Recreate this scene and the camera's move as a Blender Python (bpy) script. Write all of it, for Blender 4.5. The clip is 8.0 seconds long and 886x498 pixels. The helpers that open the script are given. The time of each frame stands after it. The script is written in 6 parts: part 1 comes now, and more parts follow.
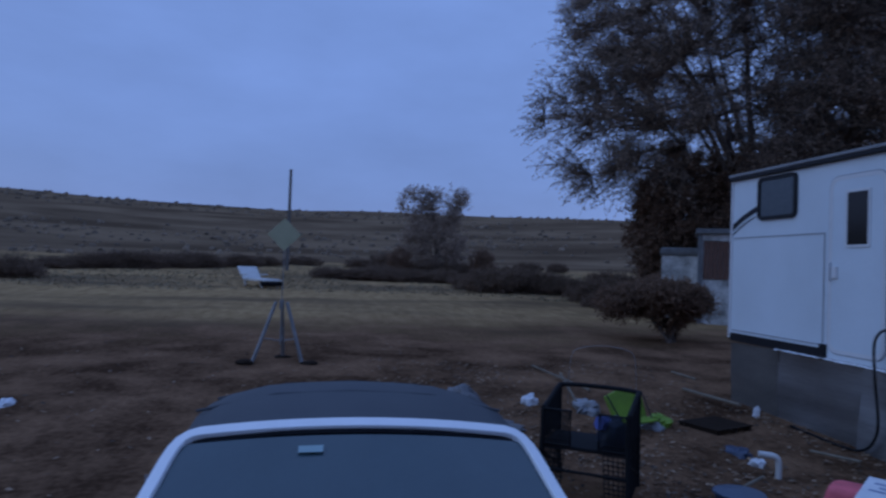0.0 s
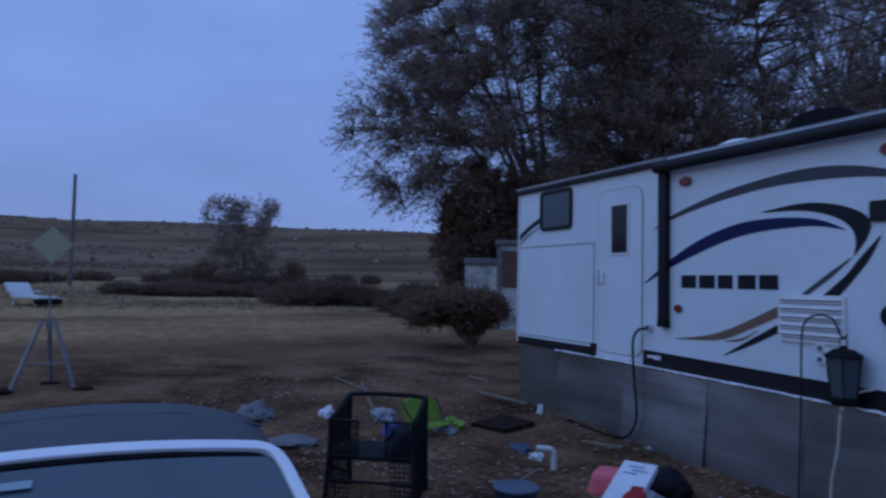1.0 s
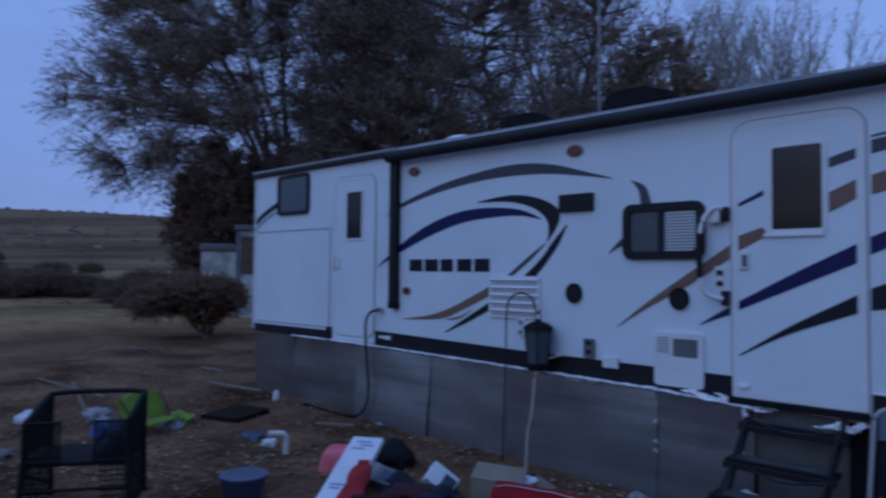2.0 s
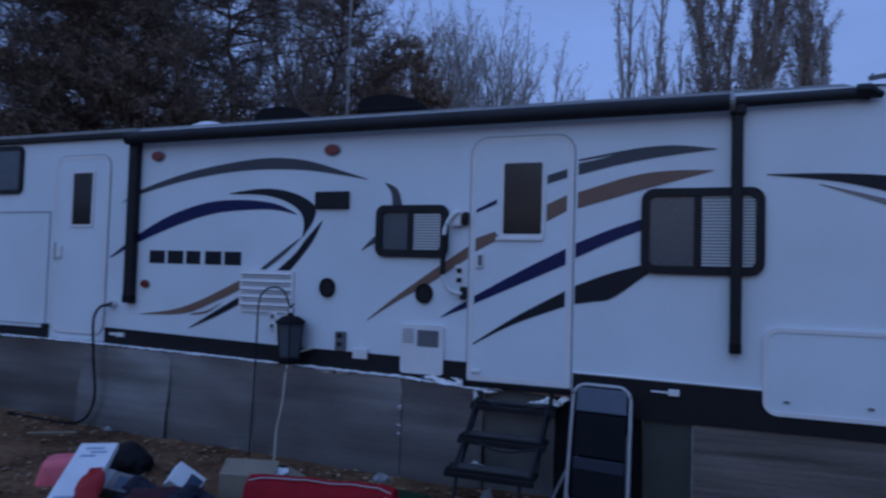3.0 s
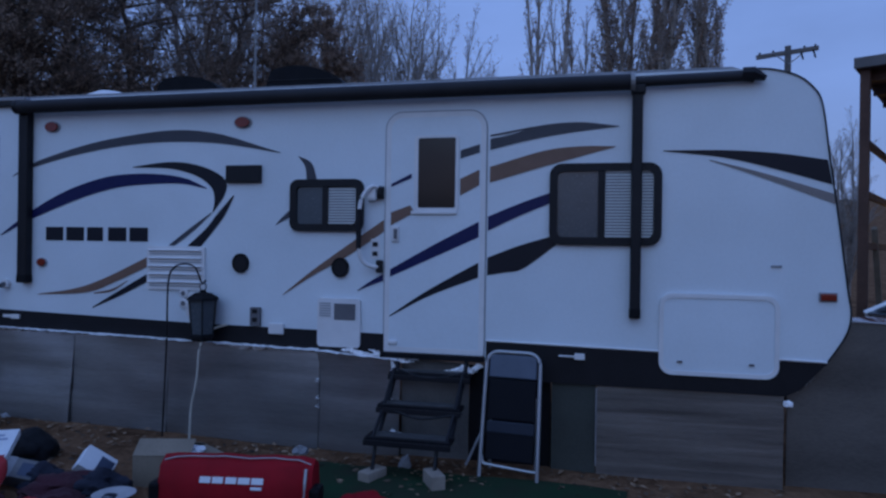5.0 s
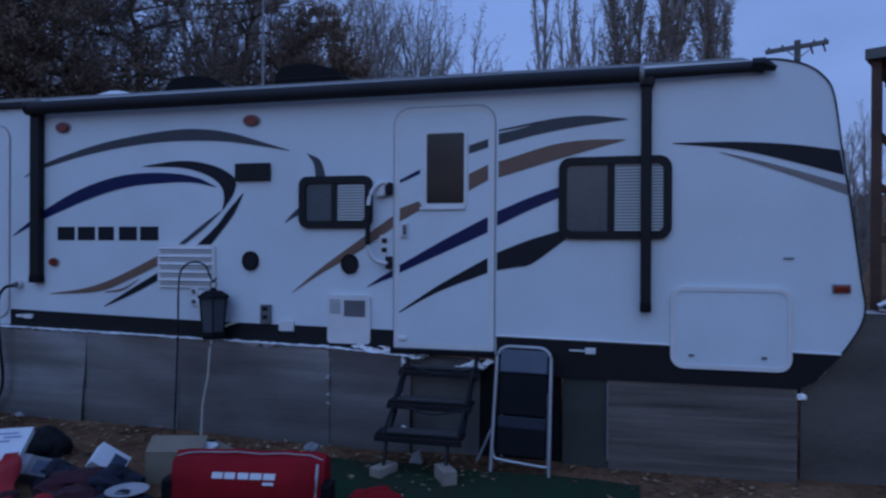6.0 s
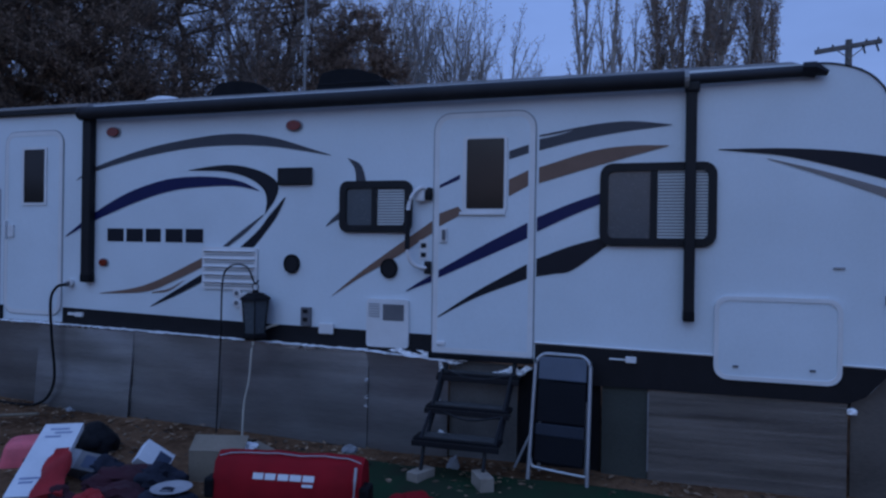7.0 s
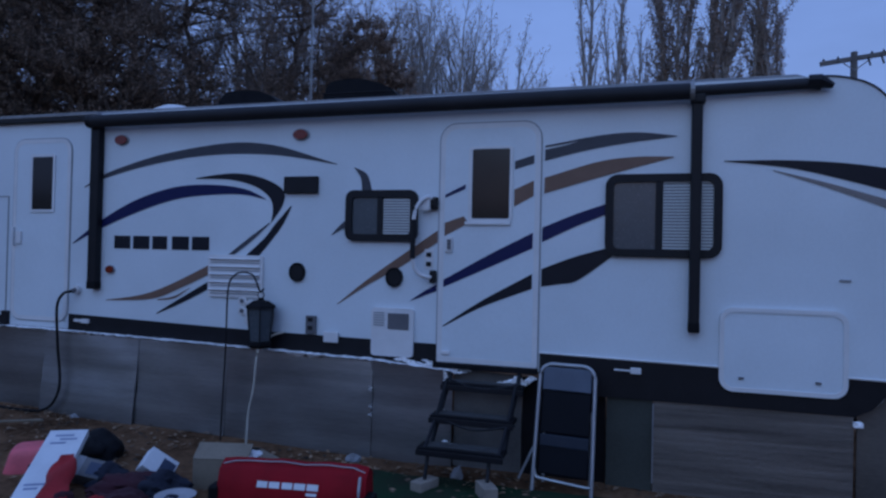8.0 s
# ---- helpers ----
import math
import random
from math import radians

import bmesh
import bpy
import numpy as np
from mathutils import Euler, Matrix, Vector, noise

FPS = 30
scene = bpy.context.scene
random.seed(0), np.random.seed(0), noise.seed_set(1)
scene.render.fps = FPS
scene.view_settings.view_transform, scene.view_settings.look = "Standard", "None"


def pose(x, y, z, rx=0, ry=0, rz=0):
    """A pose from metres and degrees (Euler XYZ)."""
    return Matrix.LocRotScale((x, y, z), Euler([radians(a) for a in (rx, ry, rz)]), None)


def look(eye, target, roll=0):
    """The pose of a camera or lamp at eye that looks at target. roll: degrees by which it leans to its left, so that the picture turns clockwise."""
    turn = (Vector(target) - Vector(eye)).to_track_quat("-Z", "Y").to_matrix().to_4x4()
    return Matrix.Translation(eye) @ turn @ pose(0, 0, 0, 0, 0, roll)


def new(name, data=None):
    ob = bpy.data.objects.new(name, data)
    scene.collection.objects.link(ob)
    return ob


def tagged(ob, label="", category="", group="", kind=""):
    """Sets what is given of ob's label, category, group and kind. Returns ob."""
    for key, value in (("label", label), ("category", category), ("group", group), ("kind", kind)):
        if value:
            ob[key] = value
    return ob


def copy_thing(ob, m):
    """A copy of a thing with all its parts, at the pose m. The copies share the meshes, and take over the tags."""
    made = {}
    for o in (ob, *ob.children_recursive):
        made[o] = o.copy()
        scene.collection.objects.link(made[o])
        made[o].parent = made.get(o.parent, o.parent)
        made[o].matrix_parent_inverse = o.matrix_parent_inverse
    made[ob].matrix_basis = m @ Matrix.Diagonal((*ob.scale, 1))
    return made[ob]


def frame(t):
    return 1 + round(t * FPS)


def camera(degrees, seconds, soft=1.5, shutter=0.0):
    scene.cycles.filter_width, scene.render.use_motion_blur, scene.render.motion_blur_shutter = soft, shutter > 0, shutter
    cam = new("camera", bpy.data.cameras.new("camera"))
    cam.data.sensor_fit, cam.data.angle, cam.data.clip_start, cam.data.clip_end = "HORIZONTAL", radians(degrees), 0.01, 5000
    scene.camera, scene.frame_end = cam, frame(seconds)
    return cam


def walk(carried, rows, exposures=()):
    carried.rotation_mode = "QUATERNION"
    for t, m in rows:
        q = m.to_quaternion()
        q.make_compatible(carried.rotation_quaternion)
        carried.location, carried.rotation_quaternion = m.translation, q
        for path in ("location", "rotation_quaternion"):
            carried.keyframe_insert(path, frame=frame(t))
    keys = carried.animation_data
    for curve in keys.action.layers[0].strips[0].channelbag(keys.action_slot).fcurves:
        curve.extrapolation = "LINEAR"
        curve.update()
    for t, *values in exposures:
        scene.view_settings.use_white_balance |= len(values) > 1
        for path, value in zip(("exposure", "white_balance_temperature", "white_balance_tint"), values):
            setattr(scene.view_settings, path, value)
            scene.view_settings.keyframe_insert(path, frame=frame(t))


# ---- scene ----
cam = camera(67.5, 8.0, soft=2.5, shutter=0.3)
PATH = [
    (0, (0.026, -5.014, 1.681), (-1.945, -4.677, 1.733), 2.1),
    (0.5, (0.023, -4.902, 1.683), (-1.885, -4.307, 1.773), 1.2),
    (1, (0.036, -4.801, 1.665), (-1.767, -3.941, 1.769), 1.2),
    (1.5, (0.106, -4.73, 1.659), (-1.556, -3.62, 1.755), 0.9),
    (2, (0.141, -4.744, 1.645), (-1.216, -3.278, 1.721), 0.6),
    (2.2, (0.126, -4.791, 1.642), (-1.081, -3.197, 1.716), 0.8),
    (3.3, (0.094, -4.998, 1.635), (-0.411, -3.064, 1.714), 1.4),
    (3.5, (0.092, -5.025, 1.631), (-0.302, -3.065, 1.706), 1.3),
    (4, (0.097, -5.026, 1.638), (-0.253, -3.057, 1.675), 1.7),
    (4.5, (0.097, -5.033, 1.667), (-0.344, -3.082, 1.664), 1.3),
    (5.8, (0.114, -5.037, 1.619), (-0.325, -3.085, 1.618), 0.2),
    (6, (0.098, -5.031, 1.618), (-0.371, -3.086, 1.615), 0.3),
    (6.5, (0.084, -5.038, 1.629), (-0.478, -3.118, 1.626), 0.5),
    (7, (0.081, -5.036, 1.651), (-0.495, -3.121, 1.65), 0.9),
    (7.5, (0.076, -5.041, 1.654), (-0.503, -3.127, 1.663), 1.0),
    (8, (0.075, -5.05, 1.654), (-0.513, -3.139, 1.68), 1.3),
]
walk(cam, [(t, look(e, a, r)) for t, e, a, r in PATH], [(0, -0.04), (0.5, 0.08), (1, 0.10), (2, 0.12), (3.5, 0.07), (8, 0.07)])
# ---- light ----
def dusk_sky():
    w = bpy.data.worlds.new("dusk_sky")
    scene.world = w
    w.use_nodes = True
    nt = w.node_tree
    n, l = nt.nodes, nt.links
    bg = n["Background"]
    tc = n.new("ShaderNodeTexCoord")
    sky = n.new("ShaderNodeTexSky")
    sky.sky_type, sky.sun_disc = "NISHITA", False
    sky.sun_elevation, sky.sun_rotation = radians(5), radians(180)
    sep = n.new("ShaderNodeSeparateXYZ")
    l.new(tc.outputs["Generated"], sep.inputs[0])
    ramp = n.new("ShaderNodeValToRGB")
    cr = ramp.color_ramp
    cr.elements[0].position, cr.elements[0].color = 0.0, (0.137, 0.228, 0.535, 1)
    cr.elements[1].position, cr.elements[1].color = 1.0, (0.250, 0.430, 1.000, 1)
    mid = cr.elements.new(0.22)
    over = cr.elements.new(0.45)
    over.color = (0.165, 0.280, 0.660, 1)
    mid.color = (0.160, 0.270, 0.640, 1)
    l.new(sep.outputs["Z"], ramp.inputs[0])
    # soft cloud layers of an overcast evening
    mp = n.new("ShaderNodeMapping")
    mp.inputs["Scale"].default_value = (1.6, 1.6, 4.5)
    l.new(tc.outputs["Generated"], mp.inputs[0])
    nz = n.new("ShaderNodeTexNoise")
    nz.inputs["Scale"].default_value, nz.inputs["Detail"].default_value, nz.inputs["Roughness"].default_value = 2.1, 6, 0.55
    l.new(mp.outputs[0], nz.inputs["Vector"])
    mr = n.new("ShaderNodeMapRange")
    mr.inputs[1].default_value, mr.inputs[2].default_value = 0.3, 0.7
    mr.inputs[3].default_value, mr.inputs[4].default_value = 0.90, 1.08
    l.new(nz.outputs["Fac"], mr.inputs[0])
    # the last glow over the hills
    west = n.new("ShaderNodeMapRange")
    west.interpolation_type = "SMOOTHSTEP"
    west.inputs[1].default_value, west.inputs[2].default_value = -0.4, -1.0
    west.inputs[3].default_value, west.inputs[4].default_value = 1.0, 1.03
    l.new(sep.outputs["X"], west.inputs[0])
    both = n.new("ShaderNodeMath")
    both.operation = "MULTIPLY"
    l.new(mr.outputs[0], both.inputs[0])
    l.new(west.outputs[0], both.inputs[1])
    mul = n.new("ShaderNodeVectorMath")
    mul.operation = "SCALE"
    l.new(ramp.outputs[0], mul.inputs[0])
    l.new(both.outputs[0], mul.inputs["Scale"])
    mix = n.new("ShaderNodeMix")
    mix.data_type = "RGBA"
    mix.inputs["Factor"].default_value = 0.015
    l.new(mul.outputs[0], mix.inputs["A"])
    l.new(sky.outputs[0], mix.inputs["B"])
    l.new(mix.outputs["Result"], bg.inputs[0])
    bg.inputs[1].default_value = 1.0


dusk_sky()
# the last light in the west, far and wide behind the overcast
sun = new("sun", bpy.data.lights.new("sun", "SUN"))
sun.data.energy, sun.data.angle, sun.data.color = 0.36, radians(50), (0.39, 0.66, 1.05)
sun.matrix_world = look((-2, -20, 13), (0, 0, 0))


# ---- materials ----
def mat(name, color, rough=0.6, metal=0.0, var=0.25, scale=6.0, fine=60.0, bump=0.15, tint=None, coat=0.0, stretch=(1, 1, 1), island=0.0, spec=0.5, thin=0.0):
    """A surface with a broad stain and a fine grain; tint is the colour that the stains pull towards."""
    m = bpy.data.materials.new(name)
    m.use_nodes = True
    nt = m.node_tree
    n, l = nt.nodes, nt.links
    b = n["Principled BSDF"]
    tc = n.new("ShaderNodeTexCoord")
    mp = n.new("ShaderNodeMapping")
    mp.inputs["Scale"].default_value = stretch
    l.new(tc.outputs["Object"], mp.inputs[0])
    big, small = n.new("ShaderNodeTexNoise"), n.new("ShaderNodeTexNoise")
    big.inputs["Scale"].default_value, big.inputs["Detail"].default_value = scale, 5
    small.inputs["Scale"].default_value, small.inputs["Detail"].default_value = fine, 4
    l.new(mp.outputs[0], big.inputs["Vector"])
    l.new(mp.outputs[0], small.inputs["Vector"])
    add = n.new("ShaderNodeMath")
    add.operation = "MULTIPLY_ADD"
    add.inputs[1].default_value = 0.35
    l.new(small.outputs["Fac"], add.inputs[0])
    l.new(big.outputs["Fac"], add.inputs[2])
    mr = n.new("ShaderNodeMapRange")
    mr.inputs[1].default_value, mr.inputs[2].default_value = 0.45, 0.95
    l.new(add.outputs[0], mr.inputs[0])
    mix = n.new("ShaderNodeMix")
    mix.data_type = "RGBA"
    c2 = tint or tuple(c * (1 - var) for c in color)
    mix.inputs["A"].default_value = (*[min(1, c * (1 + var * 0.5)) for c in color], 1)
    mix.inputs["B"].default_value = (*c2, 1)
    l.new(mr.outputs[0], mix.inputs["Factor"])
    out = mix.outputs["Result"]
    if island:
        geo = n.new("ShaderNodeNewGeometry")
        m2 = n.new("ShaderNodeMapRange")
        m2.inputs[3].default_value, m2.inputs[4].default_value = 1 - island, 1 + island
        l.new(geo.outputs["Random Per Island"], m2.inputs[0])
        sc = n.new("ShaderNodeVectorMath")
        sc.operation = "SCALE"
        l.new(out, sc.inputs[0])
        l.new(m2.outputs[0], sc.inputs["Scale"])
        out = sc.outputs[0]
    l.new(out, b.inputs["Base Color"])
    b.inputs["Metallic"].default_value = metal
    b.inputs["Specular IOR Level"].default_value = spec
    r = n.new("ShaderNodeMapRange")
    r.inputs[3].default_value, r.inputs[4].default_value = max(0.03, rough - 0.1), min(1, rough + 0.1)
    l.new(small.outputs["Fac"], r.inputs[0])
    l.new(r.outputs[0], b.inputs["Roughness"])
    b.inputs["Coat Weight"].default_value = coat
    if bump:
        bp = n.new("ShaderNodeBump")
        bp.inputs["Strength"].default_value, bp.inputs["Distance"].default_value = bump, 0.02
        l.new(add.outputs[0], bp.inputs["Height"])
        l.new(bp.outputs[0], b.inputs["Normal"])
    if thin:
        tr, mx = n.new("ShaderNodeBsdfTranslucent"), n.new("ShaderNodeMixShader")
        l.new(out, tr.inputs["Color"])
        mx.inputs[0].default_value = thin
        l.new(b.outputs[0], mx.inputs[1])
        l.new(tr.outputs[0], mx.inputs[2])
        l.new(mx.outputs[0], n["Material Output"].inputs["Surface"])
    return m


def glass(name, color, rough=0.05, ior=1.5):
    m = mat(name, color, rough, var=0.1, bump=0.0)
    m.node_tree.nodes["Principled BSDF"].inputs["IOR"].default_value = ior
    return m


def ground_material():
    m = bpy.data.materials.new("dirt_and_dry_grass")
    m.use_nodes = True
    nt = m.node_tree
    n, l = nt.nodes, nt.links
    b = n["Principled BSDF"]
    b.inputs["Roughness"].default_value = 0.95
    b.inputs["Specular IOR Level"].default_value = 0.0
    geo = n.new("ShaderNodeNewGeometry")
    sep = n.new("ShaderNodeSeparateXYZ")
    l.new(geo.outputs["Position"], sep.inputs[0])

    def noise_node(scale, detail=6, stretch=None):
        t = n.new("ShaderNodeTexNoise")
        t.inputs["Scale"].default_value, t.inputs["Detail"].default_value, t.inputs["Roughness"].default_value = scale, detail, 0.6
        if stretch:
            mp = n.new("ShaderNodeMapping")
            mp.inputs["Scale"].default_value = stretch
            l.new(geo.outputs["Position"], mp.inputs[0])
            l.new(mp.outputs[0], t.inputs["Vector"])
        else:
            l.new(geo.outputs["Position"], t.inputs["Vector"])
        return t.outputs["Fac"]

    def blend(a, c, fac):
        x = n.new("ShaderNodeMix")
        x.data_type = "RGBA"
        for slot, v in (("A", a), ("B", c)):
            if isinstance(v, tuple):
                x.inputs[slot].default_value = (*v, 1)
            else:
                l.new(v, x.inputs[slot])
        l.new(fac, x.inputs["Factor"])
        return x.outputs["Result"]

    def span(v, lo, hi):
        r = n.new("ShaderNodeMapRange")
        r.inputs[1].default_value, r.inputs[2].default_value = lo, hi
        l.new(v, r.inputs[0])
        return r.outputs[0]

    def plus(a, c, k):
        x = n.new("ShaderNodeMath")
        x.operation = "MULTIPLY_ADD"
        x.inputs[1].default_value = k
        l.new(c, x.inputs[0])
        l.new(a, x.inputs[2])
        return x.outputs[0]

    mid, fine, wide = noise_node(1.1), noise_node(14, 8), noise_node(0.16, 5)
    scrub = noise_node(0.075, 8, (1.0, 0.45, 1.0))
    streak = noise_node(0.34, 6, (1.0, 0.3, 1.0))
    tuft = noise_node(2.2, 7, (0.5, 1.6, 1))
    dirt = blend((0.068, 0.037, 0.022), (0.238, 0.133, 0.078), span(plus(mid, fine, 0.5), 0.58, 0.92))
    grass = blend((0.260, 0.160, 0.078), (0.450, 0.285, 0.142), span(plus(tuft, fine, 0.4), 0.5, 0.9))
    grass = blend(grass, (0.160, 0.104, 0.062), span(streak, 0.46, 0.66))
    hill = blend((0.105, 0.068, 0.043), (0.225, 0.150, 0.093), span(plus(scrub, fine, 0.25), 0.5, 0.76))
    reach = plus(sep.outputs["X"], mid, 6.0)
    reach = plus(reach, wide, 8.0)
    land = blend(grass, dirt, span(reach, -10.5, -5.0))
    land = blend(hill, land, span(reach, -66.0, -52.0))
    l.new(land, b.inputs["Base Color"])
    bp = n.new("ShaderNodeBump")
    bp.inputs["Strength"].default_value, bp.inputs["Distance"].default_value = 0.7, 0.06
    l.new(plus(fine, mid, 1.0), bp.inputs["Height"])
    l.new(bp.outputs[0], b.inputs["Normal"])
    return m


WHITE = mat("white_fibreglass", (0.685, 0.745, 0.785), 0.32, var=0.08, scale=1.4, fine=45, bump=0.05, tint=(0.62, 0.675, 0.705))
WHITE_TRIM = mat("white_trim", (0.72, 0.72, 0.72), 0.4, var=0.08, bump=0.03)
SEAM = mat("grey_seam_sealant", (0.30, 0.31, 0.33), 0.6, var=0.1, bump=0.05)
BLACK = mat("black_gloss_trim", (0.011, 0.011, 0.014), 0.5, var=0.3, bump=0.03, spec=0.25)
BLACK_ROUGH = mat("black_rubber", (0.010, 0.010, 0.012), 0.75, var=0.4, bump=0.15, spec=0.15)
AWNING = mat("dark_awning_vinyl", (0.014, 0.014, 0.017), 0.65, var=0.35, scale=3, bump=0.1, tint=(0.026, 0.026, 0.030), spec=0.25)
CHALK = mat("chalky_roof_edge", (0.27, 0.27, 0.28), 0.7, var=0.3, scale=4, bump=0.2)
NAVY = mat("navy_vinyl_graphic", (0.011, 0.015, 0.078), 0.35, var=0.1, bump=0.0, spec=0.2)
INK = mat("black_vinyl_graphic", (0.014, 0.015, 0.022), 0.35, var=0.1, bump=0.0, spec=0.2)
SLATE = mat("slate_vinyl_graphic", (0.070, 0.072, 0.085), 0.4, var=0.12, bump=0.0, spec=0.2)
TAUPE = mat("taupe_vinyl_graphic", (0.205, 0.124, 0.092), 0.4, var=0.12, bump=0.0, spec=0.2)
PALE = mat("warm_grey_vinyl_graphic", (0.22, 0.195, 0.185), 0.4, var=0.12, bump=0.0)
DARK_GLASS = glass("dark_tinted_glass", (0.022, 0.019, 0.018), 0.12, 1.38)
GREY_GLASS = glass("grey_screened_glass", (0.072, 0.086, 0.098), 0.25)
BLIND = mat("pale_blind_slats", (0.60, 0.62, 0.61), 0.6, var=0.1, bump=0.02)
AMBER = mat("red_marker_lens", (0.20, 0.022, 0.012), 0.2, var=0.2, bump=0.0)
FOIL = mat("dull_foil_insulation", (0.325, 0.322, 0.325), 0.36, metal=0.85, var=0.4, scale=1.3, fine=30, bump=0.16, stretch=(0.4, 1, 5))
FOIL_BOARD = mat("scratched_grey_foil_board", (0.170, 0.150, 0.136), 0.40, metal=0.5, var=0.6, scale=2.2, fine=60, bump=0.35, stretch=(0.3, 1, 8))
# crumpled foil without metal: its sky glints are put in as white colour
FOIL_GLINT = mat("white_foil_glint", (0.95, 0.95, 0.96), 0.30, metal=0.0, var=0.15, scale=20, bump=0.6)
FOIL_DIRTY = mat("dusty_grey_sheet", (0.135, 0.118, 0.105), 0.6, metal=0.4, var=0.4, scale=1.1, fine=30, bump=0.2, stretch=(1, 1, 3))
# skirting behind the steps, with the shade there put into its colour
SKIRT_SHADED = mat("shade_darkened_skirting", (0.140, 0.133, 0.126), 0.8, var=0.4, scale=3, bump=0.3)
BOARD_GREEN = mat("weathered_green_board", (0.042, 0.047, 0.040), 0.75, var=0.3, scale=3, bump=0.3)
GREY_PLASTIC = mat("grey_plastic", (0.13, 0.13, 0.14), 0.5, var=0.2, bump=0.1)
GALV = mat("light_grey_tube", (0.40, 0.41, 0.43), 0.35, metal=0.5, var=0.2, bump=0.05)
CHAIR_BLUE = mat("blue_grey_vinyl", (0.075, 0.098, 0.140), 0.45, var=0.2, bump=0.1)
CHAIR_MID = mat("dull_navy_vinyl", (0.024, 0.030, 0.044), 0.6, var=0.2, bump=0.1, spec=0.2)
CHAIR_DARK = mat("dark_navy_vinyl", (0.005, 0.006, 0.010), 0.6, var=0.2, bump=0.1, spec=0.15)
TREAD = mat("dusty_grip_tread", (0.055, 0.054, 0.053), 0.85, var=0.4, scale=8, bump=0.3)
CEMENT = mat("pale_cement_brick", (0.30, 0.25, 0.20), 0.9, var=0.3, scale=9, bump=0.5)
MAT_GREEN = mat("worn_green_carpet", (0.014, 0.040, 0.020), 0.95, var=0.5, scale=3, fine=120, bump=0.6, tint=(0.034, 0.032, 0.024), spec=0.05)
CORD = mat("cream_cord", (0.42, 0.39, 0.33), 0.6, var=0.2, bump=0.1)
RED_BAG = mat("red_nylon", (0.27, 0.004, 0.011), 0.75, spec=0.2, var=0.3, scale=5, fine=200, bump=0.25)
WHITE_PIPING = mat("white_piping", (0.36, 0.35, 0.36), 0.6, var=0.2, bump=0.1)
CARDBOARD = mat("brown_cardboard", (0.225, 0.180, 0.132), 0.85, var=0.25, scale=4, bump=0.15)
PAPER = mat("white_card", (0.68, 0.69, 0.71), 0.7, var=0.12, scale=5, bump=0.1)
PRINT = mat("faded_blue_print", (0.26, 0.30, 0.42), 0.7, var=0.2, bump=0.0)
RED_CLOTH = mat("red_cloth", (0.34, 0.012, 0.017), 0.85, var=0.35, scale=7, bump=0.4)
PINK = mat("pink_plastic_bag", (0.78, 0.13, 0.16), 0.5, var=0.2, scale=8, bump=0.4)
NAVY_CLOTH = mat("navy_cloth", (0.008, 0.010, 0.022), 0.9, var=0.4, scale=7, bump=0.4)
WINE_CLOTH = mat("wine_red_cloth", (0.045, 0.007, 0.014), 0.9, var=0.4, scale=7, bump=0.4)
BLACK_BAG = mat("black_bin_liner", (0.008, 0.008, 0.010), 0.6, spec=0.15, var=0.3, scale=9, bump=0.6)
GREY_JUNK = mat("pale_grey_tarp", (0.26, 0.26, 0.27), 0.7, var=0.4, scale=6, bump=0.5)
GREY_DULL = mat("dull_grey_plastic_sheeting", (0.15, 0.145, 0.145), 0.75, var=0.45, scale=5, bump=0.5)
BLUE_TUB = mat("blue_plastic", (0.030, 0.045, 0.085), 0.4, var=0.25, bump=0.1)
BLUE_BRIGHT = mat("bright_blue_packet", (0.10, 0.14, 0.42), 0.45, var=0.3, scale=15, bump=0.2)
LIME = mat("lime_green_sheet", (0.155, 0.260, 0.018), 0.6, var=0.25, scale=6, bump=0.3)
YELLOW = mat("dull_yellow_plastic", (0.25, 0.20, 0.03), 0.5, var=0.3, bump=0.1)
PVC = mat("white_pvc", (0.62, 0.61, 0.58), 0.4, var=0.15, bump=0.05)
WOOD_DARK = mat("dark_weathered_wood", (0.034, 0.023, 0.017), 0.95, spec=0.05, var=0.4, scale=4, fine=50, bump=0.4, stretch=(1, 6, 6))
WOOD_PALE = mat("pale_stick_wood", (0.20, 0.165, 0.125), 0.9, spec=0.1, var=0.3, bump=0.3)
WOOD_RED = mat("red_brown_timber", (0.095, 0.048, 0.032), 0.85, var=0.35, scale=3, fine=40, bump=0.35)
WOOD_POLE = mat("grey_pole_wood", (0.150, 0.140, 0.132), 0.9, var=0.3, scale=3, bump=0.4)
SIGN_YELLOW = mat("faded_yellow_sign", (0.42, 0.40, 0.24), 0.6, var=0.15, scale=4, bump=0.05)
STEEL = mat("weathered_steel", (0.25, 0.25, 0.25), 0.5, metal=0.4, var=0.3, bump=0.1)
CAR_WHITE = mat("white_car_paint", (0.80, 0.80, 0.80), 0.2, var=0.06, bump=0.01, coat=0.5)
CAR_TOP = mat("black_soft_top", (0.056, 0.060, 0.065), 0.75, var=0.4, scale=5, fine=300, bump=0.25, tint=(0.080, 0.083, 0.088), spec=0.3)
CAR_RED = mat("dark_red_car_paint", (0.090, 0.010, 0.012), 0.22, var=0.1, bump=0.01, coat=0.6)
WINDSCREEN = glass("windscreen_glass", (0.044, 0.072, 0.082), 0.10, 1.6)
STICKER = mat("pale_sticker", (0.26, 0.37, 0.38), 0.6, var=0.1, bump=0.0)
TYRE = mat("tyre_rubber", (0.02, 0.02, 0.02), 0.85, var=0.3, bump=0.2)
RIM = mat("alloy_rim", (0.4, 0.4, 0.42), 0.3, metal=0.9, var=0.1, bump=0.02)
CAGE = mat("black_steel_mesh", (0.010, 0.010, 0.011), 0.7, var=0.3, bump=0.1, spec=0.15)
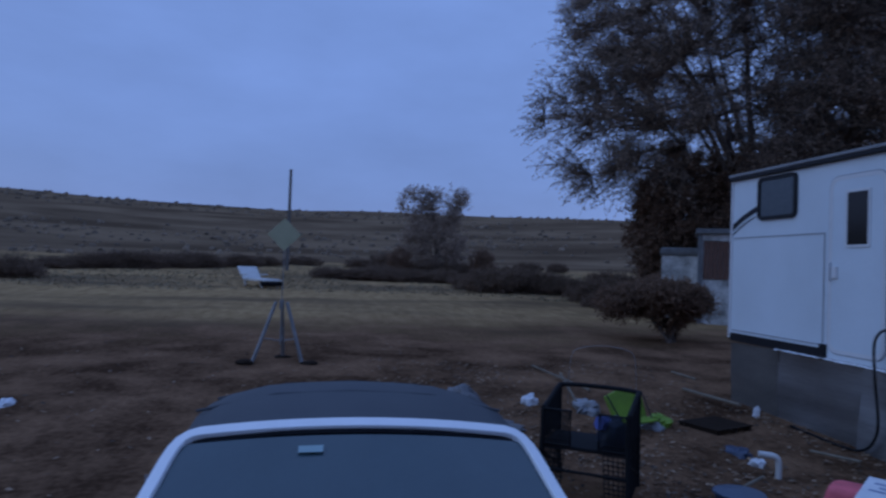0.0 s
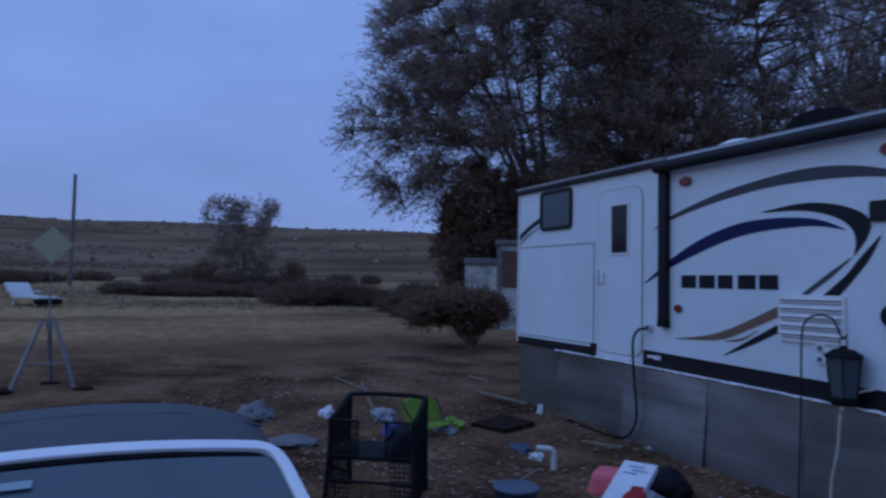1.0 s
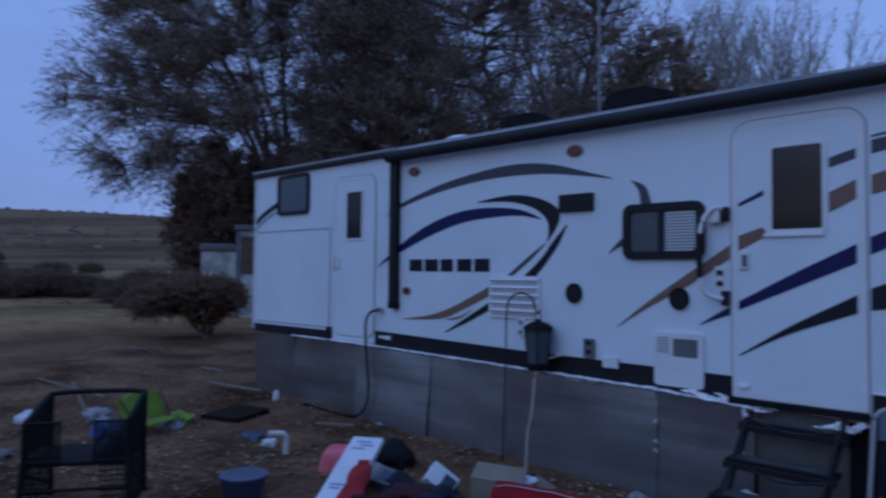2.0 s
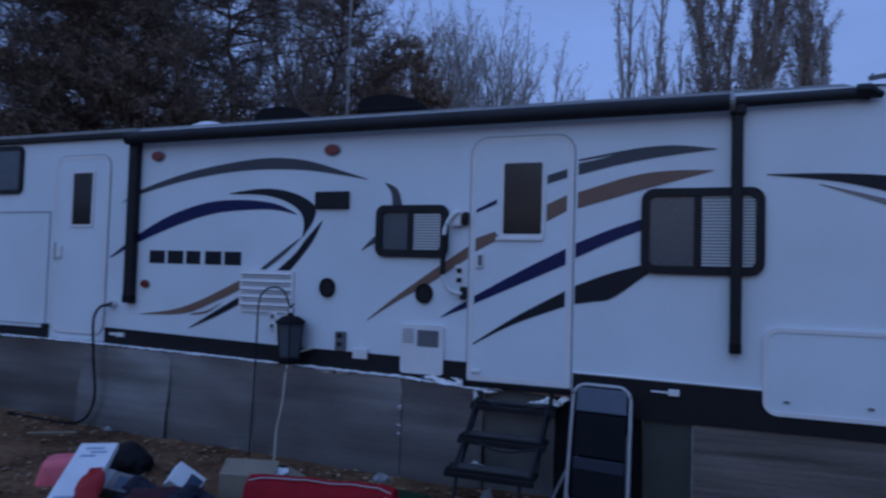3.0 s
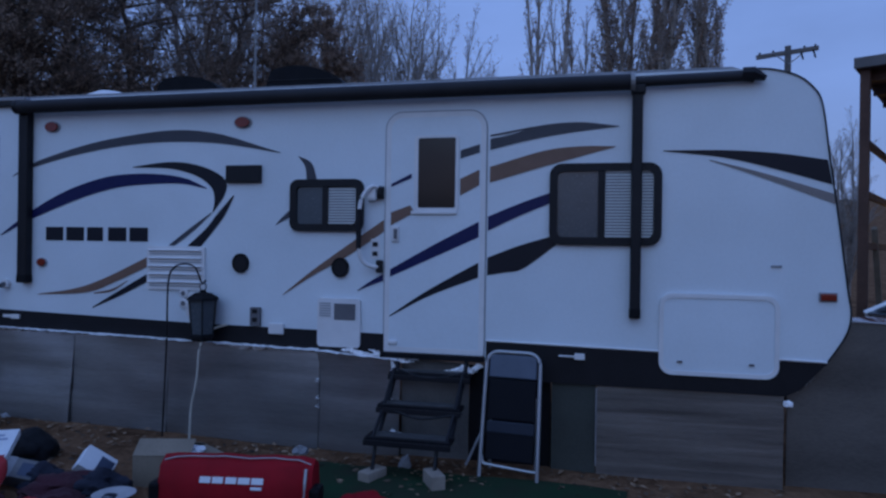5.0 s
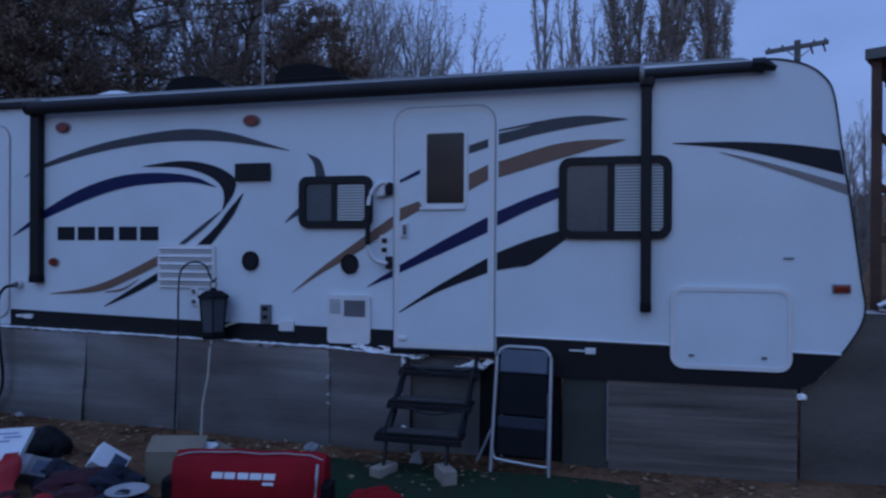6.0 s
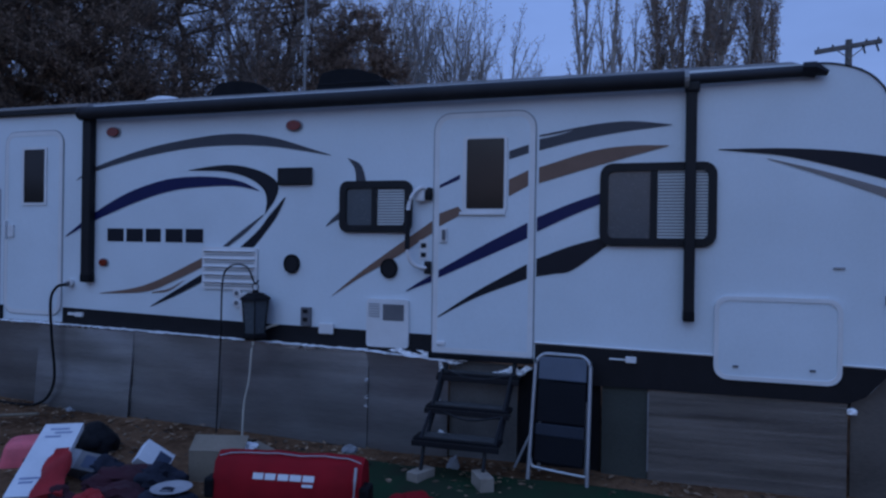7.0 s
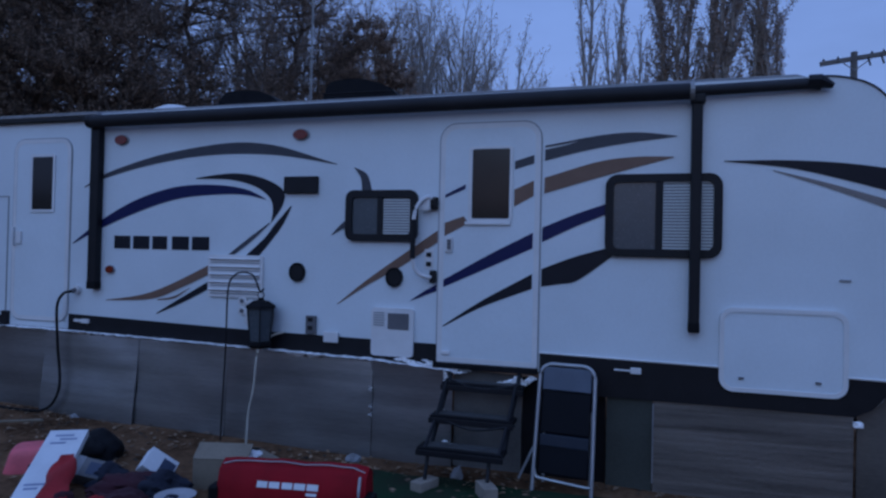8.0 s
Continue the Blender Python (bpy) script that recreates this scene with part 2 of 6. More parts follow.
SHED_WALL = mat("peeling_white_wall", (0.56, 0.55, 0.52), 0.9, var=0.4, scale=2.6, fine=16, bump=0.4, tint=(0.10, 0.10, 0.085))
SHED_ROOF = mat("grey_shed_roof", (0.14, 0.14, 0.14), 0.8, var=0.3, bump=0.3)
SHED_BROWN = mat("brown_boarding", (0.13, 0.065, 0.045), 0.85, var=0.3, bump=0.3)
BARK = mat("dark_bark", (0.160, 0.122, 0.098), 0.95, var=0.4, scale=4, fine=30, bump=0.6)
BARK_GREY = mat("grey_bark", (0.36, 0.315, 0.28), 0.95, var=0.35, scale=4, fine=30, bump=0.5)
LEAF_OLIVE = mat("dull_olive_brown_leaves", (0.410, 0.305, 0.235), 0.85, var=0.4, bump=0.0, island=0.45, thin=0.5, spec=0.1)
LEAF_RUST = mat("rusty_brown_leaves", (0.370, 0.268, 0.205), 0.85, var=0.4, bump=0.0, island=0.45, thin=0.5, spec=0.1)
LEAF_DARK = mat("dark_brown_evergreen_leaves", (0.250, 0.155, 0.105), 0.9, var=0.4, bump=0.0, island=0.4, thin=0.4, spec=0.1)
LEAF_RUSSET = mat("russet_dry_twigs", (0.275, 0.170, 0.112), 0.9, var=0.4, bump=0.0, island=0.4, thin=0.5, spec=0.1)
LEAF_SCRUB = mat("dry_scrub_twigs", (0.225, 0.150, 0.104), 0.9, var=0.4, bump=0.0, island=0.45, thin=0.4, spec=0.1)
LEAF_FALLEN = mat("fallen_pale_leaves", (0.205, 0.132, 0.082), 0.8, var=0.4, bump=0.0, island=0.95)
GRASS_BLADE = mat("dry_grass_blades", (0.240, 0.190, 0.110), 0.9, var=0.3, bump=0.0, island=0.4)
HILL_SCRUB = mat("sage_scrub", (0.180, 0.125, 0.080), 0.95, var=0.3, bump=0.0, island=0.4)
GROUND = ground_material()
LAMP_GLOW = bpy.data.materials.new("warm_floodlight_glow")
LAMP_GLOW.use_nodes = True
_e = LAMP_GLOW.node_tree.nodes["Principled BSDF"]
_e.inputs["Emission Color"].default_value, _e.inputs["Emission Strength"].default_value = (1.0, 0.47, 0.10, 1), 2.2


# ---- mesh tools ----
def thing(name, at=(0, 0, 0), label="", category="", group="", kind="", turn=0):
    ob = new(name)
    ob.empty_display_size = 0.1
    ob.matrix_basis = pose(*at, 0, 0, turn)
    return tagged(ob, label, category, group, kind)


def part(name, bm, material, parent=None, label="", smooth=False):
    me = bpy.data.meshes.new(name)
    bmesh.ops.recalc_face_normals(bm, faces=bm.faces)
    if smooth:
        for f in bm.faces:
            f.smooth = True
        for e in bm.edges:
            if len(e.link_faces) == 2 and e.calc_face_angle(0.0) > 0.9:
                e.smooth = False
    bm.to_mesh(me)
    bm.free()
    me.materials.append(material)
    ob = new(name, me)
    if parent:
        ob.parent = parent
    if label:
        ob["label"] = label
    return ob


def solid(name, bm, material, label, category, group="", kind="", at=(0, 0, 0), turn=0, smooth=False):
    ob = part(name, bm, material, None, "", smooth)
    ob.matrix_basis = pose(*at, 0, 0, turn)
    return tagged(ob, label, category, group, kind)


def box(a, b, bevel=0.0, bm=None, m=None):
    bm = bm or bmesh.new()
    made = bmesh.ops.create_cube(bm, size=1)["verts"]
    s, c = [q - p for p, q in zip(a, b)], [(q + p) / 2 for p, q in zip(a, b)]
    bmesh.ops.transform(bm, matrix=(m or Matrix()) @ Matrix.LocRotScale(c, None, s), verts=made)
    if bevel:
        edges = list({e for v in made for e in v.link_edges})
        bmesh.ops.bevel(bm, geom=edges, offset=bevel, segments=2, affect="EDGES", profile=0.6)
    return bm


def tube(points, radius, sides=8, bm=None, caps=True):
    """A round bar along points; radius: one, or one for each point."""
    bm = bm or bmesh.new()
    pts = [Vector(p) for p in points]
    rad = radius if isinstance(radius, (list, tuple)) else [radius] * len(pts)
    rings = []
    for i, p in enumerate(pts):
        d = (pts[min(i + 1, len(pts) - 1)] - pts[max(i - 1, 0)]).normalized()
        side = d.cross((0, 0, 1)) if abs(d.z) < 0.95 else d.cross((0, 1, 0))
        side.normalize()
        up = side.cross(d)
        rings.append([bm.verts.new(p + rad[i] * (math.cos(a) * side + math.sin(a) * up)) for a in (2 * math.pi * k / sides for k in range(sides))])
    for r, s in zip(rings, rings[1:]):
        for k in range(sides):
            bm.faces.new((r[k], r[(k + 1) % sides], s[(k + 1) % sides], s[k]))
    if caps:
        bm.faces.new(rings[0][::-1])
        bm.faces.new(rings[-1])
    return bm


def glide(points, n=6):
    """A smooth line through a few points (Catmull-Rom)."""
    p = [Vector(q) for q in points]
    if len(p) < 3:
        return p
    p = [2 * p[0] - p[1], *p, 2 * p[-1] - p[-2]]
    out = []
    for a, b, c, d in zip(p, p[1:], p[2:], p[3:]):
        for k in range(n):
            t = k / n
            out.append(0.5 * (2 * b + (c - a) * t + (2 * a - 5 * b + 4 * c - d) * t * t + (3 * b - a - 3 * c + d) * t ** 3))
    return out + [p[-2]]


def rounded(x0, x1, z0, z1, r, n=5):
    out = []
    for cx, cz, a0 in ((x1 - r, z1 - r, 0), (x0 + r, z1 - r, 90), (x0 + r, z0 + r, 180), (x1 - r, z0 + r, 270)):
        for k in range(n + 1):
            a = radians(a0 + 90 * k / n)
            out.append((cx + r * math.cos(a), cz + r * math.sin(a)))
    return out


def door_shape(x0, x1, z0, z1, r, n=5):
    """A door's outline: round upper corners, almost square lower ones."""
    top = rounded(x0, x1, z0, z1, r, n)[:2 * n + 2]
    return top + rounded(x0, x1, z0, z1, 0.012, n)[2 * n + 2:]


def slab(outline, y0, y1, bm=None):
    """An outline in x and z, given thickness from y0 to y1."""
    bm = bm or bmesh.new()
    a = [bm.verts.new((x, y0, z)) for x, z in outline]
    b = [bm.verts.new((x, y1, z)) for x, z in outline]
    bm.faces.new(a)
    bm.faces.new(b[::-1])
    for k in range(len(a)):
        j = (k + 1) % len(a)
        bm.faces.new((a[k], b[k], b[j], a[j]))
    return bm


def ring(outer, inner, y0, y1, bm=None):
    """A frame between two outlines of the same count."""
    bm = bm or bmesh.new()
    v = [[bm.verts.new((x, y, z)) for x, z in line] for line in (outer, inner) for y in (y0, y1)]
    n = len(outer)
    for k in range(n):
        j = (k + 1) % n
        for p, q in ((0, 2), (2, 3), (3, 1), (1, 0)):
            bm.faces.new((v[p][k], v[p][j], v[q][j], v[q][k]))
    return bm


def swoosh(upper, lower, y=-0.004):
    """A vinyl graphic between two smooth edges, both from left to right."""
    def along(points):
        g = glide([(x, 0, z) for x, z in points], 8)
        s = [0.0]
        for p, q in zip(g, g[1:]):
            s.append(s[-1] + (q - p).length)
        return [(np.interp(t, s, [p.x for p in g]), np.interp(t, s, [p.z for p in g])) for t in np.linspace(0, s[-1], 26)]
    bm = bmesh.new()
    u, w = along(upper), along(lower)
    a = [bm.verts.new((x, y, z)) for x, z in u]
    b = [bm.verts.new((x, y, z)) for x, z in w]
    for k in range(25):
        bm.faces.new((a[k], a[k + 1], b[k + 1], b[k]))
    front = list(bm.faces)
    ext = bmesh.ops.extrude_face_region(bm, geom=front)["geom"]
    bmesh.ops.translate(bm, vec=(0, -0.0015, 0), verts=[v for v in ext if isinstance(v, bmesh.types.BMVert)])
    bmesh.ops.remove_doubles(bm, verts=bm.verts, dist=0.0004)
    return bm


def turned(profile, sides=16, bm=None, at=(0, 0, 0)):
    """A body of rotation from rows of radius and height."""
    bm = bm or bmesh.new()
    rings = [[bm.verts.new((at[0] + r * math.cos(2 * math.pi * k / sides), at[1] + r * math.sin(2 * math.pi * k / sides), at[2] + z)) for k in range(sides)] for r, z in profile]
    for r, s in zip(rings, rings[1:]):
        for k in range(sides):
            bm.faces.new((r[k], r[(k + 1) % sides], s[(k + 1) % sides], s[k]))
    bm.faces.new(rings[0][::-1])
    bm.faces.new(rings[-1])
    return bm


def heap(size, seed, rough=0.35, freq=2.2, detail=4):
    """A slumped, creased lump resting on z = 0."""
    bm = bmesh.new()
    bmesh.ops.create_icosphere(bm, subdivisions=detail, radius=1)
    off = Vector((seed * 3.7, seed * 1.9, seed * 5.3))
    way = Vector((math.cos(seed), math.sin(seed), 0.5))
    for v in bm.verts:
        warp = noise.noise(v.co * 1.4 + off)
        fold = abs(math.sin(2.6 * freq * v.co.dot(way) + 5.0 * warp)) ** 0.7
        k = 1 + rough * 0.9 * warp + 0.42 * rough * (fold - 0.6) + 0.22 * rough * noise.noise(v.co * freq * 3.1 + off)
        v.co = Vector((v.co.x * k * size[0], v.co.y * k * size[1], max(-0.35, v.co.z * k) * size[2] + 0.35 * size[2]))
    return bm


def mesh_from(name, verts, faces, material, parent=None, label=""):
    me = bpy.data.meshes.new(name)
    me.from_pydata(verts, [], faces)
    me.materials.append(material)
    ob = new(name, me)
    if parent:
        ob.parent = parent
    if label:
        ob["label"] = label
    return ob


# ---- land ----
def land_height(x, y):
    r = math.hypot(x, y + 5)
    d = -x - 2
    rise = 0.027 * (d if 0 < d < 60 else max(0, min(d, 60)))
    k = min(1, max(0, (r - 66) / 240))
    hills = 21.6 * (k * k * (3 - 2 * k)) if k else 0
    if k:
        hills *= 1 + 0.10 * noise.noise((x * 0.007, y * 0.007, 0)) + 0.05 * noise.noise((x * 0.03, y * 0.03, 4))
    near = 0.03 * noise.noise((x * 0.45, y * 0.45, 1)) + (0.012 * noise.noise((x * 2.1, y * 2.1, 2)) if r < 25 else 0)
    soft = min(1, max(0, (r - 4) / 8))
    return rise + hills + near * (0.5 + soft)


def build_ground():
    verts, faces = [], []
    radii = [0.0]
    step = 0.35
    while radii[-1] < 3000:
        radii.append(radii[-1] + step)
        step *= 1.045 if radii[-1] > 8 else 1.0
    turns = 180
    for r in radii[1:]:
        for k in range(turns):
            a = 2 * math.pi * k / turns
            x, y = r * math.cos(a), -5 + r * math.sin(a)
            verts.append((x, y, land_height(x, y)))
    verts.append((0, -5, land_height(0, -5)))
    n = len(radii) - 1
    for i in range(n - 1):
        for k in range(turns):
            j = (k + 1) % turns
            faces.append((i * turns + k, (i + 1) * turns + k, (i + 1) * turns + j, i * turns + j))
    for k in range(turns):
        faces.append((n * turns, k, (k + 1) % turns))
    g = mesh_from("ground", verts, faces, GROUND)
    for p in g.data.polygons:
        p.use_smooth = True
    tagged(g, "bare brown dirt yard running into dry grass and low hills", "ground", kind="structure")


build_ground()
# ---- the travel trailer ----
def ellipse(cx, cz, rx, rz, n=20):
    return [(cx + rx * math.cos(2 * math.pi * k / n), cz + rz * math.sin(2 * math.pi * k / n)) for k in range(n)]


NOSE = [(1.15, 2.95), (1.30, 2.94), (1.46, 2.89), (1.57, 2.80), (1.63, 2.67), (1.68, 2.30), (1.74, 1.88), (1.80, 1.42), (1.825, 1.24), (1.80, 1.11), (1.73, 0.98), (1.64, 0.85), (1.52, 0.71), (1.42, 0.66)]


def nose_line(n=4):
    return [(p.x, p.z) for p in glide([(x, 0, z) for x, z in NOSE], n)]


def build_window(parent, x0, x1, z0, z1, mull, label, r=0.07):
    """A sliding window in a black frame: a screened half and a half with its blind down."""
    out, inn = rounded(x0, x1, z0, z1, r), rounded(x0 + 0.058, x1 - 0.058, z0 + 0.058, z1 - 0.058, r * 0.5)
    win = part("window", ring(out, inn, -0.035, 0.002), BLACK, parent, label)
    part("pane", slab(rounded(x0 + 0.03, mull, z0 + 0.03, z1 - 0.03, 0.03), -0.016, -0.006), GREY_GLASS, win, "grey screened pane")
    z = z0 + 0.062
    shared = None
    while z < z1 - 0.066:
        if shared is None:
            first = part("blind_slat", box((mull + 0.04, -0.020, 0), (x1 - 0.05, -0.010, 0.0138)), BLIND, win)
            shared = first.data
        else:
            first = new("blind_slat", shared)
            first.parent = win
        first.location.z = z
        z += 0.0225
    part("blind_back", slab(rounded(mull, x1 - 0.03, z0 + 0.03, z1 - 0.03, 0.03), -0.008, -0.001), GREY_PLASTIC, win)
    part("mullion", box((mull - 0.006, -0.031, z0 + 0.045), (mull + 0.044, -0.004, z1 - 0.045), 0.004), BLACK, win)
    return win


def build_trailer():
    t = thing("travel_trailer", (0, 0, 0), "long white travel trailer with navy, black and taupe swoosh graphics", "trailer")
    prof = [(-0.69, 0.66), (-0.69, 0.80), (-5.26, 0.89), (-7.60, 0.90), (-7.62, 0.93), (-7.62, 2.90), (-7.59, 2.95), *nose_line()]
    part("body", slab(prof, 0.0, 2.45), WHITE, t, "white fibreglass side walls")
    roof = [(-7.60, 2.952), (1.15, 2.952), (1.05, 2.985), (-7.5, 2.985)]
    part("roof", slab(roof, 0.06, 2.39), CHALK, t, "pale rubber roof membrane")
    # dark lower band, in the pieces that it has
    part("lower_band", slab([(-7.60, 0.885), (-7.60, 0.985), (-6.02, 0.985), (-6.02, 0.885)], -0.012, -0.001), BLACK, t)
    part("lower_band", slab([(-6.05, 0.875), (-6.05, 1.03), (-5.97, 1.03), (-5.97, 0.875)], -0.03, -0.001), BLACK, t)
    part("lower_band", slab([(-5.22, 0.885), (-5.22, 1.035), (-3.2, 0.985), (-1.51, 0.965), (-1.51, 0.80)], -0.012, -0.001), BLACK, t)
    low = [(-0.69, 0.655), (-0.69, 0.945), (0.55, 0.925), (1.68, 0.90), (1.635, 0.845), (1.515, 0.705), (1.415, 0.655)]
    part("lower_band", slab(low, -0.008, -0.001), BLACK, t, "glossy black lower front band")
    part("band_edge", tube([(-0.69, -0.009, 0.95), (0.55, -0.009, 0.93), (1.68, -0.009, 0.905)], 0.008, 5), WHITE_TRIM, t)
    part("edge_trim", tube([(x, -0.006, z) for x, z in nose_line()[:44]], 0.006, 6), BLACK, t, "thin dark edge moulding")
    part("edge_trim", tube([(-7.62, -0.005, 0.92), (-7.62, -0.005, 2.93)], 0.018, 6), WHITE_TRIM, t)
    # gutter, rolled awning, arms
    part("gutter", box((-7.64, -0.05, 2.885), (-4.95, 0.03, 2.925), 0.008), AWNING, t, "dark roof gutter")
    part("gutter_edge", box((-7.64, -0.055, 2.928), (-4.9, 0.05, 2.962), 0.008), CHALK, t, "chalky pale roof edge")
    awn = part("awning", tube([(-4.92, -0.10, 2.855), (-1.9, -0.10, 2.86), (0.36, -0.10, 2.865)], 0.058, 14), AWNING, t, "rolled-up dark awning tube", True)
    part("end_cap", tube([(0.345, -0.10, 2.865), (0.375, -0.10, 2.865)], 0.064, 14), STEEL, awn)
    part("end_cap", tube([(-4.95, -0.10, 2.855), (-4.915, -0.10, 2.855)], 0.063, 14), BLACK, awn)
    # pale line carries the roll's whitish dusting and its top highlight as colour
    part("awning_pale_line", tube([(-4.91, -0.075, 2.908), (-1.9, -0.075, 2.913), (0.34, -0.075, 2.918)], 0.012, 6), CHALK, awn, "pale line for dust and highlight atop the awning roll")
    rail = part("awning_rail", tube([(0.37, -0.07, 2.868), (1.10, -0.05, 2.885), (1.17, -0.05, 2.89)], [0.036, 0.034, 0.05], 10), AWNING, t, smooth=True)
    part("rail_end", tube([(1.10, -0.05, 2.905), (1.17, -0.06, 2.90), (1.25, -0.06, 2.865)], [0.045, 0.05, 0.02], 8), BLACK, rail)
    part("rail_top", tube([(0.37, -0.06, 2.906), (1.10, -0.045, 2.922)], 0.008, 5), AWNING, rail)
    arm = part("awning_arm", box((-4.955, -0.075, 1.30), (-4.855, -0.002, 2.90), 0.012), BLACK, t, "black folded awning arm")
    part("arm_foot", box((-4.958, -0.078, 1.285), (-4.852, -0.001, 1.36), 0.01), BLACK_ROUGH, arm)
    arm = part("awning_arm", box((0.362, -0.085, 1.18), (0.435, -0.004, 2.84), 0.012), BLACK, t, "black folded awning arm")
    part("arm_foot", box((0.360, -0.088, 1.165), (0.437, -0.003, 1.24), 0.01), BLACK_ROUGH, arm)
    part("arm_head", box((0.352, -0.10, 2.78), (0.452, -0.02, 2.85), 0.015), BLACK, arm)

    # windows
    build_window(t, -2.325, -1.695, 1.775, 2.195, -2.035, "small black-framed sliding window with a blind")
    build_window(t, -0.225, 0.578, 1.690, 2.295, 0.135, "large black-framed sliding window with a blind", 0.09)
    w = part("window", ring(rounded(-7.10, -6.44, 2.36, 2.86, 0.07), rounded(-7.06, -6.48, 2.40, 2.82, 0.04), -0.03, 0.002), BLACK, t, "rear bunk window with dark glass")
    part("pane", slab(rounded(-7.075, -6.465, 2.385, 2.835, 0.04), -0.016, -0.006), GREY_GLASS, w)

    # entry door
    d = part("door", slab(door_shape(-1.475, -0.745, 0.865, 2.68, 0.10), -0.010, -0.001), WHITE, t, "white entry door with a dark window")
    part("door_frame", ring(door_shape(-1.51, -0.71, 0.83, 2.715, 0.13), door_shape(-1.470, -0.750, 0.870, 2.675, 0.098), -0.0125, -0.0005), WHITE_TRIM, d)
    part("door_seal", ring(door_shape(-1.520, -0.700, 0.82, 2.725, 0.14), door_shape(-1.509, -0.711, 0.831, 2.714, 0.13), -0.007, -0.0005), SEAM, d)
    part("threshold", box((-1.53, -0.05, 0.785), (-0.70, 0.0, 0.825), 0.005), BLACK_ROUGH, d)
    part("window_pane", slab(rounded(-1.245, -0.947, 1.965, 2.51, 0.015), -0.018, -0.011), DARK_GLASS, d, "dark brown tinted glass")
    part("window_frame", ring(rounded(-1.275, -0.922, 1.94, 2.53, 0.03), rounded(-1.245, -0.947, 1.965, 2.51, 0.015), -0.022, -0.010), WHITE_TRIM, d)
    part("window_sill", box((-1.30, -0.030, 1.915), (-0.935, -0.010, 1.942), 0.006), WHITE_TRIM, d)
    latch = part("latch", box((-1.458, -0.030, 1.70), (-1.395, -0.010, 1.82), 0.006), WHITE_TRIM, d, "white door latch")
    part("lever", box((-1.435, -0.040, 1.72), (-1.405, -0.028, 1.80), 0.004), GREY_PLASTIC, latch)
    part("door_bumper", box((-1.47, -0.03, 0.89), (-1.40, -0.010, 0.92), 0.006), WHITE_TRIM, d)
    # rear door
    d = part("door", slab(rounded(-5.92, -5.28, 0.99, 2.69, 0.09), -0.010, -0.001), WHITE, t, "narrow white rear door with a slim window")
    part("door_frame", ring(rounded(-5.955, -5.245, 0.955, 2.725, 0.12), rounded(-5.915, -5.285, 0.995, 2.685, 0.088), -0.0125, -0.0005), WHITE_TRIM, d)
    part("door_seal", ring(rounded(-5.965, -5.235, 0.945, 2.735, 0.13), rounded(-5.954, -5.246, 0.956, 2.724, 0.12), -0.007, -0.0005), SEAM, d)
    part("window_pane", slab(rounded(-5.71, -5.455, 2.035, 2.55, 0.01), -0.018, -0.011), DARK_GLASS, d)
    part("window_frame", ring(rounded(-5.735, -5.43, 2.01, 2.575, 0.02), rounded(-5.71, -5.455, 2.035, 2.55, 0.01), -0.022, -0.010), WHITE_TRIM, d)
    latch = part("latch", box((-5.90, -0.030, 1.70), (-5.83, -0.010, 1.82), 0.006), WHITE_TRIM, d, "white door latch")
    part("lever", box((-5.93, -0.045, 1.68), (-5.915, -0.012, 1.86), 0.004), WHITE_TRIM, latch)
    # rear cargo ramp outline
    part("ramp_seam", box((-7.58, -0.006, 2.160), (-6.02, -0.0005, 2.172)), SEAM, t)
    part("ramp_seam", box((-6.032, -0.006, 1.03), (-6.02, -0.0005, 2.16)), SEAM, t)
    part("ramp_seam", box((-7.58, -0.008, 1.015), (-6.03, -0.0005, 1.025)), SEAM, t)
    # storage hatch at the front
    h = part("storage_hatch", slab(rounded(0.60, 1.345, 0.795, 1.325, 0.07), -0.018, -0.001), WHITE, t, "white storage hatch with rounded corners")
    part("hatch_frame", ring(rounded(0.572, 1.372, 0.768, 1.352, 0.09), rounded(0.602, 1.342, 0.798, 1.322, 0.068), -0.026, -0.0005), WHITE_TRIM, h)
    for x in (0.715, 1.195):
        part("hatch_latch", box((x - 0.018, -0.030, 0.855), (x + 0.018, -0.018, 0.872), 0.004), GREY_PLASTIC, h)
    part("cable_hatch", box((1.315, -0.014, 1.553), (1.385, -0.001, 1.568), 0.004), SEAM, t)
    # water heater door, vents, round ports, outlets
    h = part("heater_door", slab(rounded(-2.07, -1.705, 0.845, 1.235, 0.03), -0.028, -0.001), WHITE_TRIM, t, "white water heater door with a grey grille")
    part("grille", box((-1.925, -0.034, 1.065), (-1.745, -0.028, 1.195), 0.004), GREY_PLASTIC, h)
    for k in range(6):
        part("louvre", box((-2.05, -0.034, 1.09 + 0.02 * k), (-1.955, -0.028, 1.098 + 0.02 * k)), SEAM, h)
    v = part("fridge_vent", slab(rounded(-3.655, -3.10, 1.265, 1.635, 0.02), -0.022, -0.001), WHITE_TRIM, t, "white louvred fridge vent")
    for k in range(5):
        m = Matrix.Translation((0, -0.024, 1.325 + 0.068 * k)) @ Matrix.Rotation(radians(-32), 4, "X")
        part("louvre", box((-3.63, -0.022, -0.010), (-3.125, 0.010, 0.003), 0.0, None, m), WHITE_TRIM, v)
        part("slot", box((-3.625, -0.0245, 1.290 + 0.068 * k), (-3.13, -0.0222, 1.301 + 0.068 * k)), SEAM, v)
    part("furnace_vent", box((-2.91, -0.035, 2.172), (-2.59, -0.001, 2.318), 0.008), BLACK, t, "black rectangular furnace vent")
